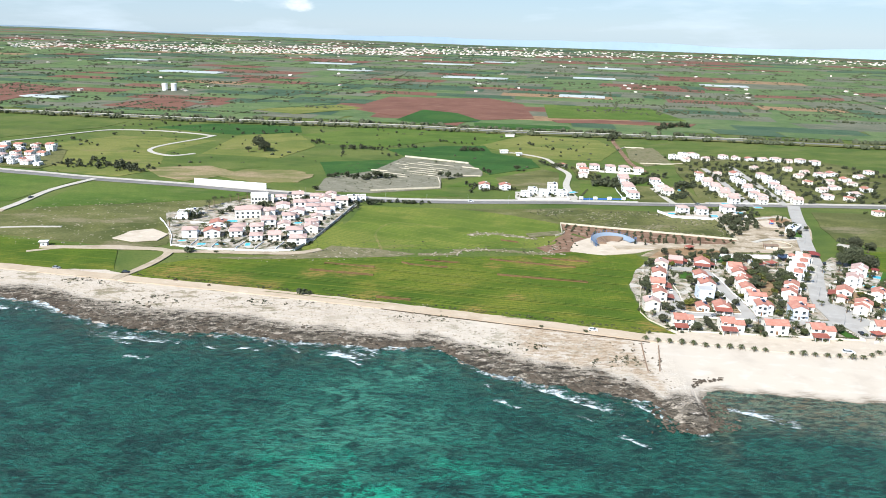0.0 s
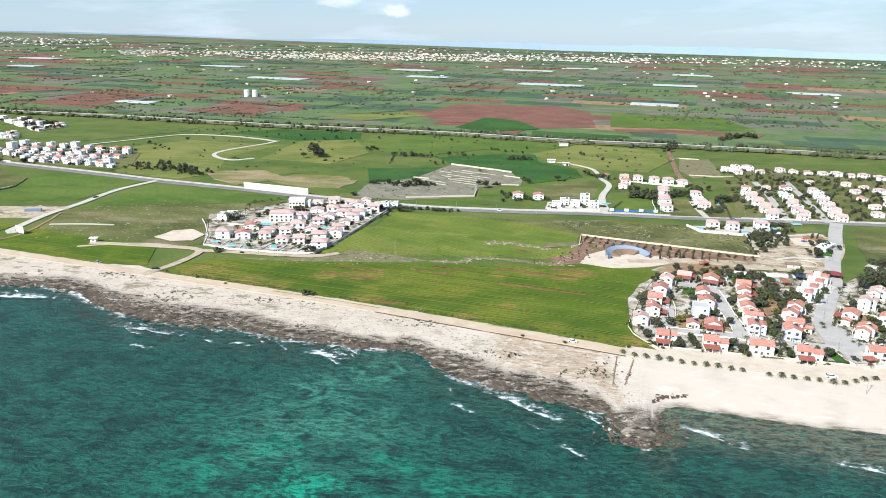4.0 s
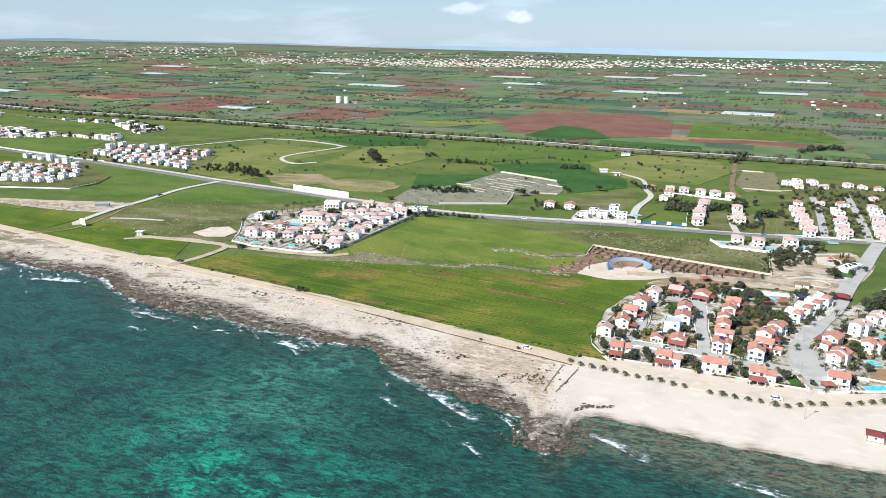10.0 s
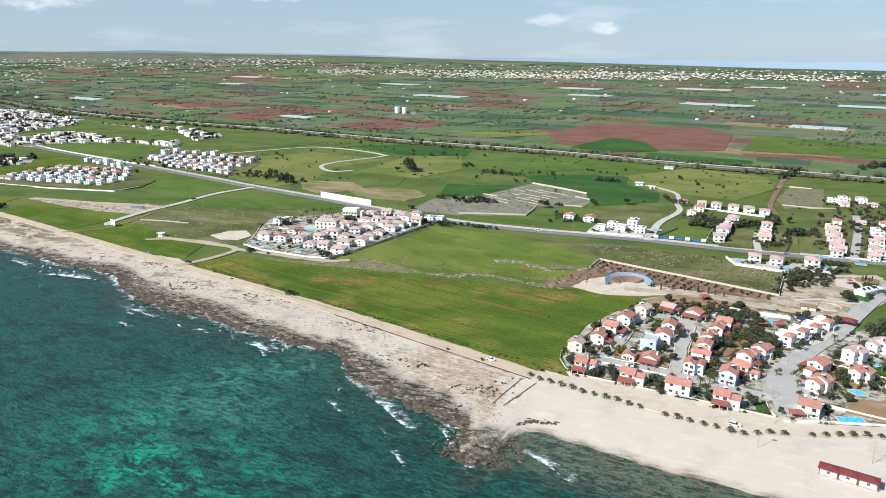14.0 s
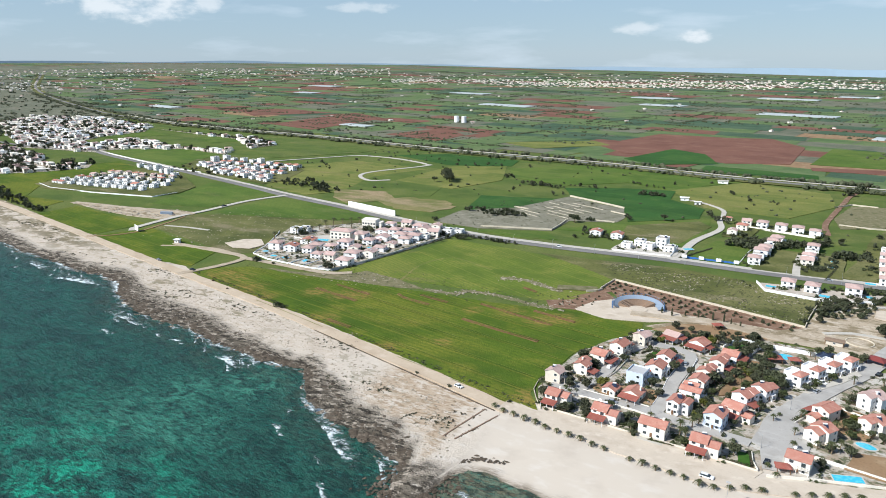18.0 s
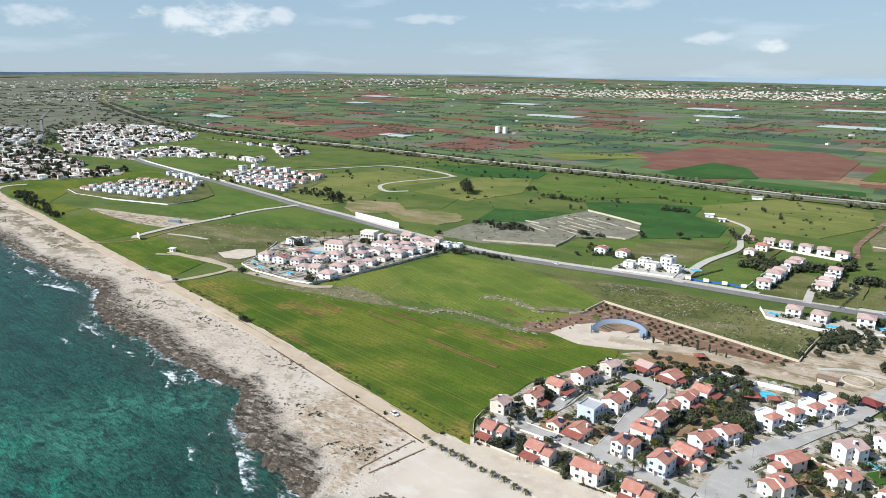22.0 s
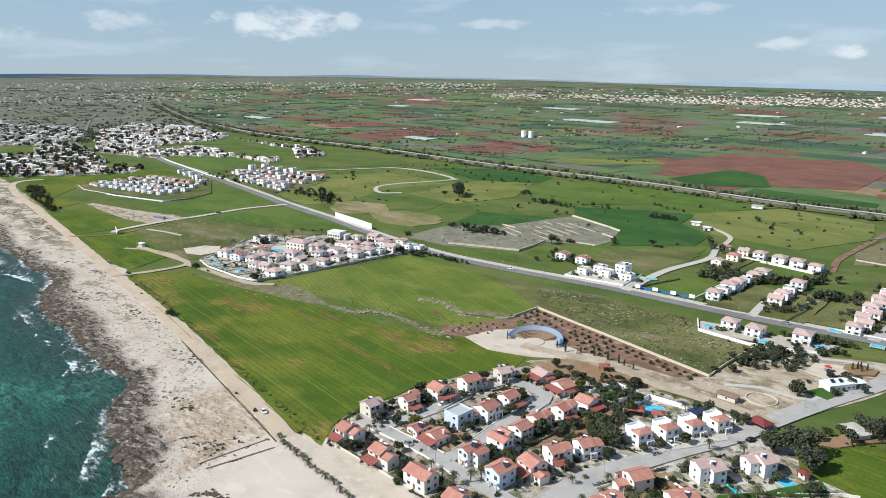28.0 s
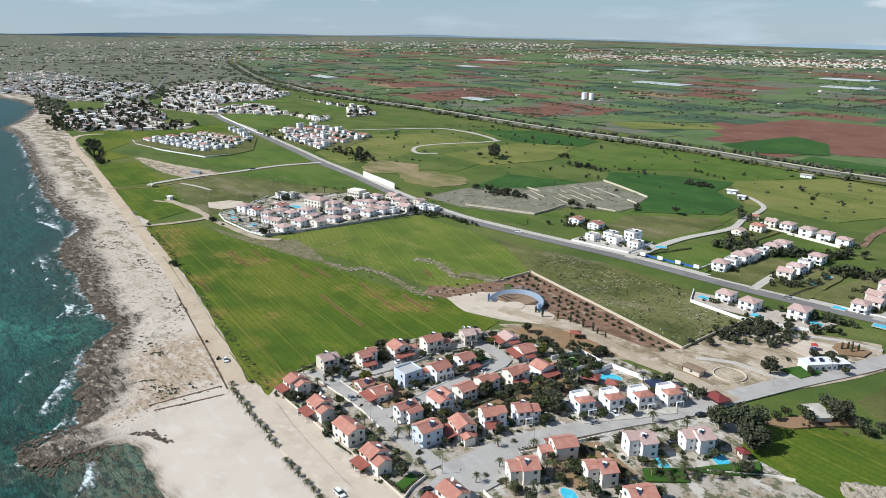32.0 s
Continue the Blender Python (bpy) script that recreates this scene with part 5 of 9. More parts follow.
# near estate: x, y, turn, width, depth, eaves, wall, roof, style, extras
NEAR = [
    ("S", 109, 314, -7, 9.5, 8.5, 5.2, CREAM, TERRACOTTA, "gable", "xcl"), ("S", 131, 310, -7, 11, 8.5, 5.0, CREAM, TERRACOTTA, "gable", "xslkd"),
    ("S", 151, 306.5, -7, 12, 8, 5.4, CREAM, TERRACOTTA, "gable", "xc"), ("S", 171, 302.5, -7, 11, 8.5, 5.2, CREAM, TERRACOTTA, "gable", "xsl"),
    ("F", 101, 336, 80, 8.5, 8.5, 5.4, BEIGE, PINKTILE, "gable", "bxs"), ("F", 110, 350, 78, 8.5, 8, 5.0, CREAM, TERRACOTTA, "gable", "xlc"),
    ("F", 114, 365, 78, 9, 8.5, 5.2, CREAM, TERRACOTTA, "gable", "sblw"), ("F", 120, 380, 74, 9.5, 8.5, 5.6, CREAM, TERRACOTTA, "gable", "xsbw"),
    ("F", 128, 398, 66, 9.5, 8.5, 5.6, BEIGE, PINKTILE, "gable", "xsdb")] + [
    ("T", 141, 410, -20, 9, 8, 3.4, WHITE, PINKTILE, "gable", "xlk"), ("T", 155, 404, -20, 10, 8, 3.8, WHITE, TERRACOTTA, "gable", "lk"),
    ("M", 127, 334, -12, 7, 6.5, 3.0, CREAM, TERRACOTTA, "gable", "s"), ("M", 137, 334, -12, 9, 8, 3.4, CREAM, TERRACOTTA, "gable", "lc"),
    ("M", 135, 351, 82, 10, 9, 5.8, PALEBLUE, TERRACOTTA, "flat", "gbw"), ("M", 141, 363, 82, 9, 9, 5.2, WHITE, TERRACOTTA, "gable", "xsbr"),
    ("M", 143, 377, 80, 8, 8, 5.2, WHITE, TERRACOTTA, "gable", "xbl")] + [
    ("N", 157, 330, -12, 8.5, 9, 5.8, WHITE, TERRACOTTA, "gable", "brs"), ("N", 160, 345, 80, 8.5, 10, 5.4, WHITE, TERRACOTTA, "gable", "sbr"),
    ("N", 161, 357, 80, 8, 8, 5.0, CREAM, TERRACOTTA, "gable", "xw"), ("N", 163, 368, 80, 8, 8, 5.4, CREAM, TERRACOTTA, "gable", "xcb"),
    ("N", 167, 382, 78, 9, 8, 5.4, CREAM, TERRACOTTA, "gable", "xl"), ("N", 171, 395, 78, 8.5, 8.5, 4.4, WHITE, TERRACOTTA, "gable", "lw"),
    ("P", 172, 325, -12, 8.5, 9.5, 6.2, PALEBLUE, TERRACOTTA, "gable", "brsg"), ("P", 178, 337, -22, 9, 8.5, 5.0, CREAM, TERRACOTTA, "gable", "xlkw"),
    ("P", 181, 350, 60, 8.5, 8.5, 5.4, WHITE, TERRACOTTA, "gable", "xsl"), ("P", 188, 361, 60, 9, 8.5, 5.4, WHITE, TERRACOTTA, "gable", "sxb")] + [
    ("W", 200, 381, 62, 7.5, 9.5, 6.0, WHITE, TERRACOTTA, "hip", "brkh"), ("W", 207, 391, 62, 7.5, 9.5, 6.0, WHITE, TERRACOTTA, "hip", "brh"),
    ("W", 214, 400.5, 62, 7.5, 9.5, 6.0, WHITE, TERRACOTTA, "hip", "brh"), ("W", 221, 410, 62, 7.5, 9.5, 6.0, WHITE, TERRACOTTA, "hip", "brh"),
    ("X", 203, 305, -10, 9.5, 8, 5.6, CREAM, TERRACOTTA, "gable", "xdsb"), ("Q", 212, 351, 236, 9, 8.5, 5.6, CREAM, TERRACOTTA, "gable", "xlkw"),
    ("Q", 210, 331, 236, 9.5, 9, 5.6, CREAM, TERRACOTTA, "gable", "xsb"), ("Q", 229, 347, 236, 9.5, 9, 5.6, CREAM, TERRACOTTA, "gable", "xskb"),
    ("Q", 245, 344, 236, 9.5, 9, 5.6, CREAM, TERRACOTTA, "gable", "xsb"), ("R", 230, 371, 236, 9.5, 9.5, 5.8, WHITE, PINKTILE, "gable", "xcbrs"),
    ("R", 243, 387, 236, 9.5, 9.5, 5.8, WHITE, PINKTILE, "gable", "xcbrs"),
]
ROWS = {"S": "row facing the beach", "F": "row beside the crop field", "T": "low houses behind the estate", "M": "middle row of the estate", "N": "inner row of the estate", "P": "row on the estate road",
        "W": "four white villas", "X": "villas by the turning place", "Q": "cream villas by the road", "R": "white villas with pools"}
WALLNAME = {CREAM: "cream", WHITE: "white", BEIGE: "beige", PALEBLUE: "pale blue", PINKWALL: "pink"}
for i, (row, x, y, turn, w, d, h, wall, roof, style, extras) in enumerate(NEAR):
    if "w" not in extras and row in "SFNPQXR" and i % 4 != 2:
        extras += "2"
        w += 0.8
    w, d, h = w * 0.88, d * 0.88, h * 0.97
    if "2" in extras and "k" in extras:
        extras = extras.replace("k", "")
    tall = "two-storey" if h > 4.5 else "single-storey"
    top = "flat grey roof" if style == "flat" else "faded pink tiled roof" if roof == PINKTILE else "terracotta tiled roof"
    tail = ", water heater" if "s" in extras else ", red tiled porch" if "l" in extras else ", front balcony" if "b" in extras else ""
    villa(x, y, turn, w, d, h, wall, roof, style, f"{WALLNAME[wall]} {tall} house, {top}{tail}", ROWS[row], extras, True, i)


# ---- mid-distance houses: a few kinds, each built once and copied ----
def kinds(detail):
    out = []
    spec = [(8, 8.5, 5.6, WHITE, PINKTILE, "hip", "b"), (8.5, 9, 5.6, CREAM, PINKTILE, "gable", "xs"), (9, 8, 5.8, WHITE, TERRACOTTA, "gable", "s"),
            (8.5, 8.5, 6.0, WHITE, WHITE, "flat", "bs"), (9.5, 8, 5.8, CREAM, TERRACOTTA, "hip", "s"), (8, 10, 5.8, WHITE, PINKTILE, "gable", "xw"), (8, 9, 8.8, WHITE, WHITE, "flat", "s")]
    for i, (w, d, h, wall, roof, style, ex) in enumerate(spec):
        top = "a flat roof" if style == "flat" else "a pink tiled roof" if roof == PINKTILE else "a red tiled roof"
        out.append(villa(0, -3000 - 30 * i, 0, w, d, h, wall, roof, style, f"{WALLNAME[wall]} {'three' if h > 8 else 'two'}-storey house with {top}", "", ex, detail, 50 + i))
    return out


KIND = kinds(False)
USED = set()


def place(k, x, y, turn, group, scale=1.0, low=1.0):
    ob = KIND[k]
    m = pose(x, y, 0.1, 0, 0, turn) @ Matrix.Diagonal((scale, scale, scale * low, 1))
    if k not in USED:
        USED.add(k)
        ob.matrix_basis = m
        tagged(ob, group=group)
        return ob
    c = copy_thing(ob, m)
    tagged(c, group=group)
    return c


hrng = random.Random(5)
LEFT_ESTATE = [(-166, 458, 0), (-152, 459, 2), (-137, 461, 0), (-122, 452, 0), (-110, 452, 1), (-94, 446, 0), (-184, 505, 3), (-180, 512, 3), (-112, 569, 1), (-96, 562, 0), (-86, 574, 1), (-68, 561, 3), (-79, 538, 3), (-86, 519, 0), (-89, 503, 1), (-109, 502, 0), (-105, 516, 5), (-106, 537, 0), (-120, 485, 0), (-99, 464, 0),
               (-89, 472, 1), (-126, 516, 0), (-119, 538, 5), (-97, 544, 0), (-89, 556, 1), (-91, 489, 0), (-95, 529, 0), (-109, 482, 1), (-126, 474, 0), (-154, 483, 2), (-124, 560, 0), (-75, 549, 1), (-84, 531, 0), (-61, 566, 3), (-138, 472, 0)]
for x, y, k in LEFT_ESTATE:
    place(k, x, y, 8 + hrng.choice((0, 0, 90, -90)) + hrng.uniform(-4, 4), "houses of the walled estate", hrng.uniform(0.9, 1.15), hrng.uniform(0.7, 0.95))


def block(x, y, turn, w, d, h, wall, roof, label, floors):
    """A long holiday block: two stepped volumes, rows of windows, hipped or flat tops."""
    t = thing("hotel_block", label, "building", "", pose(x, y, 0.1, 0, 0, turn))
    for k, (ox, oy, ww, dd, hh) in enumerate(((0, 0, w, d, h), (w * 0.62, d * 0.15, w * 0.4, d * 0.8, h * 0.7))):
        bm = bmesh.new()
        box(bm, ox - ww / 2, oy - dd / 2, 0, ox + ww / 2, oy + dd / 2, hh)
        part("wall", bm, wall, t)
        bm = bmesh.new()
        if roof:
            hip_roof(bm, ww, dd, hh, 0.32, 0.4)
        else:
            box(bm, -ww / 2 - 0.15, -dd / 2 - 0.15, hh, ww / 2 + 0.15, dd / 2 + 0.15, hh + 0.5)
        part("roof", bm, roof or wall, t).matrix_local = pose(ox, oy, 0)
        if not k:
            for f in range(floors):
                for i in range(5):
                    window(t, -w * 0.4 + w * 0.2 * i, 0.9 + 2.9 * f, d / 2, 1.5, 1.5, "s", False)
                for i in range(2):
                    window(t, -d * 0.2 + d * 0.4 * i, 0.9 + 2.9 * f, w / 2, 1.4, 1.4, "w", False)


block(-139, 509, 8, 18, 11, 7.0, CREAM, PINKTILE, "cream two-storey holiday block with a pink tiled roof", 2)
block(-139, 551, 8, 13, 9, 7.5, CREAM, None, "cream flat-roofed holiday block", 2)
MID = [(76, 585, 3), (92, 588, 3), (101, 596, 6), (108, 588, 3), (84, 596, 3), (44, 614, 2), (62, 612, 2), (145, 668, 1), (151, 688, 4), (153, 710, 1), (166, 706, 0), (181, 701, 0), (194, 697, 0), (207, 693, 0), (168, 584, 0), (170, 596, 3), (171, 607, 0), (173, 618, 0),
       (175, 630, 3), (178, 642, 0), (180, 654, 0), (202, 596, 1), (203, 610, 0), (204, 624, 3), (206, 640, 0), (192, 534, 0), (206, 531, 0), (229, 536, 0), (272, 775, 3), (285, 780, 3), (300, 782, 3), (280, 768, 6)]
for x, y, k in MID:
    place(k, x, y, hrng.choice((-4, 86, -4, 176)) + hrng.uniform(-4, 4), "villas along the main road", hrng.uniform(0.9, 1.05), 0.95)
SUBURB = [(300, 791), (306, 767), (281, 761), (332, 781), (344, 775), (357, 770), (372, 771), (385, 766), (397, 761), (410, 760), (421, 750), (264, 680), (257, 632), (256, 615), (254, 594), (252, 576), (283, 682), (302, 684), (291, 642),
          (286, 618), (283, 600), (270, 580), (337, 717), (326, 665), (319, 639), (306, 616), (308, 600), (300, 576), (371, 713), (364, 678), (356, 647), (351, 614), (381, 698), (388, 682), (378, 650), (370, 626), (340, 586), (404, 689), (402, 662)]
SUBURB += [(397, 642), (395, 618), (372, 600), (427, 680), (356, 580), (420, 610), (440, 640), (450, 590), (400, 585), (430, 575), (246, 594), (248, 612), (350, 532), (450, 700), (470, 660)]
ROWHOUSES = []
for (x0, y0), (x1, y1), n in (((257, 661), (250, 563), 9), ((291, 660), (273, 562), 9), ((326, 679), (300, 562), 10)):
    for i in range(n):
        t = (i + 0.5) / n
        ROWHOUSES.append((x0 + (x1 - x0) * t + (1.6 if i % 2 else -1.6), y0 + (y1 - y0) * t))
for x, y in ROWHOUSES:
    place(hrng.choice((0, 0, 3, 1)), x, y, -4 + hrng.uniform(-4, 4), "houses of the east suburb", hrng.uniform(0.84, 0.96), 1.0)
for x, y in SUBURB:
    if min(math.hypot(x - a, y - b) for a, b in ROWHOUSES) > 13:
        place(hrng.choice((0, 0, 1, 1, 2, 4, 5)), x, y, 6 + hrng.choice((0, 90, 180)) + hrng.uniform(-8, 8), "houses of the east suburb", hrng.uniform(0.8, 0.95), 0.85)


def row(a, b, n, ks, group, turn):
    for i in range(n):
        t = (i + 0.5) / n
        x, y = a[0] + (b[0] - a[0]) * t + hrng.uniform(-1.5, 1.5), a[1] + (b[1] - a[1]) * t + hrng.uniform(-2, 2)
        place(hrng.choice(ks), x, y, turn + hrng.choice((0, 90)) + hrng.uniform(-3, 3), group, hrng.uniform(0.82, 1.0), hrng.uniform(0.7, 0.95))


row((-600, 572), (-455, 584), 11, (3, 3, 3, 2), "new white development", 5)
row((-604, 588), (-455, 600), 11, (3, 3, 3, 2), "new white development", 5)
row((-602, 606), (-455, 618), 10, (3, 3, 2), "new white development", 5)
row((-604, 626), (-470, 640), 9, (1, 4, 3), "new white development", 5)
row((-600, 648), (-490, 660), 8, (1, 4, 1), "new white development", 5)
row((-610, 705), (-500, 672), 7, (3, 6, 3), "houses beside the road", -16)
for k, (a, b, n) in enumerate((((-480, 712), (-368, 690), 8), ((-500, 728), (-380, 706), 9), ((-546, 745), (-392, 722), 11), ((-557, 762), (-387, 742), 11), ((-556, 785), (-392, 768), 10), ((-554, 806), (-403, 793), 9))):
    row(a, b, n, (2, 3, 6, 0, 3), "white houses inland of the road", -10)


def inside(x, y, poly):
    c = False
    n = len(poly)
    for i in range(n):
        (x0, y0), (x1, y1) = poly[i], poly[i - 1]
        if (y0 > y) != (y1 > y) and x < (x1 - x0) * (y - y0) / (y1 - y0) + x0:
            c = not c
    return c




tramlines()


def far_blocks(name, spots, label, seed, turn=None):
    """Far houses, too many to tell apart: blocks with low roofs in one mesh."""
    rng = random.Random(seed)
    verts, faces, idx = [], [], []
    for x, y, s in spots:
        x, y = squeeze(x, y)
        z = rise(x, y)
        a = rng.uniform(0, 1.6)
        w, d, h = s * rng.uniform(7, 12), s * rng.uniform(7, 10), s * rng.choice((3.2, 3.4, 5.6, 6) if s == 1.0 else (2.4, 3.0, 4.5))
        pitched = rng.random() < 0.45
        if turn is not None:
            a = radians(turn) + rng.choice((0, 1.5708)) + rng.uniform(-0.1, 0.1)
        ca, sa = math.cos(a), math.sin(a)
        b = len(verts)
        for zz in (z - 3, z + h):
            for px, py in ((-w, -d), (w, -d), (w, d), (-w, d)):
                verts.append((x + (px * ca - py * sa) / 2, y + (px * sa + py * ca) / 2, zz))
        m = rng.choice((0, 0, 0, 1))
        for f in ((0, 1, 5, 4), (1, 2, 6, 5), (2, 3, 7, 6), (3, 0, 4, 7)):
            faces.append(tuple(b + i for i in f))
            idx.append(m)
        if s == 1.0:
            for px0, px1, py, zz in ((-0.28, -0.17, -0.5, 0.15), (0.12, 0.25, -0.5, 0.12), (-0.28, -0.17, -0.5, 0.62), (0.14, 0.25, -0.5, 0.60)):
                if zz < 0.5 or h > 5:
                    q = len(verts)
                    for pa, pz in ((px0, zz), (px1, zz), (px1, zz + 0.18), (px0, zz + 0.18)):
                        px, py2 = pa * w, py * d - 0.05
                        verts.append((x + px * ca - py2 * sa, y + px * sa + py2 * ca, z + pz * h))
                    faces.append((q, q + 1, q + 2, q + 3))
                    idx.append(3)
        if s == 1.0:
            q = len(verts)
            ww, wh = w * 0.45, max(2.8, h - 2.6)
            for zz in (z - 1, z + wh):
                for px, py in ((w * 0.5, -d * 0.3), (w * 0.5 + ww, -d * 0.3), (w * 0.5 + ww, d * 0.4), (w * 0.5, d * 0.4)):
                    verts.append((x + px * ca - py * sa, y + px * sa + py * ca, zz))
            for f in ((0, 1, 5, 4), (1, 2, 6, 5), (2, 3, 7, 6), (3, 0, 4, 7), (4, 5, 6, 7)):
                faces.append(tuple(q + i for i in f))
                idx.append(m)
        if pitched:
            verts.append((x, y, z + h + 1.8 * s))
            for f in ((4, 5, 8), (5, 6, 8), (6, 7, 8), (7, 4, 8)):
                faces.append(tuple(b + i for i in f))
                idx.append(2)
        else:
            faces.append((b + 4, b + 5, b + 6, b + 7))
            idx.append(m)
    me = raw(name, verts, faces, [CREAM, WHITE, PINKTILE, GLASS] if turn is not None else [CREAM, BEIGE, PINKTILE, GLASS])
    me.polygons.foreach_set("material_index", idx)
    tagged(new(name, me), label, "houses", kind="stuff")


def polar(az, d):
    return CENTRE[0] - math.sin(radians(az)) * d, CENTRE[1] + math.cos(radians(az)) * d


def build_far_towns():
    rng = random.Random(21)
    spots = []
    TD = [(-2300, 1050), (-1880, 1000), (-1740, 940), (-1823, 760), (-2300, 900)]
    for poly, n in ((TD, 150),):
        k = 0
        while k < n:
            x, y = rng.uniform(-2310, -1700), rng.uniform(740, 1060)
            if inside(x, y, poly):
                spots.append((x, y, 1.0))
                k += 1
    for az0, az1, d0, d1, n in ((-10, 31, 3650, 4500, 800), (2, 22, 3400, 3900, 320), (-10, 60, 4300, 6000, 220), (-40, -10, 3900, 5200, 260), (31, 72, 5600, 8500, 520), (50, 75, 3400, 4600, 260), (-50, 80, 1500, 5000, 260)):
        for _ in range(n):
            d = rng.uniform(d0, d1)
            x, y = polar(rng.uniform(az0, az1), d)
            if y > 1150 or x < -1100:
                spots.append((x, y, 0.72 + d / 22000))
    near = []
    for poly, gap in ((TOWNS["T1"], 15.5), (TOWNS["T1B"], 18.0), (TOWNS["T2"], 15.5), (TOWNS["T3"], 15.0), (TOWNS["T4"], 15.0)):
        mx, my = sum(p[0] for p in poly) / len(poly), sum(p[1] for p in poly) / len(poly)
        a = radians(-18 + 22 * math.sin(mx))
        for i in range(-40, 40):
            for j in range(-40, 40):
                u, v = i * gap, j * gap * 1.25
                x, y = mx + u * math.cos(a) - v * math.sin(a), my + u * math.sin(a) + v * math.cos(a)
                if inside(x, y, poly) and rng.random() < 0.84:
                    near.append((x + rng.uniform(-3, 3), y + rng.uniform(-3, 3), 1.0))
    far_blocks("town_houses", near, "white and cream town houses in rows", 6, -18)
    far_blocks("distant_town_houses", spots, "distant white houses scattered over the plain", 4)


build_far_towns()


# ---- trees ----
def leaf_cloud(bm, rng, centre, radius, count, size, squash=0.8):
    """Many small leaf clumps, thicker towards the outside of a blob."""
    for _ in range(count):
        v = Vector((rng.gauss(0, 1), rng.gauss(0, 1), rng.gauss(0, 1))).normalized() * radius * rng.uniform(0.55, 1.08)
        p = Vector(centre) + Vector((v.x, v.y, v.z * squash))
        a, b = Vector((rng.gauss(0, 1), rng.gauss(0, 1), rng.gauss(0, 0.6))).normalized(), Vector((rng.gauss(0, 1), rng.gauss(0, 1), rng.gauss(0, 1))).normalized()
        s = size * rng.uniform(0.6, 1.4)
        c = a.cross(b).normalized() * s
        a = a * s
        bm.faces.new([bm.verts.new(p + q) for q in (a, c * 0.8, -a * 0.9, -c)])


def tree(label, seed, height=5.0, spread=2.6, leaf=LEAF, blobs=9, per=70, size=0.34, trunk=0.22, category="tree"):
    rng = random.Random(seed)
    t = thing("tree", label, category)
    bm = bmesh.new()
    fork = height * 0.38
    rod(bm, (0, 0, -0.2), (0.06 * height * rng.uniform(-1, 1), 0, fork), trunk, trunk * 0.65, 7)
    ends = []
    for i in range(6):
        a = i * 1.05 + rng.uniform(-0.3, 0.3)
        e = (math.cos(a) * spread * 0.6, math.sin(a) * spread * 0.6, height * rng.uniform(0.6, 0.85))
        rod(bm, (0, 0, fork * 0.95), e, trunk * 0.45, trunk * 0.12, 5)
        ends.append(e)
    part("trunk", bm, BARK, t)
    bm = bmesh.new()
    for i in range(blobs):
        e = ends[i % 6]
        c = (e[0] * rng.uniform(0.4, 1.25), e[1] * rng.uniform(0.4, 1.25), e[2] + height * rng.uniform(-0.14, 0.12))
        leaf_cloud(bm, rng, c, spread * rng.uniform(0.36, 0.58), per, size)
    part("crown", bm, leaf, t)
    return t


def bush(label, seed, radius=0.9, leaf=LEAF, blobs=5, per=40, size=0.22, squash=0.75):
    rng = random.Random(seed)
    t = thing("bush", label, "bush")
    bm = bmesh.new()
    for i in range(5):
        a = i * 1.26
        rod(bm, (0, 0, -0.1), (math.cos(a) * radius * 0.6, math.sin(a) * radius * 0.6, radius * 0.8), 0.05, 0.02, 4)
    part("woody_base", bm, BARK, t)
    bm = bmesh.new()
    for i in range(blobs):
        c = (rng.uniform(-0.6, 0.6) * radius, rng.uniform(-0.6, 0.6) * radius, radius * rng.uniform(0.45, 0.9))
        leaf_cloud(bm, rng, c, radius * rng.uniform(0.4, 0.65), per, size, squash)
    part("foliage", bm, leaf, t)
    return t


def palm(label, seed, height=4.5, fronds=18, length=2.1, lean=0.1):
    rng = random.Random(seed)
    t = thing("palm_tree", label, "palm tree")
    bm = bmesh.new()
    top = Vector((lean * height, 0, height))
    mid = Vector((lean * height * 0.3, 0, height * 0.5))
    rod(bm, (0, 0, -0.2), mid, 0.24, 0.19, 8)
    rod(bm, mid, top, 0.19, 0.22, 8)
    for k in range(int(height / 0.35)):
        z = k * 0.35
        c = Vector((lean * z * 0.6, 0, z))
        rod(bm, c, c + Vector((0, 0, 0.1)), 0.27, 0.22, 8)
    part("trunk", bm, PALMBARK, t)
    bm = bmesh.new()
    for i in range(fronds):
        a = i * 2.399 + rng.uniform(-0.2, 0.2)
        up = rng.uniform(0.05, 0.95)
        d = Vector((math.cos(a), math.sin(a), 0))
        s = Vector((-d.y, d.x, 0))
        prev = None
        n = 6
        for k in range(n + 1):
            f = k / n
            p = top + d * length * f * (0.75 + 0.25 * (1 - up)) + Vector((0, 0, length * (up * f * 0.9 - 0.95 * f * f)))
            w = length * 0.17 * math.sin(math.pi * min(1, 0.12 + 0.88 * f)) + 0.02
            if prev:
                for sg in (-1, 1):
                    for g in (0.0, 0.5):
                        q0, q1 = prev.lerp(p, g), prev.lerp(p, g + 0.36)
                        tip = q1 + s * sg * w + d * 0.08 - Vector((0, 0, w * 0.5))
                        bm.faces.new([bm.verts.new(v) for v in (q0, q1, tip)])
            prev = p
    part("fronds", bm, PALMLEAF, t)
    return t


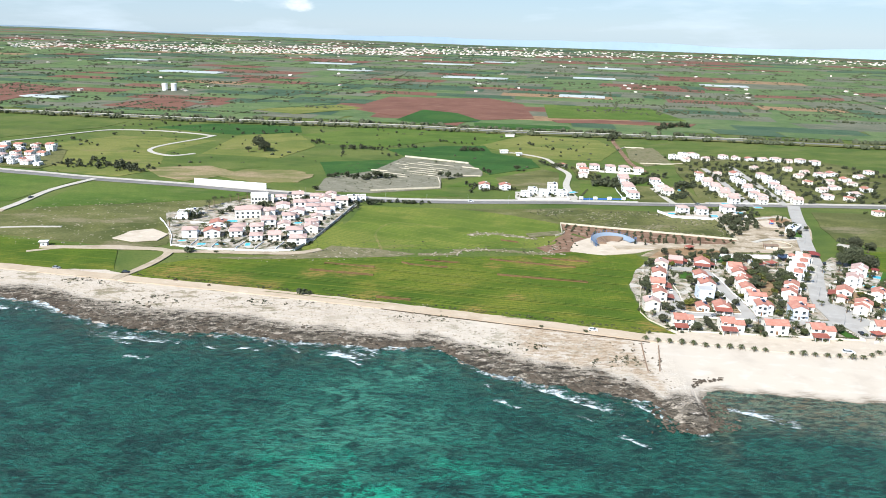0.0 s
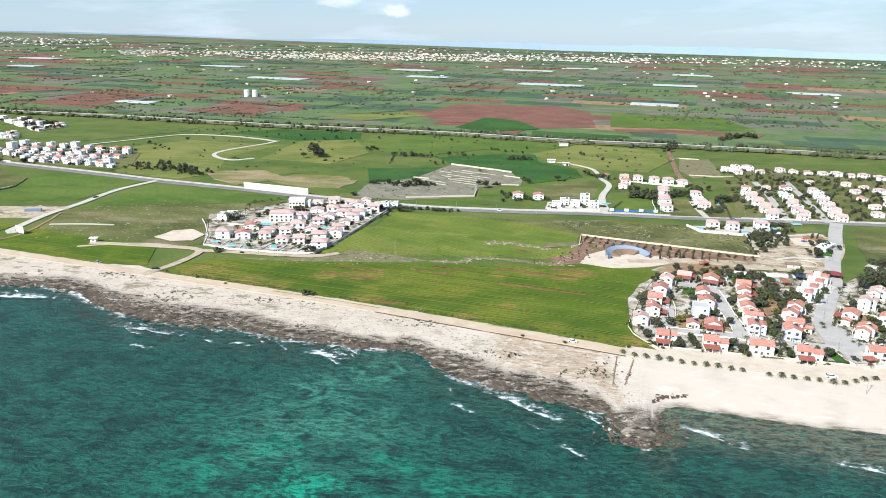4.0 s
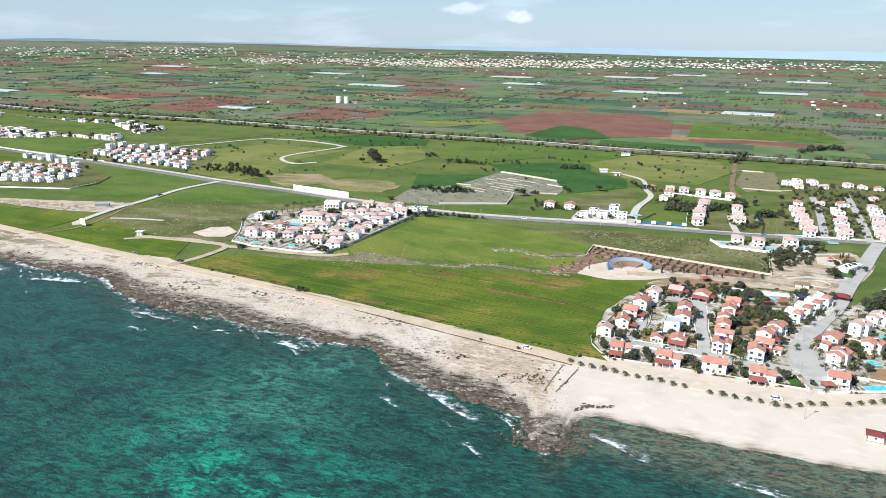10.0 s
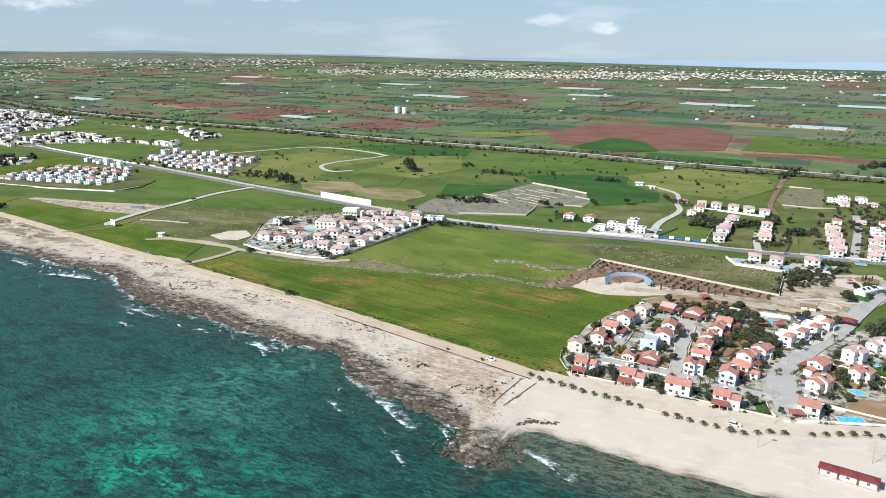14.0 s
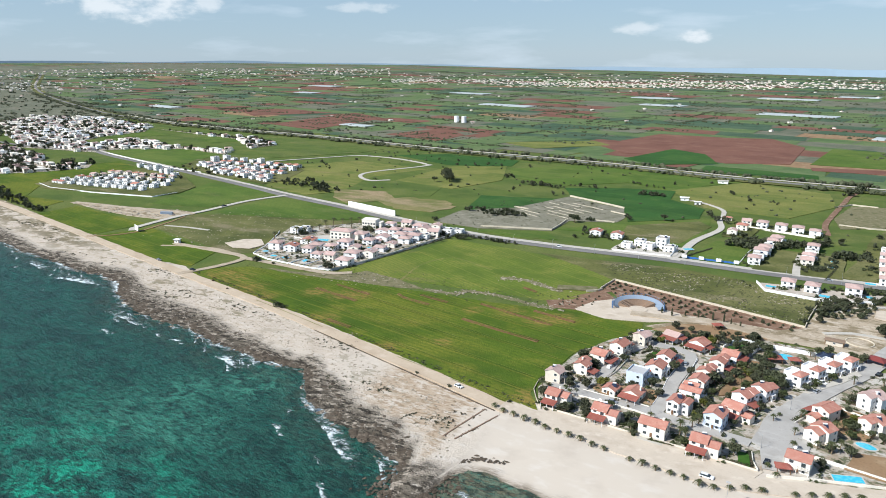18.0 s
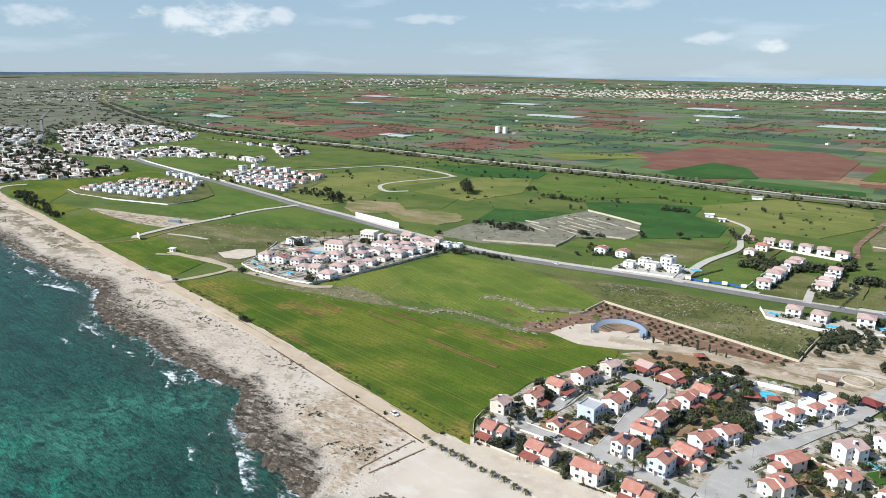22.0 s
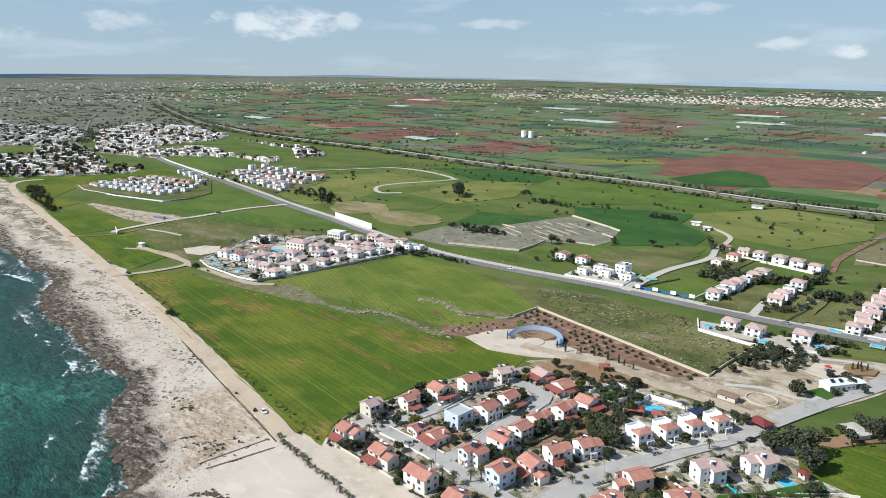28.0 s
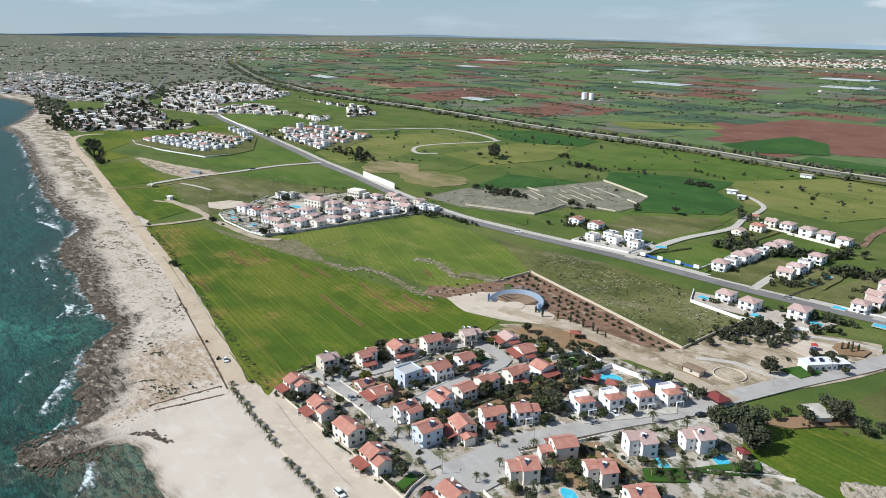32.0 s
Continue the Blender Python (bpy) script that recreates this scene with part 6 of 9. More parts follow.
def cypress(label, seed, height=4.0):
    rng = random.Random(seed)
    t = thing("cypress_tree", label, "cypress")
    bm = bmesh.new()
    rod(bm, (0, 0, -0.1), (0, 0, height * 0.9), 0.12, 0.03, 6)
    part("trunk", bm, BARK, t)
    bm = bmesh.new()
    for k in range(9):
        f = k / 8
        leaf_cloud(bm, rng, (0, 0, 0.4 + f * height * 0.9), 0.16 * height * (0.35 + math.sin(math.pi * (0.15 + 0.8 * f))) * 0.7, 34, 0.2, 1.4)
    part("crown", bm, LEAFD, t)
    return t


STOCK = {}


def plant(kind, x, y, group="", scale=1.0, turn=None):
    """One more plant of a kind, at a plan point."""
    maker, used = STOCK[kind]
    r = prng.uniform(0, 360) if turn is None else turn
    m = pose(x, y, 0.08, 0, 0, r)
    if not used:
        STOCK[kind][1] = True
        ob = maker
        ob.matrix_basis = m
    else:
        ob = copy_thing(maker, m)
    if scale != 1.0:
        ob.scale = (scale, scale, scale * prng.uniform(0.9, 1.1))
    tagged(ob, group=group)
    return ob


prng = random.Random(77)
for key, maker in (
        ("round_a", tree("round olive-green tree in a garden", 1, 4.6, 2.4, LEAF)), ("round_b", tree("dark green tree in a garden", 2, 5.2, 2.6, LEAFD)), ("round_c", tree("dusty grey-green tree with thin leaves", 3, 4.4, 2.5, LEAFG)),
        ("yellow", tree("yellow-green flowering tree in a garden", 4, 4.2, 2.4, LEAFY)), ("big", tree("large spreading dark tree beside a villa", 5, 10.5, 6.4, LEAFD, 22, 90, 0.55, 0.5)),
        ("bigdry", tree("large dry grey-brown tree beside a villa", 6, 8.5, 5.2, LEAFG, 18, 80, 0.5, 0.4)), ("palm_a", palm("short palm tree with a full crown", 7, 1.7, 30, 1.9)), ("palm_b", palm("tall palm tree in a garden", 8, 4.2, 30, 2.6)),
        ("cypress", cypress("narrow dark green cypress tree", 9)), ("bush_a", bush("round bush with green leaves", 10, 1.0, LEAF)), ("bush_b", bush("dense dark green garden bush", 11, 1.2, LEAFD)), ("bush_c", bush("dry brown leafless garden bush", 12, 1.0, DRYLEAF)),
        ("shrub", bush("small dark shrub in red earth", 13, 0.7, LEAFD, 4, 30, 0.16)), ("low", bush("low dark shore shrub", 14, 1.6, LEAFD, 7, 40, 0.3, 0.5))):
    STOCK[key] = [maker, False]

# palms along the beach road
for i in range(35):
    t = i / 34
    x = 86 + 172 * t
    if i in (11, 22):
        continue
    plant("palm_a", x, float(np.interp(x, (84, 112, 134, 151, 175, 190, 206, 223, 260), (298, 291, 286, 281.5, 278, 283, 288, 294, 300))) + prng.uniform(-0.6, 0.6), "palms along the beach", prng.uniform(0.95, 1.25))
# rows of shrubs in the red earth behind the open theatre
for r in range(5):
    for k in range(22):
        a, b = Vector((92, 494)), Vector((198, 459))
        p = a.lerp(b, k / 21) + Vector((-0.32, -0.95)) * (2.5 + 4.6 * r)
        hx, hy = p.x - 112, p.y - 452
        if (r < 2 or k < 14) and math.hypot(hx, hy) > 15 and prng.random() < 0.9:
            plant("shrub", p.x + prng.uniform(-0.6, 0.6), p.y + prng.uniform(-0.6, 0.6), "shrubs in the red earth", prng.uniform(1.2, 2.1))
for k in range(16):
    plant("shrub", 70 + (k % 4) * 6 + prng.uniform(-1, 1), 434 + (k // 4) * 6 + (k % 4) * 3 + prng.uniform(-1, 1), "shrubs in the red earth", prng.uniform(0.8, 1.3))
for x, y in ((128, 449), (134, 446.5), (141, 450), (148, 451), (156, 450), (162, 449.5), (166, 447), (171, 446)):
    plant("cypress", x, y, "cypresses beside the dirt road", prng.uniform(0.8, 1.15))
# big trees beside the villa with the pool
plant("big", 252, 408, scale=1.0)
plant("big", 244, 405, scale=0.75)
plant("bigdry", 258, 400, scale=1.05)
plant("bigdry", 274, 441, scale=0.9)
plant("round_b", 268, 446, scale=1.3)
plant("round_c", 241, 463, scale=1.5)
for x, y in ((258, 431), (257, 425), (262, 437)):
    plant("round_a", x, y, "round trees beside the road", 0.8)
# gardens of the near estate
GARDEN = [(104, 309, "bush_b"), (101, 318, "round_c"), (112, 322, "palm_b"), (121, 314, "round_c"), (140, 312, "round_b"), (142, 318, "bush_a"), (143, 303, "palm_a"), (160, 313, "palm_b"), (163, 309, "palm_b"), (166, 311, "bush_b"), (181, 304, "round_b"), (186, 308, "bush_b"), (104, 344, "bush_a"), (106, 357, "cypress"), (109, 359, "round_b"), (107, 373, "cypress"), (121, 391, "round_b"), (124, 370, "round_b"), (119, 341, "palm_a"), (111, 340, "bush_c"), (122, 339, "yellow"), (118, 344, "bush_c"), (131, 327.5, "bush_c"), (137, 324, "bush_c"), (144, 332, "bush_c"), (147, 339, "round_c"), (146, 350, "bush_b"), (148, 370, "round_b"), (136, 388, "bush_b"), (141, 389, "bush_b"), (144, 385, "round_a"), (134, 384, "bush_c"), (150, 412, "bush_b"), (160, 410, "yellow"), (146, 415, "round_c"), (163, 415, "round_c"), (168, 413, "round_b"), (168, 337, "palm_a"), (167, 350, "bush_a"), (169, 357, "bush_c")] + [
          (173, 365, "round_b"), (172, 372, "round_b"), (176, 377, "round_b"), (178, 370, "palm_b"), (180, 379, "yellow"), (177, 385, "round_a"), (182, 386, "round_b"), (184, 379, "round_b"), (186, 371, "round_b"), (190, 376, "big"), (181, 362, "round_a"), (175, 359, "bush_a"), (170, 343, "bush_a"), (187, 341, "bush_a"), (183, 331, "bush_a"), (192, 352, "bush_a"), (166, 322, "palm_b"), (164, 318, "palm_b"), (176, 317, "bush_b"), (180, 313, "palm_a"), (189, 392, "round_b"), (184, 396, "round_b"), (178, 404, "round_b"), (172, 410, "round_b"), (176, 415, "round_b"), (182, 414, "round_b"), (187, 412, "round_a"), (166, 403, "bush_b"), (206, 418, "palm_b"), (210, 421, "palm_b"), (226, 417, "palm_b"), (229, 421, "round_b"), (224, 424, "palm_b"), (199, 398, "palm_b"), (203, 404, "palm_b"), (197, 389, "round_a"), (209, 382, "round_a"), (215, 390.5, "round_a"), (224, 392, "palm_b"), (232, 404, "bush_b")]
for x, y, k in GARDEN:
    plant(k, x, y, "garden plants of the estate", prng.uniform(0.8, 1.15) * (0.55 if k == "big" else 1))
for x, y, k in ((216, 340, "palm_b"), (220, 346, "round_a"), (222, 338, "palm_a"), (218, 360, "bush_b"), (204, 340, "palm_a"), (203, 346, "palm_b"), (206, 334, "bush_a"), (236, 353, "palm_b"), (240, 361, "palm_b"), (247, 369, "palm_b"), (251, 372, "palm_a"), (256, 378, "palm_a"), (262, 383, "round_b"),
                (259, 381, "palm_b"), (265, 386, "bush_b"), (244, 364, "palm_a"), (225, 358, "bush_a"), (228, 382, "bush_b"), (234, 379, "palm_a"), (224, 377, "palm_b"), (236, 395, "palm_b"), (237, 338, "palm_a"), (214, 322, "palm_b"), (216, 316, "bush_b"), (196, 296, "palm_a"), (193, 301, "palm_a"), (212, 310, "bush_b"), (220, 322, "round_b")):
    plant(k, x, y, "garden plants of the villas", prng.uniform(0.85, 1.15))


GROVE = {"v": [], "f": []}


LANES = [(p.x, p.y) for line in ([(100, 329), (117, 328), (138, 326), (158, 321), (186, 316)], [(113, 330), (119, 352), (121, 377), (130, 398)], [(148, 324), (150, 341), (150, 357), (152, 374), (152, 394), (130, 400)],
                                 [(196, 300), (194, 318), (194, 338), (204, 362), (216, 386), (228, 407), (239, 434)]) for p in curve(line, 2.5)]


def grove(poly, n, ks, group, lo=0.7, hi=1.3):
    """Trees that nobody could count: leaf clumps joined into one mesh."""
    x0, x1 = min(p[0] for p in poly), max(p[0] for p in poly)
    y0, y1 = min(p[1] for p in poly), max(p[1] for p in poly)
    k = 0
    V, F = GROVE["v"], GROVE["f"]
    while k < n:
        x, y = prng.uniform(x0, x1), prng.uniform(y0, y1)
        if not inside(x, y, poly):
            continue
        k += 1
        kind = prng.choice(ks)
        r = (2.3 if kind[0] == "r" else 4.2 if kind == "big" else 1.4) * prng.uniform(lo, hi)
        for _ in range(4):
            c = Vector((x + prng.uniform(-0.6, 0.6) * r, y + prng.uniform(-0.6, 0.6) * r, r * prng.uniform(0.6, 1.3)))
            for _ in range(26):
                v = Vector((prng.gauss(0, 1), prng.gauss(0, 1), prng.gauss(0, 1))).normalized() * r * 0.6 * prng.uniform(0.5, 1.05)
                a = Vector((prng.gauss(0, 1), prng.gauss(0, 1), prng.gauss(0, 0.5))).normalized()
                b = a.cross(Vector((prng.gauss(0, 1), prng.gauss(0, 1), prng.gauss(0, 1)))).normalized()
                s = r * 0.24 * prng.uniform(0.6, 1.3)
                i = len(V)
                V.extend(tuple(c + v + q * s) for q in (a, b, -a, -b))
                F.append((i, i + 1, i + 2, i + 3))


def shrubbery(x, y, r, n=3):
    """Low garden growth, joined with the other greenery."""
    V, F = YARD["v"], YARD["f"]
    for _ in range(n):
        c = Vector((x + prng.uniform(-0.7, 0.7) * r, y + prng.uniform(-0.7, 0.7) * r, r * prng.uniform(0.25, 0.7)))
        for _ in range(22):
            v = Vector((prng.gauss(0, 1), prng.gauss(0, 1), prng.gauss(0, 1))).normalized() * r * 0.6 * prng.uniform(0.5, 1.05)
            a = Vector((prng.gauss(0, 1), prng.gauss(0, 1), prng.gauss(0, 0.5))).normalized()
            b = a.cross(Vector((prng.gauss(0, 1), prng.gauss(0, 1), prng.gauss(0, 1)))).normalized()
            s = r * 0.26 * prng.uniform(0.6, 1.3)
            i = len(V)
            V.extend(tuple(c + v + q * s) for q in (a, b, -a, -b))
            F.append((i, i + 1, i + 2, i + 3))


YARD = {"v": [], "f": []}
k = 0
while k < 105:
    row_, x, y, turn, w, d, h, wall, roof, style, extras = prng.choice(NEAR)
    a, r = prng.uniform(0, 6.28), prng.uniform(6.8, 9.0)
    gx, gy = x + r * math.cos(a), y + r * math.sin(a)
    if min(math.hypot(gx - q[1], gy - q[2]) for q in NEAR) > 6.4 and min(math.hypot(gx - rx, gy - ry) for rx, ry in LANES) > 4.4 and gx > 99 and gy > 304 + 0.12 * (100 - gx):
        plant(prng.choice(("round_b", "round_b", "round_a", "palm_b", "palm_a", "round_c", "yellow")), gx, gy, "trees of the estate gardens", prng.uniform(0.55, 0.95))
        k += 1
for row_, x, y, turn, w, d, h, wall, roof, style, extras in NEAR:
    for k in range(26):
        s = prng.choice(("s", "e", "n", "w"))
        u, q = prng.uniform(-0.6, 0.6), prng.uniform(0.9, 2.6)
        px, py = {"s": (u * w, -d / 2 - q), "n": (u * w, d / 2 + q), "e": (w / 2 + q + 0.6, u * d), "w": (-w / 2 - q - 0.6, u * d)}[s]
        ca, sa = math.cos(radians(turn)), math.sin(radians(turn))
        gx, gy = x + px * ca - py * sa, y + px * sa + py * ca
        if all(abs(math.hypot(gx - rx, gy - ry)) > 3.6 for rx, ry in LANES):
            shrubbery(gx, gy, prng.uniform(0.4, 1.25))


for spots_, m, reach, big in ((MID, 9, 9.5, 2.2), ([(x, y, 0) for x, y in ROWHOUSES + SUBURB], 5, 10.0, 2.0), (LEFT_ESTATE, 6, 8.5, 1.5)):
    for x, y, kind_ in spots_:
        for k in range(m):
            a, r = prng.uniform(0, 6.28), prng.uniform(6.6, reach)
            if abs(y + r * math.sin(a) - 563) > 9:
                shrubbery(x + r * math.cos(a), y + r * math.sin(a), prng.uniform(0.6, big), 3)


def scatter(poly, n, ks, group, lo=0.7, hi=1.3):
    x0, x1 = min(p[0] for p in poly), max(p[0] for p in poly)
    y0, y1 = min(p[1] for p in poly), max(p[1] for p in poly)
    k = 0
    while k < n:
        x, y = prng.uniform(x0, x1), prng.uniform(y0, y1)
        if inside(x, y, poly):
            plant(prng.choice(ks), x, y, group, prng.uniform(lo, hi))
            k += 1


for x, y, k, s in ((106, 362, "round_b", 1.25), (117, 365, "round_b", 0.9), (121, 390, "round_b", 1.1), (100, 328, "palm_a", 0.9), (98, 325, "palm_b", 0.8), (116, 334, "round_c", 0.9), (101, 343, "bush_b", 1.1), (103, 310, "bush_b", 1.2), (130, 319, "round_a", 1.0), (130, 402, "round_c", 0.8),
                   (160, 337.5, "round_a", 0.9), (148, 316, "palm_b", 0.9), (143, 317, "palm_a", 0.9), (127, 343, "bush_c", 1.3), (167, 363.5, "round_b", 1.0), (192, 374, "round_b", 1.5), (194, 371, "round_b", 1.2), (190, 370, "round_a", 1.2), (140, 426, "round_c", 0.9), (148, 424, "round_b", 0.8),
                   (193, 339, "palm_b", 0.8), (195, 345, "palm_a", 0.8), (201, 323, "palm_a", 0.8), (201, 318, "palm_b", 0.8), (213, 340, "palm_b", 0.9), (217, 327, "palm_b", 0.9), (221, 337, "round_a", 0.8), (201, 330, "palm_b", 0.8)):
    plant(k, x, y, "trees of the estate gardens", s)
scatter([(170, 364), (190, 366), (192, 400), (184, 416), (170, 404), (176, 384)], 20, ("round_b", "round_a", "round_a", "palm_b", "round_c", "bush_a"), "trees in the middle of the estate", 0.7, 1.15)
scatter([(160, 312), (176, 313), (182, 306), (178, 301), (160, 304)], 10, ("palm_b", "palm_a", "bush_b"), "palms between two houses", 0.7, 1.0)
scatter([(112, 318), (104, 330), (112, 348), (118, 344)], 12, ("bush_b", "palm_a", "round_c", "bush_c"), "garden plants of the estate", 0.6, 0.9)
scatter([(126, 330), (146, 330), (147, 345), (128, 342)], 16, ("bush_c", "bush_b", "bush_a", "shrub"), "garden plants of the estate", 0.7, 1.1)
scatter([(206, 348), (214, 362), (236, 360), (252, 348), (246, 336), (220, 340)], 34, ("palm_b", "palm_a", "bush_b", "bush_a", "round_b"), "garden plants of the villas", 0.6, 1.0)
scatter([(236, 362), (266, 385), (262, 378), (246, 362)], 20, ("palm_b", "palm_a", "bush_b"), "palms beside a pool", 0.6, 0.95)
scatter([(186, 424), (200, 424), (230, 424), (226, 420), (190, 421)], 14, ("round_b", "palm_b", "bush_b"), "trees behind white villas", 0.6, 1.0)
scatter([(140, 412), (172, 420), (186, 426), (180, 432), (150, 420)], 15, ("round_b", "bush_b", "round_c"), "trees behind the estate", 0.6, 1.0)
scatter([(262, 425), (275, 440), (292, 446), (285, 436)], 14, ("round_b", "bush_b", "bush_c"), "trees beside a green plot", 0.7, 1.1)
scatter([(206, 466), (214, 512), (236, 518), (232, 500), (214, 494), (210, 470)], 46, ("round_b", "round_c", "bush_b", "bush_b"), "trees beside the park", 0.6, 1.1)
grove([(138, 418), (170, 424), (186, 432), (160, 438)], 16, ("bush_b", "bush_c", "round_b"), "bushes on bare earth", 0.5, 0.9)
scatter([(232, 470), (244, 490), (262, 510), (272, 500), (258, 466)], 12, ("round_b", "round_c", "bush_b"), "park trees", 0.7, 1.1)
grove([(-190, 500), (-150, 530), (-120, 562), (-90, 566), (-96, 556), (-140, 530), (-180, 495)], 40, ("palm_b", "round_b", "bush_b"), "trees of the walled estate", 0.8, 1.3)
for x, y in ((-186, 479), (-179, 499), (-174, 504), (-174, 514), (-173, 522), (-173, 532), (-172, 541), (-168, 550), (-163, 556), (-158, 562), (-152, 566), (-160, 470), (-144, 470), (-130, 462), (-116, 463), (-103, 455), (-148, 520), (-128, 534), (-152, 540)):
    plant("palm_b", x, y, "palms of the walled estate", prng.uniform(1.1, 1.6))
grove([(-170, 440), (-98, 436), (-60, 540), (-130, 520)], 130, ("bush_b", "bush_b", "palm_a", "round_b", "bush_a"), "gardens of the walled estate", 0.5, 0.9)
grove([(145, 625), (168, 620), (176, 640), (150, 655)], 30, ("round_b", "round_c", "big"), "trees behind villas", 0.7, 1.1)
grove([(190, 576), (206, 574), (224, 600), (220, 622), (204, 590)], 26, ("round_b", "round_c", "bush_b"), "trees between villas", 0.7, 1.1)
grove([(216, 618), (240, 622), (246, 640), (222, 636)], 20, ("round_b", "big"), "trees behind villas", 0.6, 0.9)
grove([(212, 512), (250, 524), (262, 548), (225, 552), (200, 540)], 34, ("round_b", "bush_b", "palm_b"), "trees beside the main road", 0.6, 1.1)
grove([(240, 568), (460, 566), (466, 690), (420, 770), (280, 780), (246, 690)], 420, ("round_b", "round_a", "bush_b", "palm_b", "round_c"), "suburb gardens", 0.7, 1.2)
grove([(-62, 556), (0, 552), (0, 556), (-60, 562)], 26, ("bush_b", "bush_c", "bush_b"), "hedge beside the road", 0.9, 1.4)
grove([(-78, 540), (-46, 548), (-52, 556), (-72, 556)], 14, ("bush_b", "round_b"), "hedge beside the road", 0.8, 1.2)
grove([(30, 596), (70, 606), (64, 624), (30, 630)], 30, ("bush_a", "bush_b", "round_b"), "garden beside the road", 0.6, 1.0)
grove([(-640, 512), (-560, 484), (-460, 460), (-450, 470), (-560, 500), (-620, 522)], 90, ("low", "bush_b", "low"), "dark shore shrubs", 1.0, 2.2)
grove([(-366, 690), (-280, 664), (-250, 672), (-330, 720)], 46, ("big", "round_b", "round_b"), "dark trees beside white houses", 0.5, 0.9)
grove([(-560, 700), (-390, 690), (-400, 800), (-550, 800)], 140, ("round_b", "bush_b", "cypress", "palm_b"), "town gardens", 0.8, 1.5)
grove([(-600, 575), (-460, 590), (-480, 660), (-600, 650)], 90, ("bush_b", "round_b", "palm_b"), "gardens of the white development", 0.7, 1.2)
grove(TOWNS["T1"], 560, ("round_b", "big", "round_c"), "town trees", 0.6, 1.3)
grove(TOWNS["T2"], 620, ("round_b", "big", "round_c"), "town trees", 0.6, 1.2)
for x, y, k, s in ((-157, 425, "low", 1.9), (-141, 424, "bush_b", 1.2), (-96, 430, "round_c", 1.2), (-100, 431, "round_b", 0.8), (-94, 434, "cypress", 0.9), (-188, 796, "big", 1.2), (-180, 786, "big", 1.0), (-196, 780, "round_b", 1.3), (-52, 651, "round_b", 1.6), (14, 651, "round_b", 1.4),
                   (85, 693, "round_b", 1.3), (92, 694, "bush_b", 1.6), (-96, 800, "bush_b", 1.4), (-79, 355, "low", 1.7), (-75, 354, "bush_b", 1.4), (60, 306.5, "bush_b", 0.9), (40, 312, "bush_b", 0.8), (-150, 374, "bush_c", 1.0), (-130, 366, "bush_c", 0.9), (90, 305, "bush_b", 0.9), (106, 306, "bush_b", 0.8)):
    plant(k, x, y, "", s)
grove(TOWNS["T1B"], 380, ("round_b", "big", "round_c"), "town trees", 0.6, 1.2)
grove(TOWNS["T3"], 190, ("round_b", "big", "round_c"), "town trees", 0.5, 1.0)
grove(TOWNS["T4"], 170, ("round_b", "big", "round_c"), "town trees", 0.5, 1.0)
grove([(-760, 552), (-890, 575), (-1000, 622), (-980, 600), (-880, 545), (-760, 520)], 120, ("big", "round_b", "round_b"), "shore trees", 0.5, 1.0)


def hedgerow(line, per, lo, hi, wide=3.0):
    """Uneven bushes along a line, joined with the other greenery."""
    for (x0, y0), (x1, y1) in zip(line, line[1:]):
        n = max(2, int(math.hypot(x1 - x0, y1 - y0) / per))
        for i in range(n):
            f = (i + 0.5) / n
            if prng.random() < 0.9:
                x, y = x0 + (x1 - x0) * f + prng.gauss(0, wide * 0.5), y0 + (y1 - y0) * f + prng.gauss(0, wide * 0.5)
                r = 3.0
                grove([(x - r, y - r), (x + r, y - r), (x + r, y + r), (x - r, y + r)], 1, ("bush_b", "round_b"), "", lo, hi)


for line, per, lo, hi in (([(-94, 658), (-62, 647), (-35, 656)], 2.2, 0.8, 1.4), ([(-90, 664), (-45, 655)], 3.5, 0.8, 1.3), ([(-100, 816), (-70, 812), (-46, 810)], 2.4, 0.8, 1.5), ([(-94, 822), (-60, 818)], 4.0, 0.8, 1.3), ([(-49, 828), (-28, 827), (1, 826)], 6.0, 0.8, 1.3),
                          ([(36, 808), (52, 812), (65, 809)], 2.6, 0.8, 1.5), ([(6, 664), (29, 663)], 3.0, 0.8, 1.3), ([(-141, 864), (-122, 846)], 4.0, 0.9, 1.4), ([(-108, 600), (-98, 604)], 3.0, 0.8, 1.2), ([(50, 690), (58, 676)], 5.0, 0.7, 1.1),
                          ([(177, 637), (199, 652), (224, 674)], 1.6, 0.9, 1.7), ([(180, 632), (216, 660)], 2.5, 0.8, 1.5), ([(150, 640), (170, 650)], 1.8, 0.9, 1.5), ([(335, 1010), (383, 1060), (395, 1044)], 3.0, 1.3, 2.2), ([(238, 900), (252, 945), (262, 930)], 2.4, 1.2, 2.0),
                          ([(-320, 700), (-290, 680), (-268, 668)], 2.6, 1.0, 1.8), ([(-120, 575), (-64, 552)], 8.0, 0.6, 1.0), ([(118, 742), (126, 722), (136, 708)], 3.0, 0.8, 1.3), ([(208, 482), (234, 492)], 2.6, 0.7, 1.1), ([(209, 490), (236, 500)], 2.6, 0.7, 1.1), ([(210, 498), (238, 508)], 2.6, 0.7, 1.1), ([(211, 506), (238, 516)], 2.6, 0.7, 1.1),
                          ([(216, 540), (250, 545)], 3.0, 0.7, 1.2), ([(203, 462), (212, 514)], 3.5, 0.5, 0.9), ([(166, 534), (176, 522), (208, 516)], 6.0, 0.5, 0.8),
                          ([(-420, 850), (-360, 800)], 14.0, 0.7, 1.2), ([(-230, 905), (-170, 935)], 9.0, 0.7, 1.2), ([(10, 880), (60, 856)], 10.0, 0.6, 1.1), ([(120, 860), (180, 815)], 9.0, 0.6, 1.1)):
    hedgerow(line, per, lo, hi)
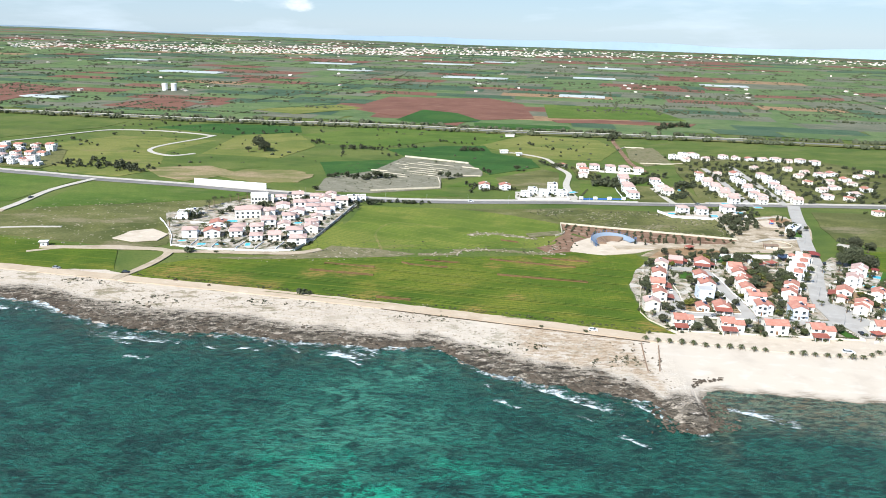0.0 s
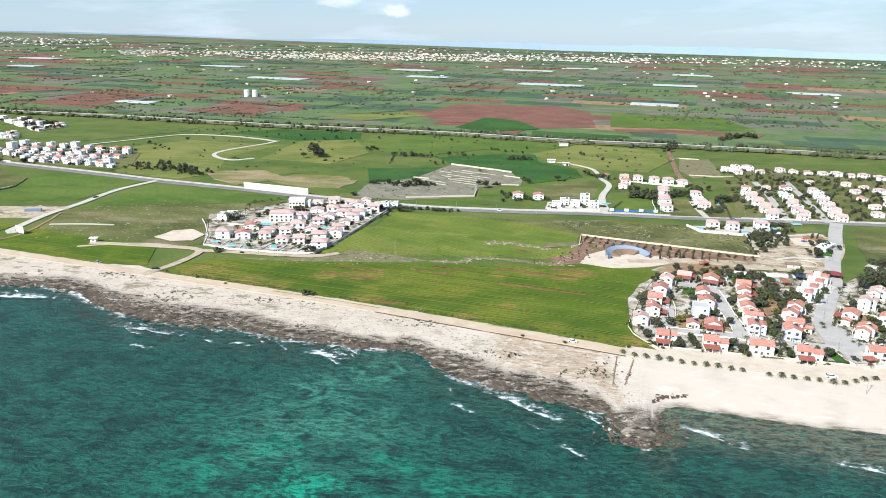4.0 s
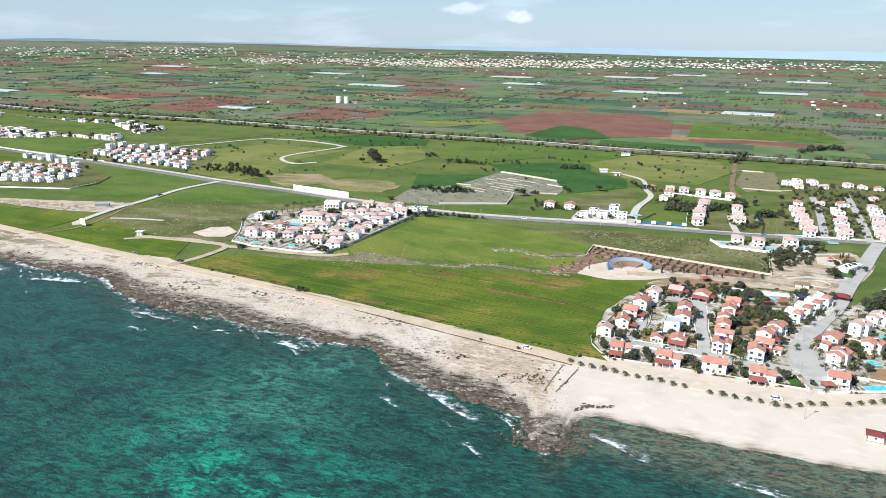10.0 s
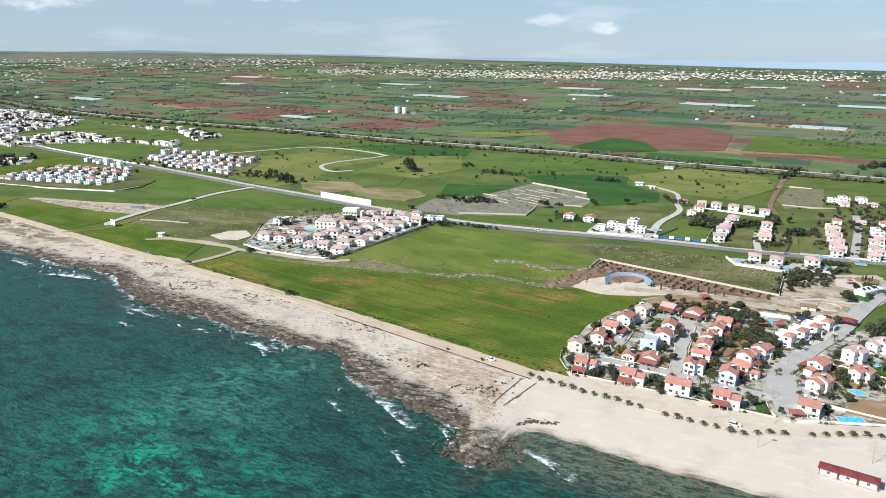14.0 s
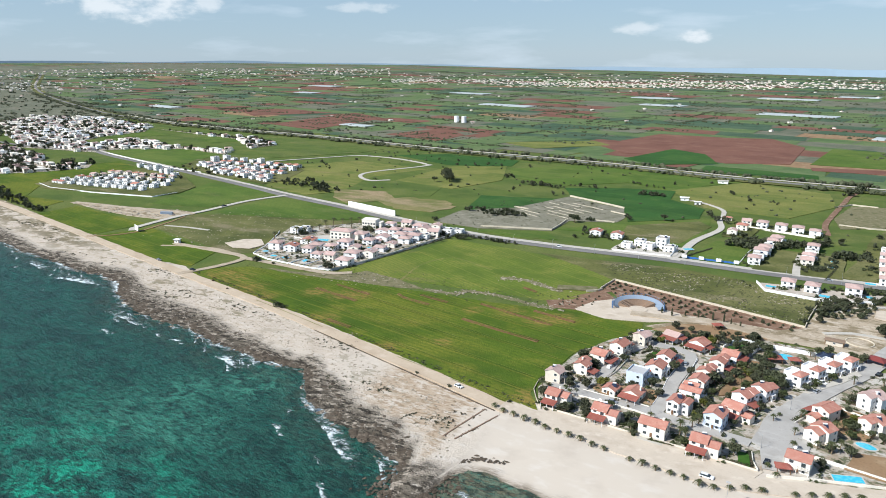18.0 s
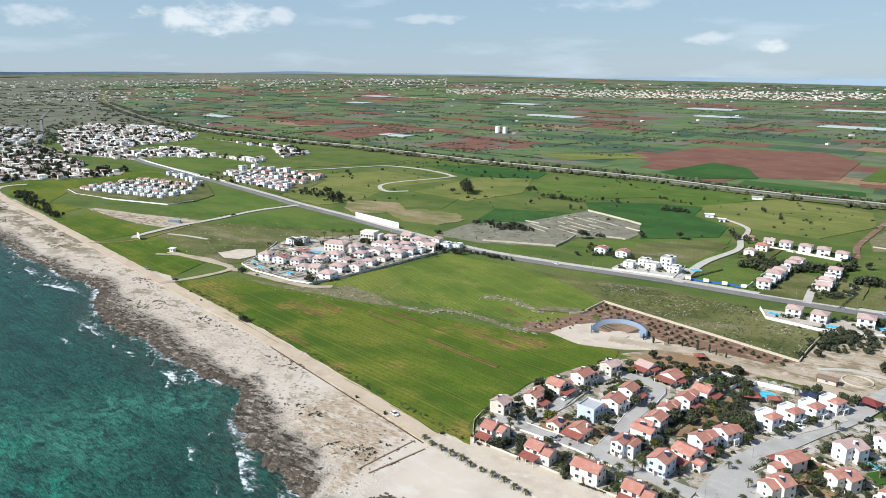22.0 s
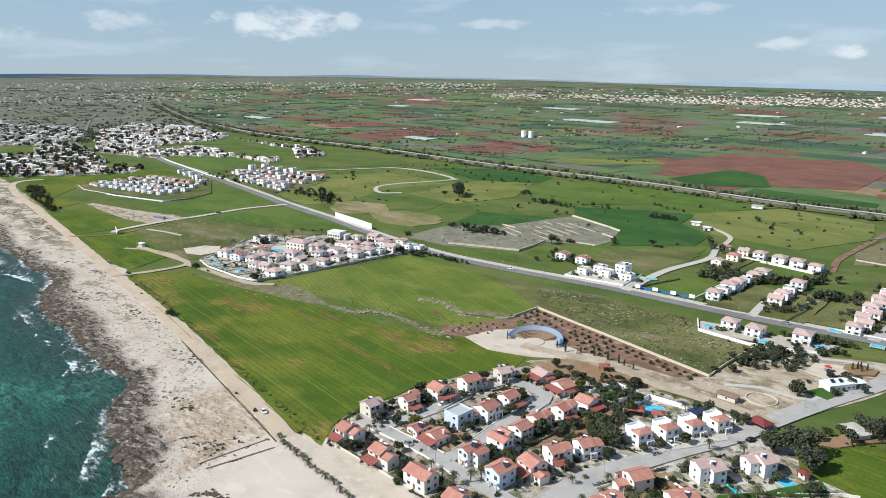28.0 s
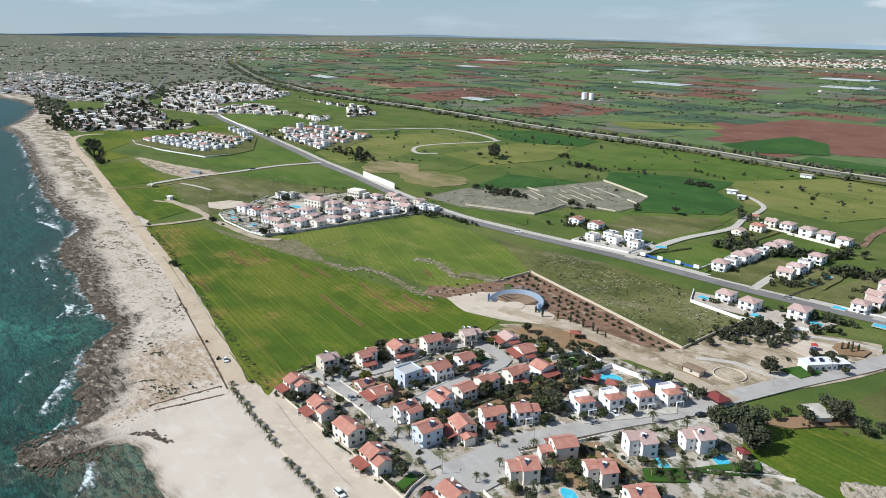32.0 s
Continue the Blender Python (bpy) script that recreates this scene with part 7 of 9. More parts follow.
grove([(-500, 720), (-380, 640), (40, 790), (200, 760), (230, 900), (-50, 985), (-400, 1000)], 70, ("bush_b", "bush_b", "round_b"), "bushes in the meadows", 0.5, 1.1)
scatter([(60, 300), (86, 294), (84, 270), (78, 268)], 10, ("bush_c", "bush_c"), "dry brush on the shore", 0.3, 0.6)


SCRUB = {"v": [], "f": []}
brng = random.Random(8)


def tuft(x, y, z, r, n=14):
    V, F = SCRUB["v"], SCRUB["f"]
    for _ in range(n):
        p = Vector((x + brng.gauss(0, 0.5) * r, y + brng.gauss(0, 0.5) * r, z + r * 0.45 * brng.random()))
        a = Vector((brng.gauss(0, 1), brng.gauss(0, 1), brng.gauss(0, 0.5))).normalized() * r * 0.36
        b = a.cross(Vector((brng.gauss(0, 1), brng.gauss(0, 1), brng.gauss(0, 1)))).normalized() * r * 0.3
        i = len(V)
        V.extend(tuple(p + q) for q in (a, b, -a, -b))
        F.append((i, i + 1, i + 2, i + 3))


for _ in range(2600):
    x = brng.uniform(-620, -30) if brng.random() < 0.8 else brng.uniform(-30, 82)
    v = brng.uniform(14, 44)
    y = waterline(x) + v
    if noise.noise((x * 0.03, y * 0.06, 4.0)) > 0.22:
        tuft(x, y, 0.0, brng.uniform(0.3, 1.0))
for _ in range(420):
    x = brng.uniform(-180, 100)
    y = float(np.interp(x, (-180, -59, 33, 102), (384, 351, 323.5, 304))) + brng.uniform(0.5, 4.0)
    tuft(x, y, 0.05, brng.uniform(0.3, 0.8), 10)
for _ in range(1500):
    x, y = brng.uniform(60, 212), brng.uniform(462, 546)
    if inside(x, y, [(92, 502), (203, 464), (211, 512), (176, 520), (172, 536), (60, 541)]):
        tuft(x, y, 0.1, brng.uniform(0.3, 0.9), 9)
for _ in range(350):
    x, y = brng.uniform(-160, 80), brng.uniform(412, 452)
    tuft(x, y, 0.1, brng.uniform(0.3, 0.8), 8)
for _ in range(700):
    x, y = brng.uniform(-110, 40), brng.uniform(575, 760)
    if inside(x, y, [(-108, 572), (-58, 604), (6, 613), (40, 734), (-21, 766), (-79, 722)]):
        tuft(x, y, 0.1, brng.uniform(0.5, 1.3), 9)
tagged(new("low_scrub", raw("low_scrub", SCRUB["v"], SCRUB["f"], LEAFG)), "low grey-green scrub on sand and stones", "scrub", kind="stuff")
tagged(new("garden_shrubs", raw("garden_shrubs", YARD["v"], YARD["f"], LEAF)), "low green shrubs in the gardens of the estate", "shrubs", kind="stuff")
tagged(new("garden_trees", raw("garden_trees", GROVE["v"], GROVE["f"], LEAFD)), "dark green trees and hedges among distant houses", "trees", kind="stuff")


def build_far_trees():
    """Far trees and hedges: rough leaf clumps in one mesh."""
    rng = random.Random(31)
    ico = bmesh.new()
    bmesh.ops.create_icosphere(ico, subdivisions=1, radius=1.0)
    base = [v.co.copy() for v in ico.verts]
    tri = [tuple(v.index for v in f.verts) for f in ico.faces]
    ico.free()
    verts, faces = [], []

    def clump(x, y, r):
        x, y = squeeze(x, y)
        z = rise(x, y)
        b = len(verts)
        for v in base:
            j = rng.uniform(0.65, 1.25)
            verts.append((x + v.x * r * j, y + v.y * r * j, z + r * 0.7 + v.z * r * 0.8 * j))
        faces.extend((b + i, b + j, b + k) for i, j, k in tri)

    def clumps(x, y, s, n=3):
        for _ in range(n):
            clump(x + rng.uniform(-s, s), y + rng.uniform(-s, s), s * rng.uniform(0.6, 1.1))

    hw = curve(HIGHWAY[1:-1], 9)
    for p in hw:
        for off in (-17, -12, 23, 28):
            if noise.noise((p.x * 0.009, off, 0)) > -0.22 and rng.random() < 0.75:
                clumps(p.x + rng.uniform(-4, 4), p.y + off + rng.uniform(-4, 4), rng.uniform(1.8, 4.4), 3)
    for _ in range(800):
        x, y = rng.uniform(-3200, -1150), rng.uniform(700, 2200)
        if coast(x) + 70 < y < float(np.interp(x, (-3300, -2469, -1582, -1126), (2400, 1815, 1392, 1225))) and not any(inside(x, y, TOWNS[k]) for k in TOWNS):
            if noise.noise((x * 0.006, y * 0.012, 0)) > -0.1:
                clumps(x, y, rng.uniform(1.5, 3.4), 3)
    for _ in range(3900):
        d = 1150 * math.exp(rng.uniform(0, 1.75))
        x, y = polar(rng.uniform(-48, 82), d)
        if y < 1120 and x > -1200:
            continue
        if y < coast(x) + 250 or inside(x, y, [(-184, 1070), (-150, 1330), (120, 1700), (330, 1400), (240, 1120), (40, 1055)]):
            continue
        s = rng.uniform(1.2, 2.6) * (1 + d / 12000)
        if rng.random() < 0.3:
            a = rng.choice((-14, 76)) + rng.uniform(-6, 6)
            L = rng.uniform(30, 110) * (1 + d / 4000)
            for k in range(int(L / 7)):
                clumps(x + math.cos(radians(a)) * 7 * k, y + math.sin(radians(a)) * 7 * k, s * 0.75, 2)
        else:
            for k in range(rng.randint(1, 6)):
                clumps(x + rng.gauss(0, 14), y + rng.gauss(0, 7), s, 2)
    for poly, n in (([(-1122, 808), (-1035, 1064), (-1229, 1201), (-1592, 1127), (-1530, 978)], 260), ([(-1379, 737), (-1166, 766), (-1520, 987), (-1755, 972), (-1864, 868)], 260), ([(-1250, 690), (-1100, 660), (-1000, 600), (-960, 570), (-1090, 600), (-1400, 690)], 120)):
        k = 0
        while k < n:
            x, y = rng.uniform(-1900, -950), rng.uniform(560, 1210)
            if inside(x, y, poly):
                clumps(x, y, rng.uniform(2, 4), 3)
                k += 1
    for _ in range(260):
        x, y = rng.uniform(-420, 330), rng.uniform(700, 1020)
        if y < 960 - 0.3 * x and rng.random() < 0.5:
            clumps(x, y, rng.uniform(0.8, 1.8), 2)
    tagged(new("distant_trees", raw("distant_trees", verts, faces, LEAFD)), "dark hedges and trees scattered over the plain", "trees", kind="stuff")


build_far_trees()


# ---- walls, hedges and fences ----
def wall_line(name, pts, h, thick, material, label, group="", z=0.06, category="wall"):
    """A free-standing wall along plan points: one length a part."""
    t = thing(name, label, category, group)
    for i in range(len(pts) - 1):
        a, b = Vector((*pts[i], 0)), Vector((*pts[i + 1], 0))
        d = (b - a).normalized()
        s = Vector((-d.y, d.x, 0)) * thick / 2
        bm = bmesh.new()
        e = d * (thick / 2 if i else 0)
        prism(bm, [((a - e + s).x, (a - e + s).y), ((a - e - s).x, (a - e - s).y), ((b - s).x, (b - s).y), ((b + s).x, (b + s).y)], z - 0.3, z + h)
        part("wall_length", bm, material, t)
    return t


wall_line("garden_wall", [(105, 307.4), (113, 306.6), (128, 304.8), (146, 302.6), (163, 300.6), (178, 298.4), (190, 296.6)], 0.8, 0.2, BEIGE, "low cream wall between estate and beach road")
wall_line("garden_wall", [(193, 294.6), (208, 299.4), (229, 304.6), (252, 310)], 1.0, 0.25, CREAM, "low cream wall of a seaside villa")
wall_line("garden_wall", [(190, 296.9), (188, 302), (187, 309)], 1.0, 0.25, CREAM, "low cream wall beside a lawn")
wall_line("garden_wall", [(104, 306), (99, 314), (95, 322), (94, 331), (98, 345), (103, 358), (107, 372), (113, 386), (119, 400), (126, 410)], 0.6, 0.2, STONEWALL, "pale wall between estate and field")
wall_line("garden_wall", [(126, 410), (138, 419), (152, 416), (166, 411), (178, 421), (186, 424)], 0.8, 0.2, BEIGE, "white wall behind the estate")
wall_line("compound_wall", [(166, 409), (172, 424), (184, 421), (180, 408)], 2.0, 0.3, WHITE, "white wall round a small sports court")
wall_line("compound_wall", [(186, 400), (189, 421), (206, 420), (226, 421)], 2.2, 0.3, WHITE, "white wall round a pool compound")
wall_line("street_wall", [(115, 331), (124, 329.8), (137, 329.0), (145, 328)], 0.8, 0.2, CREAM, "low cream wall along a street")
wall_line("street_wall", [(116, 334), (121, 345), (124, 358), (125.5, 374)], 0.8, 0.2, CREAM, "low cream wall along a street")
wall_line("street_wall", [(146, 331), (147, 342), (147, 357), (148.5, 374), (148, 388)], 0.8, 0.2, WHITE, "low white wall along a street")
wall_line("street_wall", [(153.5, 332), (154, 341), (154, 357), (155.5, 374), (156, 390)], 0.8, 0.2, WHITE, "low white wall along a street")
wall_line("street_wall", [(108, 325), (122, 324), (140, 322), (156, 318)], 0.8, 0.2, CREAM, "low cream wall along a street")
wall_line("street_wall", [(201, 341), (207, 353), (216, 371)], 1.0, 0.25, CREAM, "low cream wall along the estate road")
wall_line("villa_wall", [(218, 362), (228, 357), (238, 353), (252, 347)], 1.6, 0.3, CREAM, "pale garden wall between villas")
wall_line("villa_wall", [(206, 316), (222, 312), (240, 308)], 1.4, 0.3, CREAM, "pale garden wall behind a villa")
wall_line("villa_wall", [(252, 376), (262, 383), (270, 389), (275, 391)], 1.0, 0.3, CREAM, "pale wall beside a lawn")
wall_line("villa_wall", [(222, 376), (232, 371)], 1.2, 0.3, WHITE, "white wall between two villas")
wall_line("field_wall", [(88, 498), (118, 488), (146, 479), (174, 469.6), (203, 460)], 1.3, 0.5, STONEWALL, "long pale stone wall beside planted red earth")
wall_line("field_wall", [(88, 498), (86, 486), (84.5, 476)], 1.2, 0.5, STONEWALL, "pale stone wall at a field corner")
wall_line("field_wall", [(78, 466), (84, 471), (86, 475)], 1.2, 0.5, STONEWALL, "short pale stone wall")
wall_line("field_wall", [(203, 460), (205, 478), (208, 497), (211, 515)], 1.3, 0.4, STONEWALL, "grey stone wall beside scrub")
wall_line("pool_wall", [(173, 536), (179, 519), (207, 513.5), (222, 516), (240, 522)], 1.8, 0.35, WHITE, "white wall round villas with pools")
wall_line("estate_wall", [(-173, 439), (-153, 432), (-132, 430), (-112, 428), (-94, 430)], 1.0, 0.3, WHITE, "white wall along the front of an estate")
wall_line("estate_wall", [(-94, 430), (-86, 450), (-79, 480), (-72, 512), (-66, 540), (-59, 566)], 1.7, 0.3, GREYWALL, "long grey wall beside a meadow")
wall_line("estate_wall", [(-173, 439), (-178, 458), (-186, 476), (-194, 492), (-200, 502)], 1.2, 0.3, WHITE, "white wall at the side of an estate")
wall_line("dev_wall", [(-606, 560), (-569, 548), (-500, 550), (-421, 562), (-415, 591)], 1.1, 0.35, WHITE, "white wall in front of a new development")
wall_line("field_wall", [(-760, 776), (-650, 742), (-551, 712), (-495, 704)], 1.4, 0.4, WHITE, "white wall along a road")
for line, h in (([(-55, 598), (-25, 606), (5, 613), (6, 634), (5, 656)], 1.5), ([(-26, 767), (-4, 756), (18, 744), (40, 731)], 1.5), ([(32, 710), (48, 702)], 1.2), ([(28, 666), (46, 667)], 1.2), ([(-59, 689), (-43, 685)], 1.2)):
    wall_line("terrace_wall", line, h, 0.7, STONEWALL, "pale dry-stone wall round terraces")
for line in ([(-131, 431), (-128, 446)], [(-119, 431), (-116, 446)], [(-106, 430), (-103, 446)], [(-146, 433), (-145, 446)], [(-160, 438), (-159, 450)], [(-176, 492), (-140, 486), (-128, 490)], [(-112, 470), (-82, 476)], [(-116, 526), (-74, 522)]):
    wall_line("yard_wall", line, 1.2, 0.25, WHITE, "white yard wall between holiday houses", "yard walls")
wall_line("villa_wall", [(68, 571.5), (90, 572), (111, 573), (112, 590), (111, 606)], 1.5, 0.3, WHITE, "white wall round new villas")
wall_line("villa_wall", [(150, 701), (166, 697), (180, 693), (207, 685), (205, 712)], 1.6, 0.4, CREAM, "long pale wall in front of a villa row")
wall_line("villa_wall", [(240, 566), (262, 566.5), (284, 566)], 1.0, 0.3, WHITE, "low white wall along a suburban road")
wall_line("villa_wall", [(158, 574), (160, 592), (162, 612), (167, 640)], 1.0, 0.3, WHITE, "low white wall behind a terrace")
wall_line("villa_wall", [(262, 845), (240, 850), (226, 830)], 1.3, 0.5, STONEWALL, "broken pale wall round rough ground")
wall_line("villa_wall", [(226, 745), (250, 741), (272, 745)], 1.2, 0.5, STONEWALL, "pale wall beside rough ground")
srng0 = random.Random(3)
for k in range(9):
    f = k / 9
    for q in range(3):
        u = srng0.uniform(0.0, 0.7)
        x0, y0 = -52 + 16 * f + 62 * u, 672 + 84 * f - 34 * u
        n = srng0.uniform(10, 24)
        if inside(x0 + n, y0 - n * 0.5, [(-57, 687), (-27, 764), (40, 729), (50, 692), (48, 668), (8, 655), (-40, 655)]):
            wall_line("terrace_wall", [(x0, y0), (x0 + n * 0.5, y0 - n * 0.26), (x0 + n, y0 - n * 0.5)], 0.6, 0.6, STONEWALL, "low broken terrace wall of stones", "terrace walls")
wall_line("track_kerb", [(-37 + 9.54 * k, 334.6 - 3.02 * k) for k in range(14)], 0.3, 0.4, LIMEROCK, "low dark stone kerb along a shore track", category="kerb")
for line in (((83, 295), (81, 286), (79, 277), (77, 267)), ((90, 292), (87.5, 284), (85, 276), (82, 267))):
    wall_line("stone_edge", line, 0.22, 0.5, BROWNSTEP, "low brown stone edge above the beach")
wall_line("hoarding", [(-143, 599), (-164.5, 605), (-186, 611), (-208, 617)], 5.6, 0.3, WHITE, "long tall white hoarding beside a road", category="hoarding")


def hedge(pts, h, w, label, leaf=LEAF):
    t = thing("hedge", label, "hedge", "clipped hedges")
    rng = random.Random(int(pts[0][0] * 7 + pts[0][1]))
    bm = bmesh.new()
    stems = bmesh.new()
    lower = []
    for x, y in pts:
        q = [stems.verts.new((x + dx, y + dy, z)) for dx, dy, z in ((-0.12, -0.12, 0), (0.12, 0.12, 0), (0.12, 0.12, h * 0.6), (-0.12, -0.12, h * 0.6))]
        if lower:
            for i in range(4):
                stems.faces.new((lower[i], lower[(i + 1) % 4], q[(i + 1) % 4], q[i]))
        lower = q
    for a, b in zip(pts, pts[1:]):
        n = max(1, int(math.hypot(b[0] - a[0], b[1] - a[1]) / 0.8))
        for i in range(n):
            f = i / n
            x, y = a[0] + (b[0] - a[0]) * f, a[1] + (b[1] - a[1]) * f
            leaf_cloud(bm, rng, (x, y, h * 0.55), w * 0.62, 16, 0.24, h / w * 0.8)
    part("foliage", bm, leaf, t)
    part("woody_base", stems, BARK, t)


FRONT_HEDGES = [([(140, 303.8), (146, 303.2)], 0.8, 1.2), ([(150, 301.0), (160, 300.8)], 0.7, 1.0), ([(116, 306.8), (126, 306)], 0.7, 1.0), ([(176, 299.8), (188, 298.2)], 1.2, 1.2), ([(188, 299), (186, 309)], 1.4, 1.2), ([(200, 343), (204, 350)], 1.3, 1.6), ([(206, 352), (210, 362), (216, 368)], 1.2, 1.4),
                  ([(219, 373), (224, 370)], 1.3, 1.5)]
BACK_HEDGES = [([(231, 390), (236, 387)], 1.3, 1.6), ([(226, 384), (230, 392)], 1.2, 1.4), ([(242, 394), (238, 388)], 1.2, 1.4), ([(130, 384), (134, 391), (141, 391), (146, 384), (146, 378)], 1.5, 1.6), ([(168, 352), (172, 366), (172, 380), (176, 392)], 1.8, 1.6),
                  ([(172, 331), (178, 344)], 1.2, 1.0), ([(246, 372), (256, 379), (268, 388)], 1.4, 1.6), ([(-134, 440), (-128, 458)], 1.5, 1.6), ([(-112, 436), (-106, 452)], 1.5, 1.6), ([(-104, 434), (-98, 450)], 1.5, 1.6), ([(118, 572), (136, 612)], 1.6, 1.6), ([(214, 560), (222, 600)], 1.6, 1.6)]
for pts, h, w in FRONT_HEDGES + BACK_HEDGES:
    hedge(pts, h, w, "clipped dark green garden hedge", LEAFD if h > 1.3 else LEAF)


# ---- pools and yards ----
def pool(x, y, turn, w, d, label, round_=False):
    t = thing("swimming_pool", label, "swimming pool", "swimming pools", pose(x, y, 0.28 if x > -50 and y < 480 else 0.85, 0, 0, turn))
    bm = bmesh.new()
    if round_:
        n = 24
        pts = [(math.cos(k * 2 * math.pi / n) * w / 2 * (1 + 0.18 * math.sin(2 * k * 2 * math.pi / n)), math.sin(k * 2 * math.pi / n) * d / 2) for k in range(n)]
    else:
        pts = [(-w / 2, -d / 2), (w / 2, -d / 2), (w / 2, d / 2), (-w / 2, d / 2)]
    prism(bm, [(px * 1.0 + (0.5 if px > 0 else -0.5), py + (0.5 if py > 0 else -0.5)) for px, py in pts], -0.35, 0.0)
    part("coping", bm, CONCRETE, t, "pale stone pool edge")
    bm = bmesh.new()
    prism(bm, pts, -0.3, 0.03)
    part("water", bm, POOLWATER, t, "bright blue pool water")


VILLA_POOLS = [(252, 386, -32, 9, 5, 0), (239, 370, -32, 6.5, 4, 1), (226, 334, -30, 7, 4.5, 1), (194, 412, 20, 9, 7, 1), (219, 306, 16, 10, 4, 0), (182, 529, -10, 6, 4, 0), (213, 523, -10, 6, 4.5, 0), (238, 533, -8, 6, 4, 0), (218, 597, 80, 6, 4, 0), (220, 613, 80, 6, 4, 0)]
ESTATE_POOLS = [(240, 564, 0, 6, 4, 0), (-149, 495, 8, 10, 5, 0), (-168, 447, 8, 5, 3.5, 1), (-154, 440, 8, 5, 3.5, 0), (-143, 440, 8, 6, 3.5, 1), (-125, 440, 8, 3, 6, 0), (-101, 492, 8, 6, 4, 1), (184, 353, 60, 5, 4, 0), (120, 600, 30, 7, 4, 0), (262, 552, 0, 6, 4, 0)]
for x, y, a, w, d, r in VILLA_POOLS + ESTATE_POOLS:
    pool(x, y, a, w, d, "blue kidney-shaped swimming pool with pale edge" if r else "blue rectangular swimming pool with pale edge", bool(r))
field("villa_lawn", [(247, 372), (256, 377), (266, 386), (262, 393), (252, 380)], LAWN, "mown lawn behind a villa", 0.22)
field("villa_lawn", [(183, 299), (188, 298), (186, 307), (182, 307)], LAWN, "strip of bright green lawn", 0.24)
field("villa_lawn", [(240, 357), (250, 366), (246, 372), (236, 363)], LAWN, "mown lawn behind a villa", 0.22)
field("court", [(168, 411), (173, 422), (182, 419), (178, 408)], DEEP, "small green sports court", 0.24)
field("cafe_lawn", [(243, 470), (250, 482), (258, 478), (252, 466)], LAWN, "mown lawn beside a low white building", 0.22)
field("garden_soil", [(133, 382), (144, 380), (146, 390), (136, 392)], LAWN, "small walled estate garden", 0.22)
field("garden_soil", [(116, 336), (124, 331), (146, 330), (146, 344), (126, 342)], BROWNSOIL, "planted brown garden soil", 0.16)
field("garden_soil", [(170, 352), (190, 366), (188, 398), (172, 400), (172, 376)], BROWNSOIL, "shaded garden soil under trees", 0.16)
field("garden_soil", [(206, 346), (216, 366), (236, 358), (226, 338)], BROWNSOIL, "planted villa garden soil", 0.16)
field("garden_soil", [(218, 312), (250, 306), (250, 330), (222, 326)], BROWNSOIL, "rough brown garden slope", 0.16)
field("garden_soil", [(212, 300), (196, 300), (198, 312), (206, 314)], CONCRETE, "pale paved villa terrace", 0.18)
field("verge_soil", [(252, 418), (266, 440), (272, 452), (282, 446), (264, 424)], BROWNSOIL, "dusty verge below trees", 0.15)
field("white_yard", [(197, 374), (206, 372), (228, 404), (222, 414)], CONCRETE, "pale concrete forecourt of white villas", 0.17)
field("hotel_yard", [(-164, 492), (-142, 494), (-138, 506), (-158, 510)], CONCRETE, "pale paved terrace round a pool", 0.2)
field("sand_lot", [(-214, 452), (-198, 444), (-184, 448), (-182, 462), (-196, 474), (-208, 468)], SANDLOT, "pale bare sand lot", 0.2)
field("villa_yard", [(66, 574), (114, 574), (118, 602), (70, 600)], CONCRETE, "pale paved yard of white villas", 0.18)
field("villa_yard", [(175, 535), (180, 520), (238, 520), (246, 540)], PAVING, "paved terrace round villa pools", 0.18)
field("dry_rubble", [(60, 462), (84, 470), (82, 478), (58, 470)], STONY, "stony field corner", 0.15)


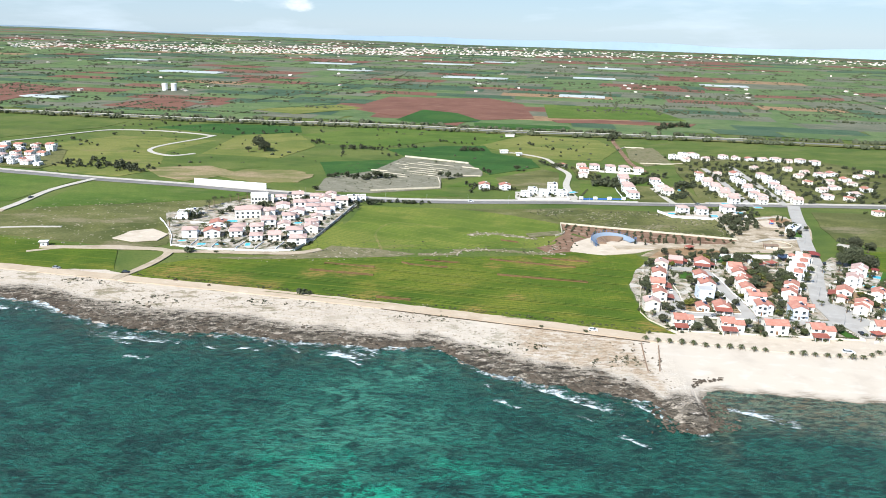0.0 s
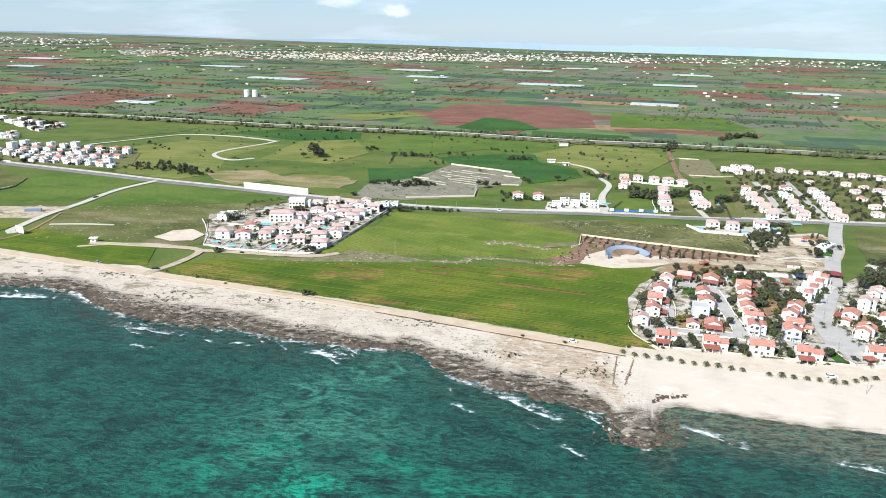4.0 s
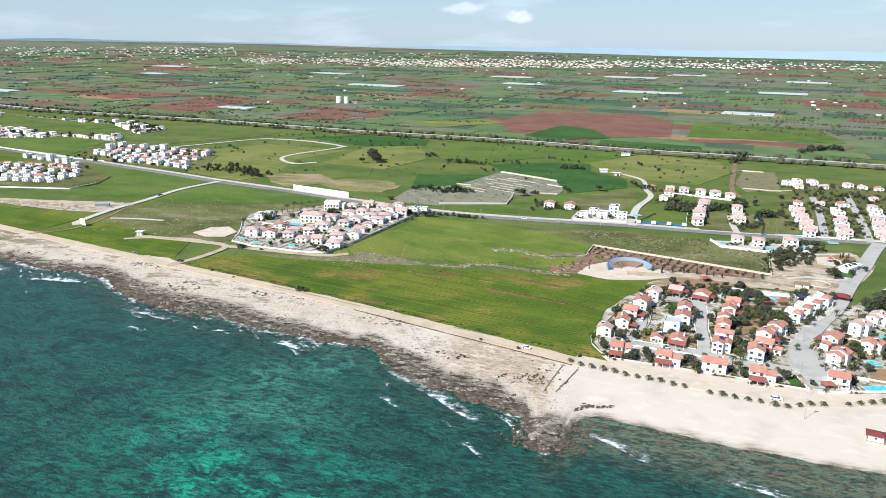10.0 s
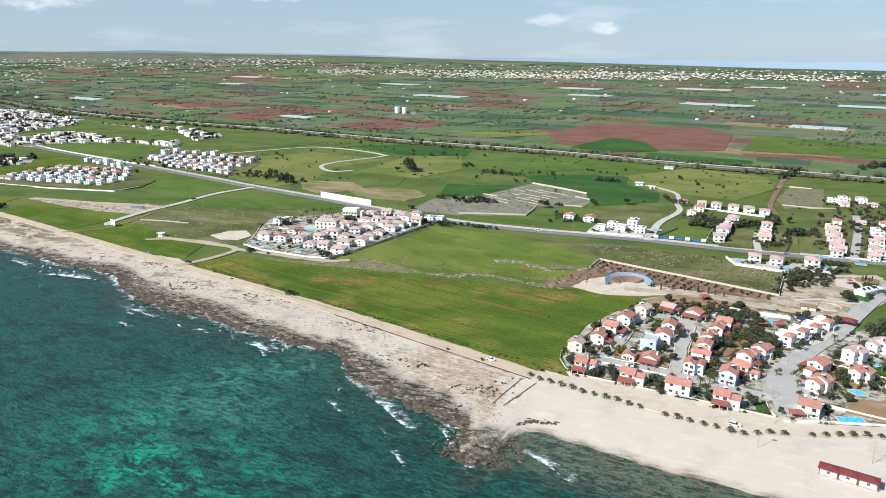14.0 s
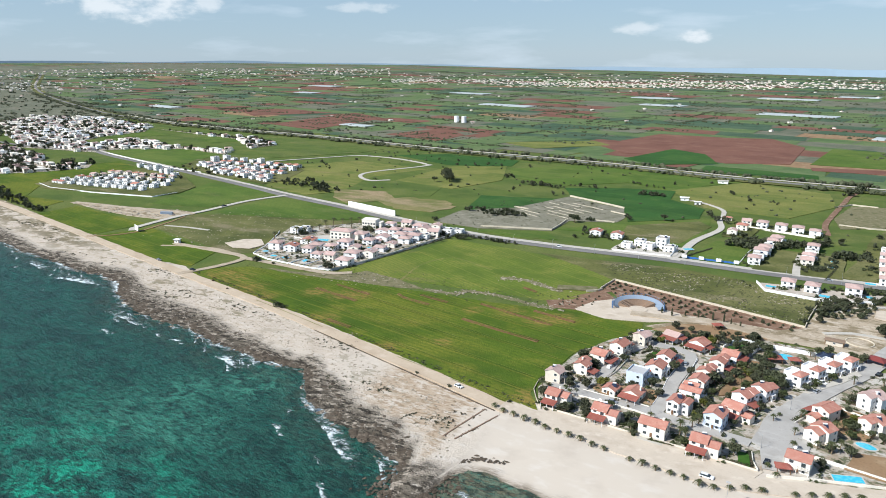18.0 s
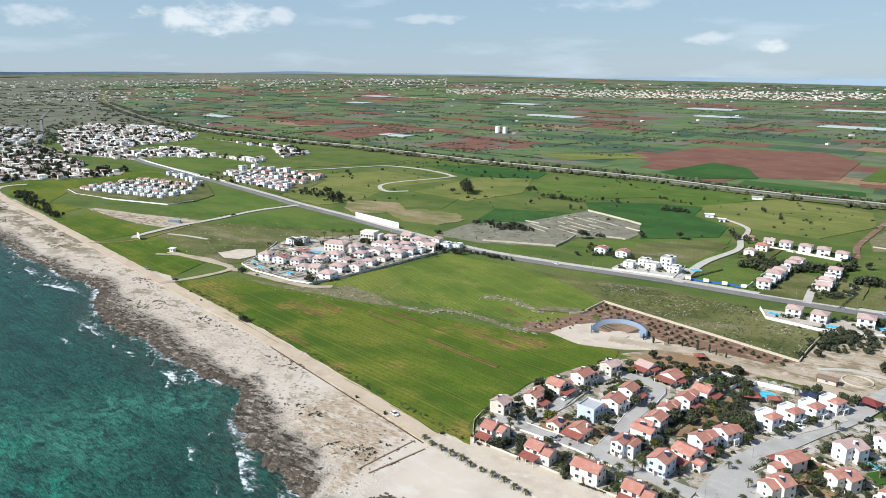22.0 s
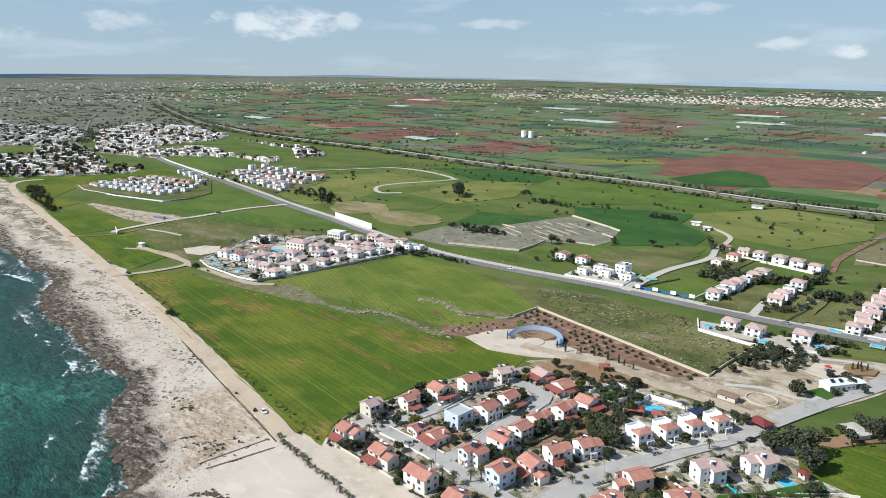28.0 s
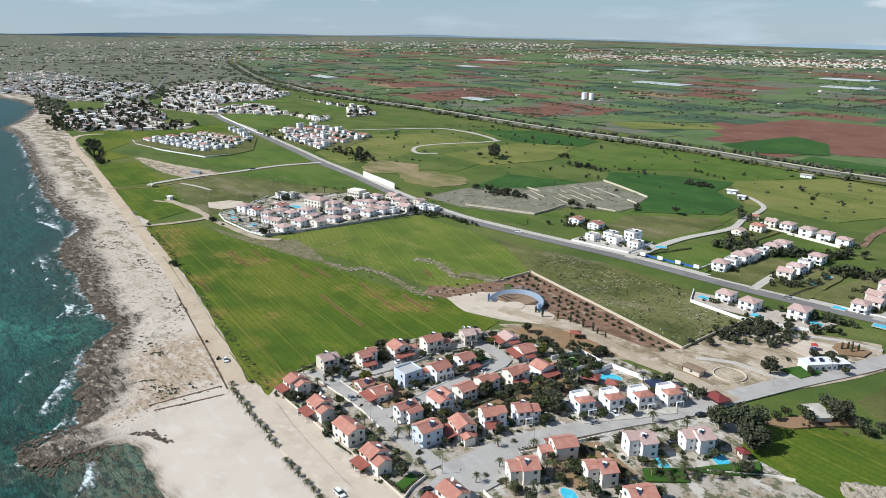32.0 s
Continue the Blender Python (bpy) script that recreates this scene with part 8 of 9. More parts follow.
# ---- the open theatre ----
def theatre():
    t = thing("open_theatre", "open-air theatre with a pale blue crescent wall", "theatre", "", pose(114, 449.5, 0.2, 0, 0, 14))
    R = 14.5
    n = 22
    for k in range(n):
        a0, a1 = radians(-8 + 196 * k / n), radians(-8 + 196 * (k + 1) / n)
        h0, h1 = 1.3 + 1.9 * math.sin(math.pi * k / n), 1.3 + 1.9 * math.sin(math.pi * (k + 1) / n)
        bm = bmesh.new()
        lo, hi = [], []
        for r, lean in ((R - 0.2, 0.0), (R, 0.0)):
            for a, h in ((a0, h0), (a1, h1)):
                lo.append(bm.verts.new((math.cos(a) * (r - 3.0), math.sin(a) * (r - 3.0), 0.4)))
                hi.append(bm.verts.new((math.cos(a) * (r + 0.6), math.sin(a) * (r + 0.6), h + 0.4)))
        bm.faces.new((lo[0], lo[1], hi[1], hi[0]))
        bm.faces.new((lo[3], lo[2], hi[2], hi[3]))
        bm.faces.new((hi[0], hi[1], hi[3], hi[2]))
        bm.faces.new((lo[1], lo[0], lo[2], lo[3]))
        bm.faces.new((lo[0], hi[0], hi[2], lo[2]))
        bm.faces.new((hi[1], lo[1], lo[3], hi[3]))
        part("wall_panel", bm, MEMBRANE, t)
        bm = bmesh.new()
        rod(bm, (math.cos(a0) * (R + 0.7), math.sin(a0) * (R + 0.7), 0), (math.cos(a0) * (R + 0.7), math.sin(a0) * (R + 0.7), h0 + 1.9), 0.09, seg=6)
        part("post", bm, BLUESTEEL, t)
        bm = bmesh.new()
        rod(bm, (math.cos(a0) * (R + 0.7), math.sin(a0) * (R + 0.7), h0 + 1.5), (math.cos(a1) * (R + 0.7), math.sin(a1) * (R + 0.7), h1 + 1.5), 0.05, seg=5)
        part("rail", bm, BLUESTEEL, t)
    for k in range(6):
        r0, r1 = R - 4.0 - 1.1 * k, R - 2.9 - 1.1 * k
        bm = bmesh.new()
        m = 18
        pts = [(math.cos(radians(30 + 140 * i / m)) * r1, math.sin(radians(30 + 140 * i / m)) * r1) for i in range(m + 1)]
        pts += [(math.cos(radians(30 + 140 * i / m)) * r0, math.sin(radians(30 + 140 * i / m)) * r0) for i in range(m, -1, -1)]
        prism(bm, pts, 0, 2.2 - 0.36 * k)
        part("seating_tier", bm, BROWNSTEP, t)
    for a in (-8, 188):
        for da in (-4, 0, 4):
            bm = bmesh.new()
            x, y = math.cos(radians(a + da)) * (R + 0.4), math.sin(radians(a + da)) * (R + 0.4)
            box(bm, x - 0.15, y - 0.15, 0, x + 0.15, y + 0.15, 4.2, 0.03)
            part("pylon", bm, BLUESTEEL, t, "blue steel pylon")
    bm = bmesh.new()
    prism(bm, [(math.cos(radians(k * 15)) * 5.5, math.sin(radians(k * 15)) * 5.5 - 1) for k in range(24)], 0, 0.25)
    part("stage", bm, SANDLOT, t, "round pale stage floor")


theatre()


# ---- small buildings ----
def cafe():
    t = thing("cafe", "low white flat-roofed building with a covered porch", "building", "", pose(255, 484.5, 0.15, 0, 0, 50))
    bm = bmesh.new()
    box(bm, -9, -3.4, 0, 5, 3.4, 3.2, 0.03)
    part("wall", bm, WHITE, t)
    bm = bmesh.new()
    box(bm, -9.3, -3.7, 3.2, 5.0, 3.7, 3.45, 0.03)
    part("roof", bm, FRAMEW, t)
    bm = bmesh.new()
    box(bm, 5.0, -3.7, 3.0, 11.0, 3.7, 3.2, 0.03)
    part("porch_roof", bm, FRAMEW, t)
    for x, y in ((10.6, -3.3), (10.6, 3.3), (10.6, 0), (7.5, -3.3), (7.5, 3.3)):
        bm = bmesh.new()
        box(bm, x - 0.12, y - 0.12, 0, x + 0.12, y + 0.12, 3.0)
        part("post", bm, FRAMEW, t)
    for x in (-7.2, -4.4, -1.6, 1.2, 3.6):
        window(t, x, 1.0, 3.4, 1.3, 1.1, "s")
    solar(t, -1, 0, 3.45)
    solar(t, -5, 0.5, 3.45)


cafe()


def pavilion(x, y, turn, w, d, h, material, label, walls=None, fall=0.5):
    t = thing("pavilion", label, "pavilion", "", pose(x, y, 0.12, 0, 0, turn))
    for px in (-w / 2 + 0.3, w / 2 - 0.3):
        for py in (-d / 2 + 0.3, d / 2 - 0.3):
            bm = bmesh.new()
            box(bm, px - 0.12, py - 0.12, 0, px + 0.12, py + 0.12, h, 0.02)
            part("post", bm, WOODDOOR, t)
    bm = bmesh.new()
    hip_roof(bm, w, d, h, fall, 0.3)
    part("roof", bm, material, t)
    if walls:
        bm = bmesh.new()
        box(bm, -w / 2 + 0.5, -d / 2 + 0.5, 0, w / 2 - 0.5, d / 2 - 0.5, h - 0.05)
        part("wall", bm, walls, t)
        window(t, 0, 0.9, d / 2 - 0.5, 1.2, 1.0, "s")


pavilion(235, 423, -25, 8, 6, 2.6, REDPAINT, "open shed with a dark red roof")
pavilion(217, 441, -8, 9, 4.5, 2.6, BROWNSTEP, "low building with a brown sheet roof", BEIGE, 0.15)
pavilion(267, 439, -40, 10, 7, 2.7, CONCRETE, "low building with a pale sheet roof", BEIGE, 0.1)
pavilion(257, 393, -32, 4, 3, 2.3, REDPAINT, "small garden shed with a red roof", BEIGE)
pavilion(190, 403, 20, 7, 5.5, 2.7, AWNTILE, "pool shelter with a red tiled roof")
pavilion(199, 405, 20, 5, 4.5, 2.6, AWNTILE, "pool shelter with a red tiled roof")
pavilion(212, 417, 62, 8, 5, 2.8, PANEL, "car port with solar panels on top", None, 0.1)
pavilion(219, 418, 62, 5, 4, 3.0, TERRACOTTA, "small white outbuilding with a tiled roof", WHITE)
pavilion(160, 437, 30, 5, 4, 2.5, AWNTILE, "low shelter with a red roof on bare earth")
pavilion(198, 300.5, 14, 5, 4, 2.5, AWNTILE, "pink garden shelter by a sandy road")
pavilion(-249, 436, 10, 5, 4, 3.0, WHITE, "small white hut beside a lane", WHITE, 0.2)
pavilion(101, 784, 10, 7, 5, 3.0, WHITE, "small white farm building by a lane", WHITE, 0.2)
pavilion(86, 800, 10, 9, 6, 3.2, WHITE, "white farm building by a lane", WHITE, 0.2)
pavilion(110, 925, 0, 12, 7, 3.2, CONCRETE, "pale farm shed in a green field", WHITE, 0.15)
pavilion(136, 722, 20, 7, 6, 3.0, TERRACOTTA, "small house at a bend in a lane", CREAM, 0.35)
for k, (x, y) in enumerate(((205, 260), (211, 258.6), (217, 257))):
    pavilion(x, y, -14, 6.4, 4.6, 2.6, REDPAINT, "beach hut with a dark red roof", WHITE, 0.35)


def playground():
    t = thing("playground_slide", "red climbing frame with a slide", "playground", "", pose(247, 500, 0.15, 0, 0, 30))
    bm = bmesh.new()
    for x in (-1, 1):
        for y in (-1, 1):
            rod(bm, (x, y, 0), (x, y, 3.2), 0.1, seg=6)
    part("frame", bm, PLAYRED, t)
    bm = bmesh.new()
    box(bm, -1.2, -1.2, 1.4, 1.2, 1.2, 1.6)
    part("deck", bm, TARPBLUE, t)
    bm = bmesh.new()
    hip_roof(bm, 2.4, 2.4, 3.1, 0.7, 0.2)
    part("roof", bm, PLAYRED, t)
    bm = bmesh.new()
    v = box(bm, 1.2, -0.4, 0.0, 4.4, 0.4, 0.12)
    bmesh.ops.rotate(bm, verts=v, cent=(4.4, 0, 0), matrix=Matrix.Rotation(radians(25), 3, "Y"))
    part("slide", bm, PLAYRED, t)


playground()
field("play_sand", [(238, 494), (248, 490), (258, 502), (252, 512), (240, 508)], SANDLOT, "pale sand playground", 0.2)
field("oval_bed", [(252, 508), (258, 504), (266, 508), (266, 516), (258, 520), (252, 515)], BROWNSOIL, "oval brown planting bed", 0.24)
for k in range(24):
    a = 2 * math.pi * k / 24
    if k == 0:
        circle = thing("garden_circle", "round stone garden bed in dusty ground", "garden bed")
    bm = bmesh.new()
    x, y = 229 + 6.5 * math.cos(a), 450 + 6.5 * math.sin(a)
    v = box(bm, -0.85, -0.25, 0, 0.85, 0.25, 0.55, 0.05)
    bmesh.ops.rotate(bm, verts=bm.verts, cent=(0, 0, 0), matrix=Matrix.Rotation(a + math.pi / 2, 3, "Z"))
    bmesh.ops.translate(bm, verts=bm.verts, vec=(x, y, 0.05))
    part("kerb_stone", bm, STONEWALL, circle)
for x, y in ((256, 510), (258, 512), (260, 510), (262, 513), (259, 515)):
    plant("cypress", x, y, "cypresses in a planting bed", 0.9)


# ---- vehicles, lamps, signs ----
def car(x, y, turn, paint, label, van=False):
    t = thing("car", label, "car", "parked cars", pose(x, y, 0.30, 0, 0, turn))
    L, W = (5.0, 1.95) if van else (4.3, 1.75)
    bm = bmesh.new()
    prof = [(-L / 2, 0.3), (L / 2, 0.3), (L / 2, 0.75), (L * 0.28, 0.9), (-L * 0.46, 0.95), (-L / 2, 0.8)]
    a = [bm.verts.new((px, -W / 2, pz)) for px, pz in prof]
    b = [bm.verts.new((px, W / 2, pz)) for px, pz in prof]
    bm.faces.new(a)
    bm.faces.new(b[::-1])
    for i in range(6):
        bm.faces.new((a[(i + 1) % 6], a[i], b[i], b[(i + 1) % 6]))
    part("body", bm, paint, t)
    bm = bmesh.new()
    back = -L * 0.48 if van else -L * 0.40
    prof = [(back, 0.93), (L * 0.26, 0.9), (L * 0.10, 1.42), (back + 0.35, 1.45)]
    a = [bm.verts.new((px, -W * (0.46 if pz < 1 else 0.38), pz)) for px, pz in prof]
    b = [bm.verts.new((px, W * (0.46 if pz < 1 else 0.38), pz)) for px, pz in prof]
    bm.faces.new(a)
    bm.faces.new(b[::-1])
    for i in range(4):
        bm.faces.new((a[(i + 1) % 4], a[i], b[i], b[(i + 1) % 4]))
    cabin = part("cabin", bm, GLASS, t, "dark car windows")
    bm = bmesh.new()
    box(bm, back + 0.38, -W * 0.37, 1.445, L * 0.09, W * 0.37, 1.50, 0.02)
    part("roof", bm, paint, cabin)
    for px in (-L * 0.31, L * 0.31):
        for py in (-W / 2, W / 2):
            bm = bmesh.new()
            rod(bm, (px, py - 0.1, 0.32), (px, py + 0.1, 0.32), 0.32, seg=12)
            part("wheel", bm, RUBBER, t)


for x, y, a, p, l, v in ((209, 376, 62, CARSILVER, "silver car at the kerb of a road", 0), (235, 409, 62, CARBLACK, "black car parked on a wide road", 0), (130, 325, -10, CARSILVER, "silver car in a narrow street", 0), (174, 284, -8, CARWHITE, "white van on a dusty road", 1), (64, 308, -18, CARWHITE, "white car on a dirt track", 0),
                         (203, 377, -28, CARSILVER, "silver car in a forecourt", 0), (211, 387, -28, CARWHITE, "white car in a forecourt", 0), (192.5, 304, 80, CARBLACK, "black car beside a villa", 0), (-181, 386, 0, CARBLACK, "dark car at a lane junction", 0),
                         (-222, 393, -12, CARSILVER, "silver car beside a dirt track", 0), (-318, 560, 80, CARBLACK, "dark pickup on a side road", 1), (28, 563, 0, CARWHITE, "white car on the main road", 0), (216, 561, 0, CARSILVER, "silver car on the main road", 0), (-120, 584, -20, CARBLACK, "black car on the main road", 0),
                         (156, 334, 80, CARWHITE, "white car beside a house", 0), (120, 360, 80, CARWHITE, "white car in an estate street", 0), (236, 384, 60, CARBLACK, "black car under a car port", 0), (152, 380, 85, CARSILVER, "silver car in an estate street", 0)):
    car(x, y, a, p, l, bool(v))


def street_lamp(x, y, turn, h=7.0, label="tall grey street lamp beside a road"):
    t = thing("street_lamp", label, "street lamp", "street lamps", pose(x, y, 0.1, 0, 0, turn))
    bm = bmesh.new()
    rod(bm, (0, 0, 0), (0, 0, h), 0.11, 0.06, 8)
    part("pole", bm, STEEL, t)
    bm = bmesh.new()
    rod(bm, (0, 0, h - 0.1), (1.4, 0, h + 0.15), 0.05, 0.04, 6)
    arm = part("arm", bm, STEEL, t)
    bm = bmesh.new()
    box(bm, 1.2, -0.13, h + 0.05, 1.9, 0.13, h + 0.2, 0.03)
    part("lamp_head", bm, GREYWALL, arm)


for k in range(13):
    x = -140 + 33 * k
    street_lamp(x, float(np.interp(x, (-211, -140, -47, 16, 113, 280), (606, 583, 560, 556, 558, 555))), 90)
for x, y in ((199, 352), (210, 374), (222, 397), (234, 424), (246, 452), (260, 480), (190, 314), (147, 320), (114, 324), (125, 382)):
    street_lamp(x, y, 150, 6.0)
for x, y in ((182, 270), (221, 273)):
    t = thing("light_mast", "slender mast standing on the beach", "mast", "", pose(x, y, 0))
    bm = bmesh.new()
    rod(bm, (0, 0, -0.5), (0, 0, 9), 0.1, 0.05, 8)
    part("pole", bm, STEEL, t)
    bm = bmesh.new()
    box(bm, -0.7, -0.2, 8.8, 0.7, 0.2, 9.3, 0.04)
    part("floodlight", bm, GREYWALL, t)


def board(x, y, turn, w, h, material, label):
    t = thing("roadside_board", label, "sign board", "", pose(x, y, 0.1, 0, 0, turn))
    for px in (-w * 0.35, w * 0.35):
        bm = bmesh.new()
        rod(bm, (px, 0.1, 0), (px, 0.1, h + 0.8), 0.08, seg=6)
        part("post", bm, STEEL, t)
    bm = bmesh.new()
    box(bm, -w / 2, -0.06, 0.8, w / 2, 0.06, h + 0.8, 0.02)
    part("panel", bm, material, t)


board(-310, 448, -22, 8, 5, WHITE, "large blank white board in a field")
for x in (121, 133, 145, 157):
    board(x, 573.5, 0, 3.6, 2.4, WHITE, "small white board beside a road")
bm = bmesh.new()
fence = thing("site_fence", "blue sheet fence along a paddock", "fence")
for k in range(12):
    bm = bmesh.new()
    box(bm, 120 + 3.1 * k, 575.6, 0.05, 123 + 3.1 * k, 575.75, 1.5)
    part("sheet", bm, TARPBLUE, fence)
t = thing("dumper_container", "grey-blue container at a building site", "container", "", pose(-340, 508, 0.1, 0, 0, 20))
bm = bmesh.new()
box(bm, -6, -1.3, 0, 6, 1.3, 2.6, 0.05)
for k in range(14):
    box(bm, -5.7 + 0.85 * k, -1.36, 0.2, -5.4 + 0.85 * k, -1.3, 2.4)
part("body", bm, MEMBRANE, t)


# ---- stones, surf, greenhouses ----
def rock_shape(rng, flat=0.5):
    bm = bmesh.new()
    bmesh.ops.create_icosphere(bm, subdivisions=1, radius=1.0)
    out = []
    for v in bm.verts:
        j = rng.uniform(0.45, 1.3)
        out.append(Vector((v.co.x * j, v.co.y * j, v.co.z * flat * rng.uniform(0.7, 1.1))))
    tri = [tuple(v.index for v in f.verts) for f in bm.faces]
    bm.free()
    return out, tri


def stones(name, spots, material, label, seed, flat=0.5):
    rng = random.Random(seed)
    shapes = [rock_shape(rng, flat) for _ in range(12)]
    verts, faces = [], []
    for x, y, z, r in spots:
        vs, tri = rng.choice(shapes)
        a = rng.uniform(0, 6.28)
        ca, sa = math.cos(a), math.sin(a)
        sx = rng.uniform(0.8, 1.9)
        b = len(verts)
        verts.extend((x + r * (v.x * sx * ca - v.y * sa), y + r * (v.x * sx * sa + v.y * ca), z + r * v.z) for v in vs)
        faces.extend((b + i, b + j, b + k) for i, j, k in tri)
    tagged(new(name, raw(name, verts, faces, material)), label, "rocks", kind="stuff")


srng = random.Random(9)
spots = []
for _ in range(5200):
    x = srng.uniform(-620, 92) if srng.random() < 0.35 else srng.uniform(-230, 92)
    v = abs(srng.gauss(0, 0.42 * float(np.interp(x, BX, BW)))) - 1.5
    if noise.noise((x * 0.07, v * 0.1, 1.0)) < -0.12:
        continue
    y = waterline(x) + v
    spots.append((x, y, -0.75 + 0.75 * step(v, -2, 14) + srng.uniform(-0.1, 0.15), srng.choice((0.2, 0.3, 0.4, 0.6, 0.9, 1.4)) * srng.uniform(0.7, 1.3)))
for _ in range(800):
    f, r = srng.random(), srng.gauss(0, 2.4)
    spots.append((82 + 2.6 * r, 247 - 26 * f, -0.7 + srng.uniform(-0.1, 0.7) * math.exp(-r * r / 9), srng.uniform(0.25, 0.9)))
for a, b, n in (((83, 295), (77, 267), 60), ((90, 292), (82, 267), 60), ((106, 261), (96, 259.5), 40), ((96, 259.5), (88, 251), 50), ((88, 251), (82, 243), 50)):
    for _ in range(n):
        f = srng.random()
        spots.append((a[0] + (b[0] - a[0]) * f + srng.gauss(0, 0.7), a[1] + (b[1] - a[1]) * f + srng.gauss(0, 0.7), -0.1 if a[1] > 265 else -0.45, srng.uniform(0.25, 0.8)))
stones("shore_rocks", spots, LIMEROCK, "dark weathered rocks along the waterline", 1, 0.24)
spots = []
for _ in range(1500):
    x = srng.uniform(-230, 84)
    v = srng.uniform(12, 46)
    spots.append((x, waterline(x) + v, 0.0 + 0.1 * srng.random(), srng.uniform(0.2, 0.6)))
for line, n, w in (([(-17, 424), (6, 425), (9, 433), (32, 434), (59, 427), (68, 427), (74, 446)], 210, 2.6), ([(18, 467), (33, 472), (64, 459)], 150, 2.8)):
    for a, b in zip(line, line[1:]):
        for _ in range(n // (len(line) - 1)):
            f = srng.random()
            spots.append((a[0] + (b[0] - a[0]) * f + srng.gauss(0, w), a[1] + (b[1] - a[1]) * f + srng.gauss(0, w), 0.15, srng.choice((0.2, 0.3, 0.4, 0.8)) * srng.uniform(0.6, 1.2)))
RUBBLE = [(-138, 416), (-112, 417), (-80, 427), (-72, 441), (-44, 435), (-18, 425), (-32, 420), (-51, 412), (-88, 407), (-115, 408)]
for _ in range(700):
    x, y = srng.uniform(-200, 30), srng.uniform(385, 450)
    if inside(x, y, RUBBLE):
        spots.append((x, y, 0.12, srng.choice((0.2, 0.3, 0.4, 0.7)) * srng.uniform(0.6, 1.2)))
for _ in range(260):
    x, y = srng.uniform(-480, -325), srng.uniform(490, 530)
    if inside(x, y, [(-476, 505), (-440, 508), (-400, 514), (-346, 526), (-324, 527), (-326, 487), (-390, 489)]):
        spots.append((x, y, 0.2, srng.uniform(0.3, 1.6)))
for _ in range(2600):
    x, y = srng.uniform(60, 212), srng.uniform(462, 546)
    if noise.noise((x * 0.05, y * 0.09, 2.0)) < 0.02:
        continue
    if inside(x, y, [(92, 502), (203, 464), (211, 512), (176, 520), (172, 536), (60, 541)]):
        spots.append((x, y, 0.1, srng.uniform(0.2, 0.55)))
for _ in range(500):
    x, y = srng.uniform(-300, -190), srng.uniform(440, 560)
    spots.append((x, y, 0.05, srng.uniform(0.2, 0.7)))
for _ in range(420):
    a, r = srng.uniform(0, 6.28), math.sqrt(srng.random())
    spots.append((302 + 15 * r * math.cos(a), 398 + 9 * r * math.sin(a), 1.6 * (1 - r * r), srng.uniform(0.5, 1.5)))
stones("field_stones", spots, PALEROCK, "pale stones lying on rough ground", 2, 0.6)


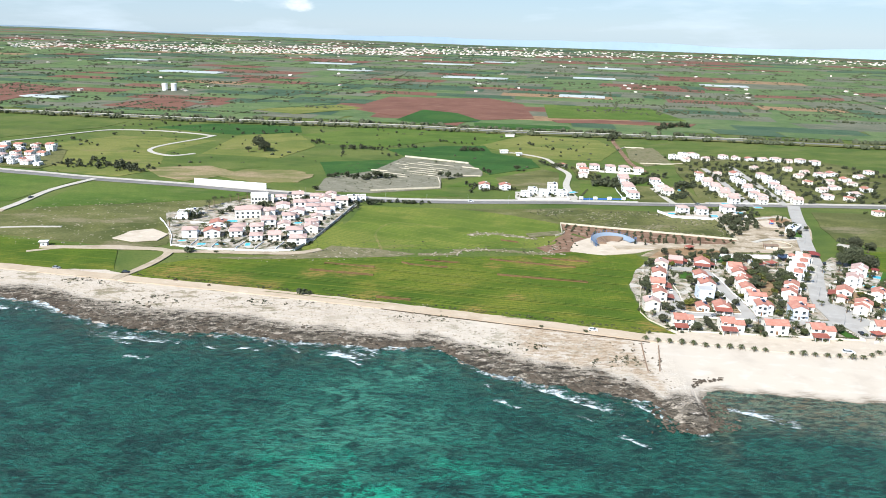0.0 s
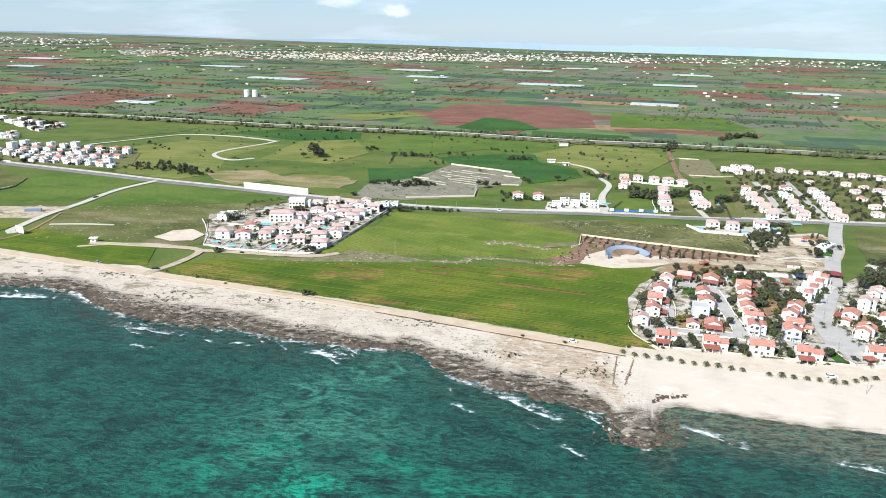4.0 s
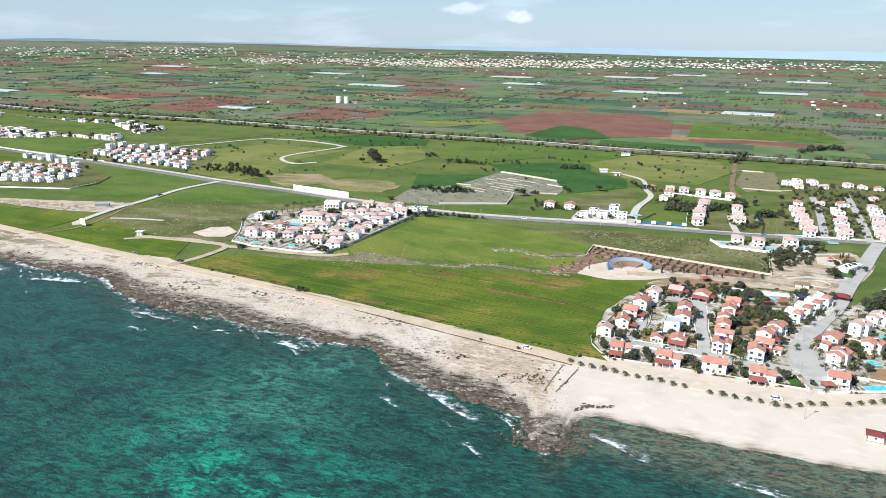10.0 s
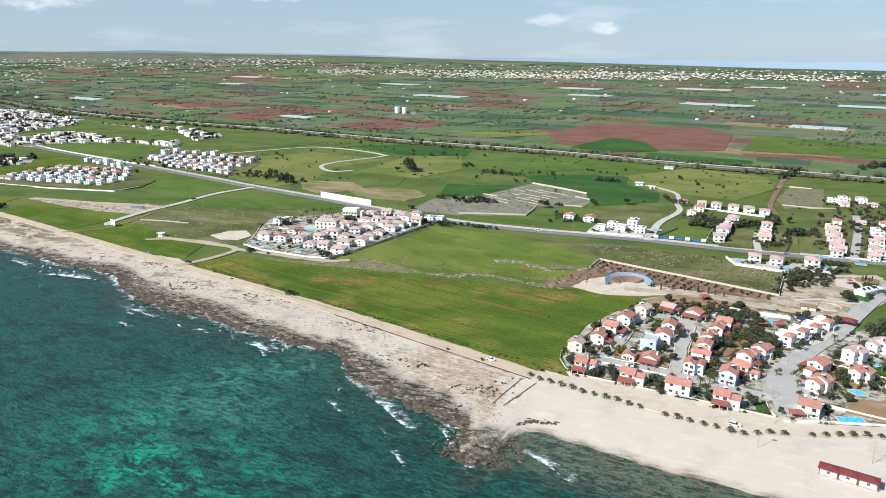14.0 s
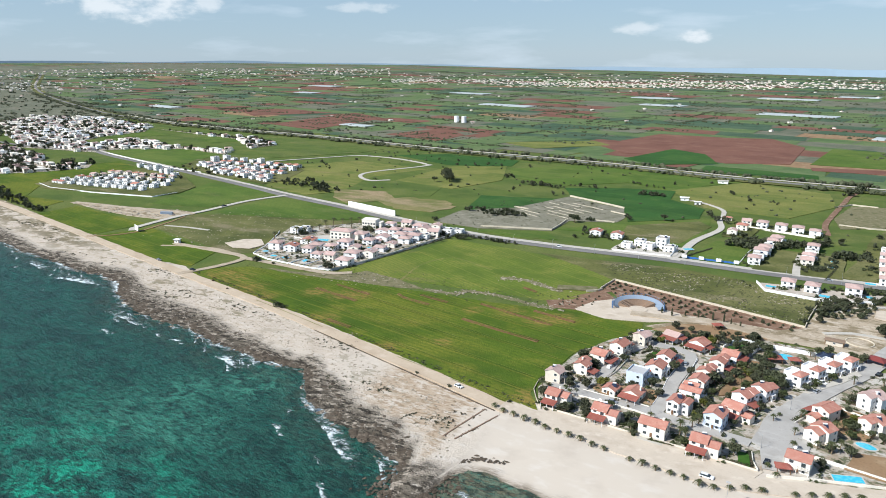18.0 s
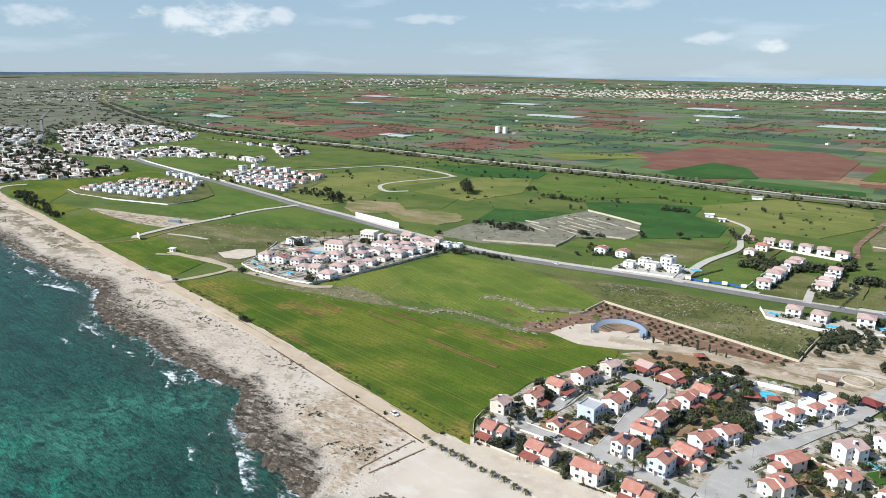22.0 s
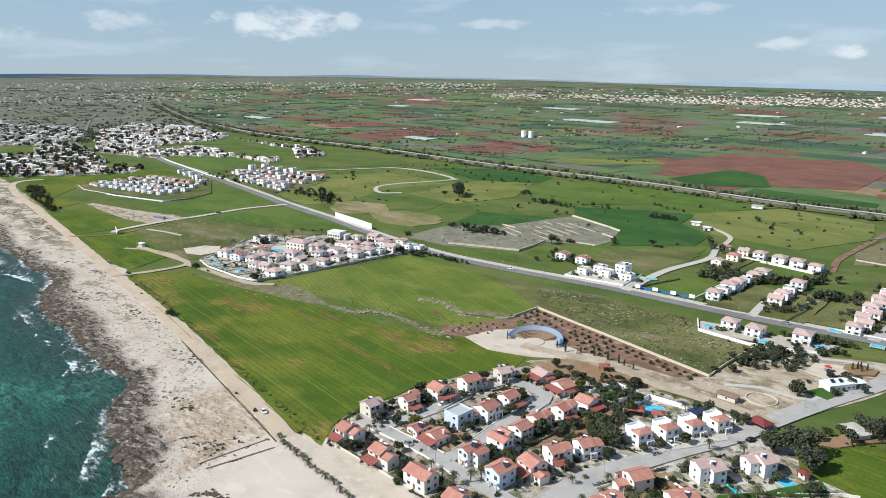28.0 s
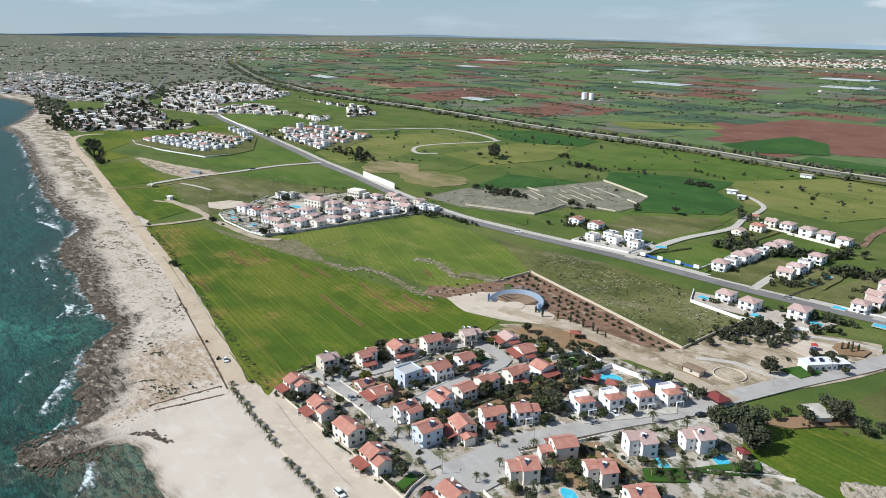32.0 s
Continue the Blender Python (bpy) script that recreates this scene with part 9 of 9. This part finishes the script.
def build_surf():
    """Lacy foam: thin sheets on the water, dense where a wave breaks and thin behind it."""
    verts, faces, foam = [], [], []

    def sheet(rows_of):
        n = len(rows_of[0])
        b = len(verts)
        for r in rows_of:
            for x, y, a in r:
                verts.append((x, y, -0.80))
                foam.append(a)
        for i in range(len(rows_of) - 1):
            for k in range(n - 1):
                faces.append((b + i * n + k, b + (i + 1) * n + k, b + (i + 1) * n + k + 1, b + i * n + k + 1))

    rows_of = []
    for x in np.arange(-900, 87, 1.6):
        r = []
        rich = 0.52 + 0.62 * noise.noise((x * 0.03, 0.5, 0))
        for v in (2.5, 1.2, 0, -1.2, -2.5, -4, -5.5, -7.5, -10):
            y = waterline(float(x)) + v
            r.append((float(x), y, (rich + 0.5 * noise.noise((x * 0.13, y * 0.2, 3.0))) * step(v, -10, -1.5) if v > -10 else 0.0))
        rows_of.append(r)
    sheet(rows_of)
    crng = random.Random(14)
    CAPS = []
    for _ in range(64):
        x = crng.uniform(-560, 70)
        y, n, a = waterline(x) - crng.choice((6, 9, 13, 20, 30)) * crng.uniform(0.7, 1.4), crng.uniform(3, 14), crng.uniform(-0.5, 0.1)
        CAPS.append(((x, y), (x + n * math.cos(a), y + n * math.sin(a)), crng.uniform(1.4, 4.5), crng.uniform(0.7, 0.98)))
    for (x0, y0), (x1, y1), w, full in (((18, 258), (58, 233), 10, 1.0), ((-258, 331), (-212, 338), 10, 1.0), ((97, 236), (124, 222), 7, 0.95), ((-172, 304), (-118, 296), 8, 0.85), ((-64, 284), (-38, 280), 8, 0.95), ((60, 242), (76, 227), 6, 0.9),
                                        ((-312, 347), (-276, 343), 8, 0.9), ((0, 272), (24, 261), 7, 0.9), ((140, 218), (190, 206), 6, 0.8), ((-420, 378), (-380, 367), 8, 0.9), ((-600, 429), (-560, 417), 9, 0.9), ((8, 244), (20, 239), 3.5, 0.95), ((-98, 299), (-68, 297), 6, 0.8),
                                        ((-330, 352), (-318, 348), 4, 0.8), ((-700, 450), (-660, 440), 8, 0.9), *CAPS):
        rows_of = []
        m = max(12, int(math.hypot(x1 - x0, y1 - y0) / 1.2))
        for i in range(m + 1):
            f = i / m
            q = math.sin(math.pi * f) ** 0.5
            x, y = x0 + (x1 - x0) * f, y0 + (y1 - y0) * f + 1.2 * math.sin(6 * f) + 0.8 * noise.noise((x0 + 9 * f, 0, 0))
            rows_of.append([(x, y + w * u, full * q * a * (0.85 + 0.5 * noise.noise((x * 0.25, u * 2, 1.0)))) for u, a in ((-0.12, 0.0), (0.0, 1.1), (0.12, 1.1), (0.28, 0.9), (0.5, 0.72), (0.75, 0.5), (1.0, 0.0))])
        sheet(rows_of)
    me = raw("surf", verts, faces, FOAM)
    me.attributes.new("foam", "FLOAT", "POINT").data.foreach_set("value", foam)
    tagged(new("surf", me), "white lacy surf breaking along the rocks", "surf", kind="stuff")


build_surf()


def greenhouse(x, y, w, d, turn):
    """A low plastic tunnel house, far off on the plain."""
    px, py = squeeze(x, y)
    t = thing("greenhouse", "long pale plastic greenhouse on the plain", "greenhouse", "greenhouses on the plain", pose(px, py, rise(px, py) + 0.3, 0, 0, turn))
    n = 4
    for k in range(n):
        bm = bmesh.new()
        m = 6
        prof = [(-d / 2 + d / n * (k + 0.5) + math.cos(math.pi * i / m) * d / n / 2, 0.9 + 1.2 * math.sin(math.pi * i / m)) for i in range(m + 1)]
        prof = [(prof[0][0], 0)] + prof + [(prof[-1][0], 0)]
        a = [bm.verts.new((-w / 2, q, z)) for q, z in prof]
        b = [bm.verts.new((w / 2, q, z)) for q, z in prof]
        for i in range(len(prof) - 1):
            bm.faces.new((a[i], a[i + 1], b[i + 1], b[i]))
        bm.faces.new(a[::-1])
        bm.faces.new(b)
        part("tunnel", bm, PLASTIC, t)


for x, y, w, d in ((-1476, 1538, 130, 40), (-1600, 2363, 110, 50), (-666, 1317, 80, 30), (345, 1513, 95, 45), (165, 2020, 180, 60), (-616, 2035, 180, 60), (-994, 2600, 160, 60), (-292, 2609, 150, 60), (124, 2740, 180, 60), (344, 2977, 120, 60), (697, 2650, 120, 60), (-200, 2250, 130, 50), (520, 2100, 120, 50), (-1900, 2900, 160, 70), (820, 1900, 120, 50)):
    greenhouse(x, y, w, d, -14)
tank = thing("twin_towers", "two white towers on the plain", "tower", "", pose(-500, 1480, 0.5))
for px in (-9, 9):
    bm = bmesh.new()
    rod(bm, (px, 0, 0), (px, 0, 14), 5.5, 5.5, 14)
    part("tower", bm, WHITE, tank)
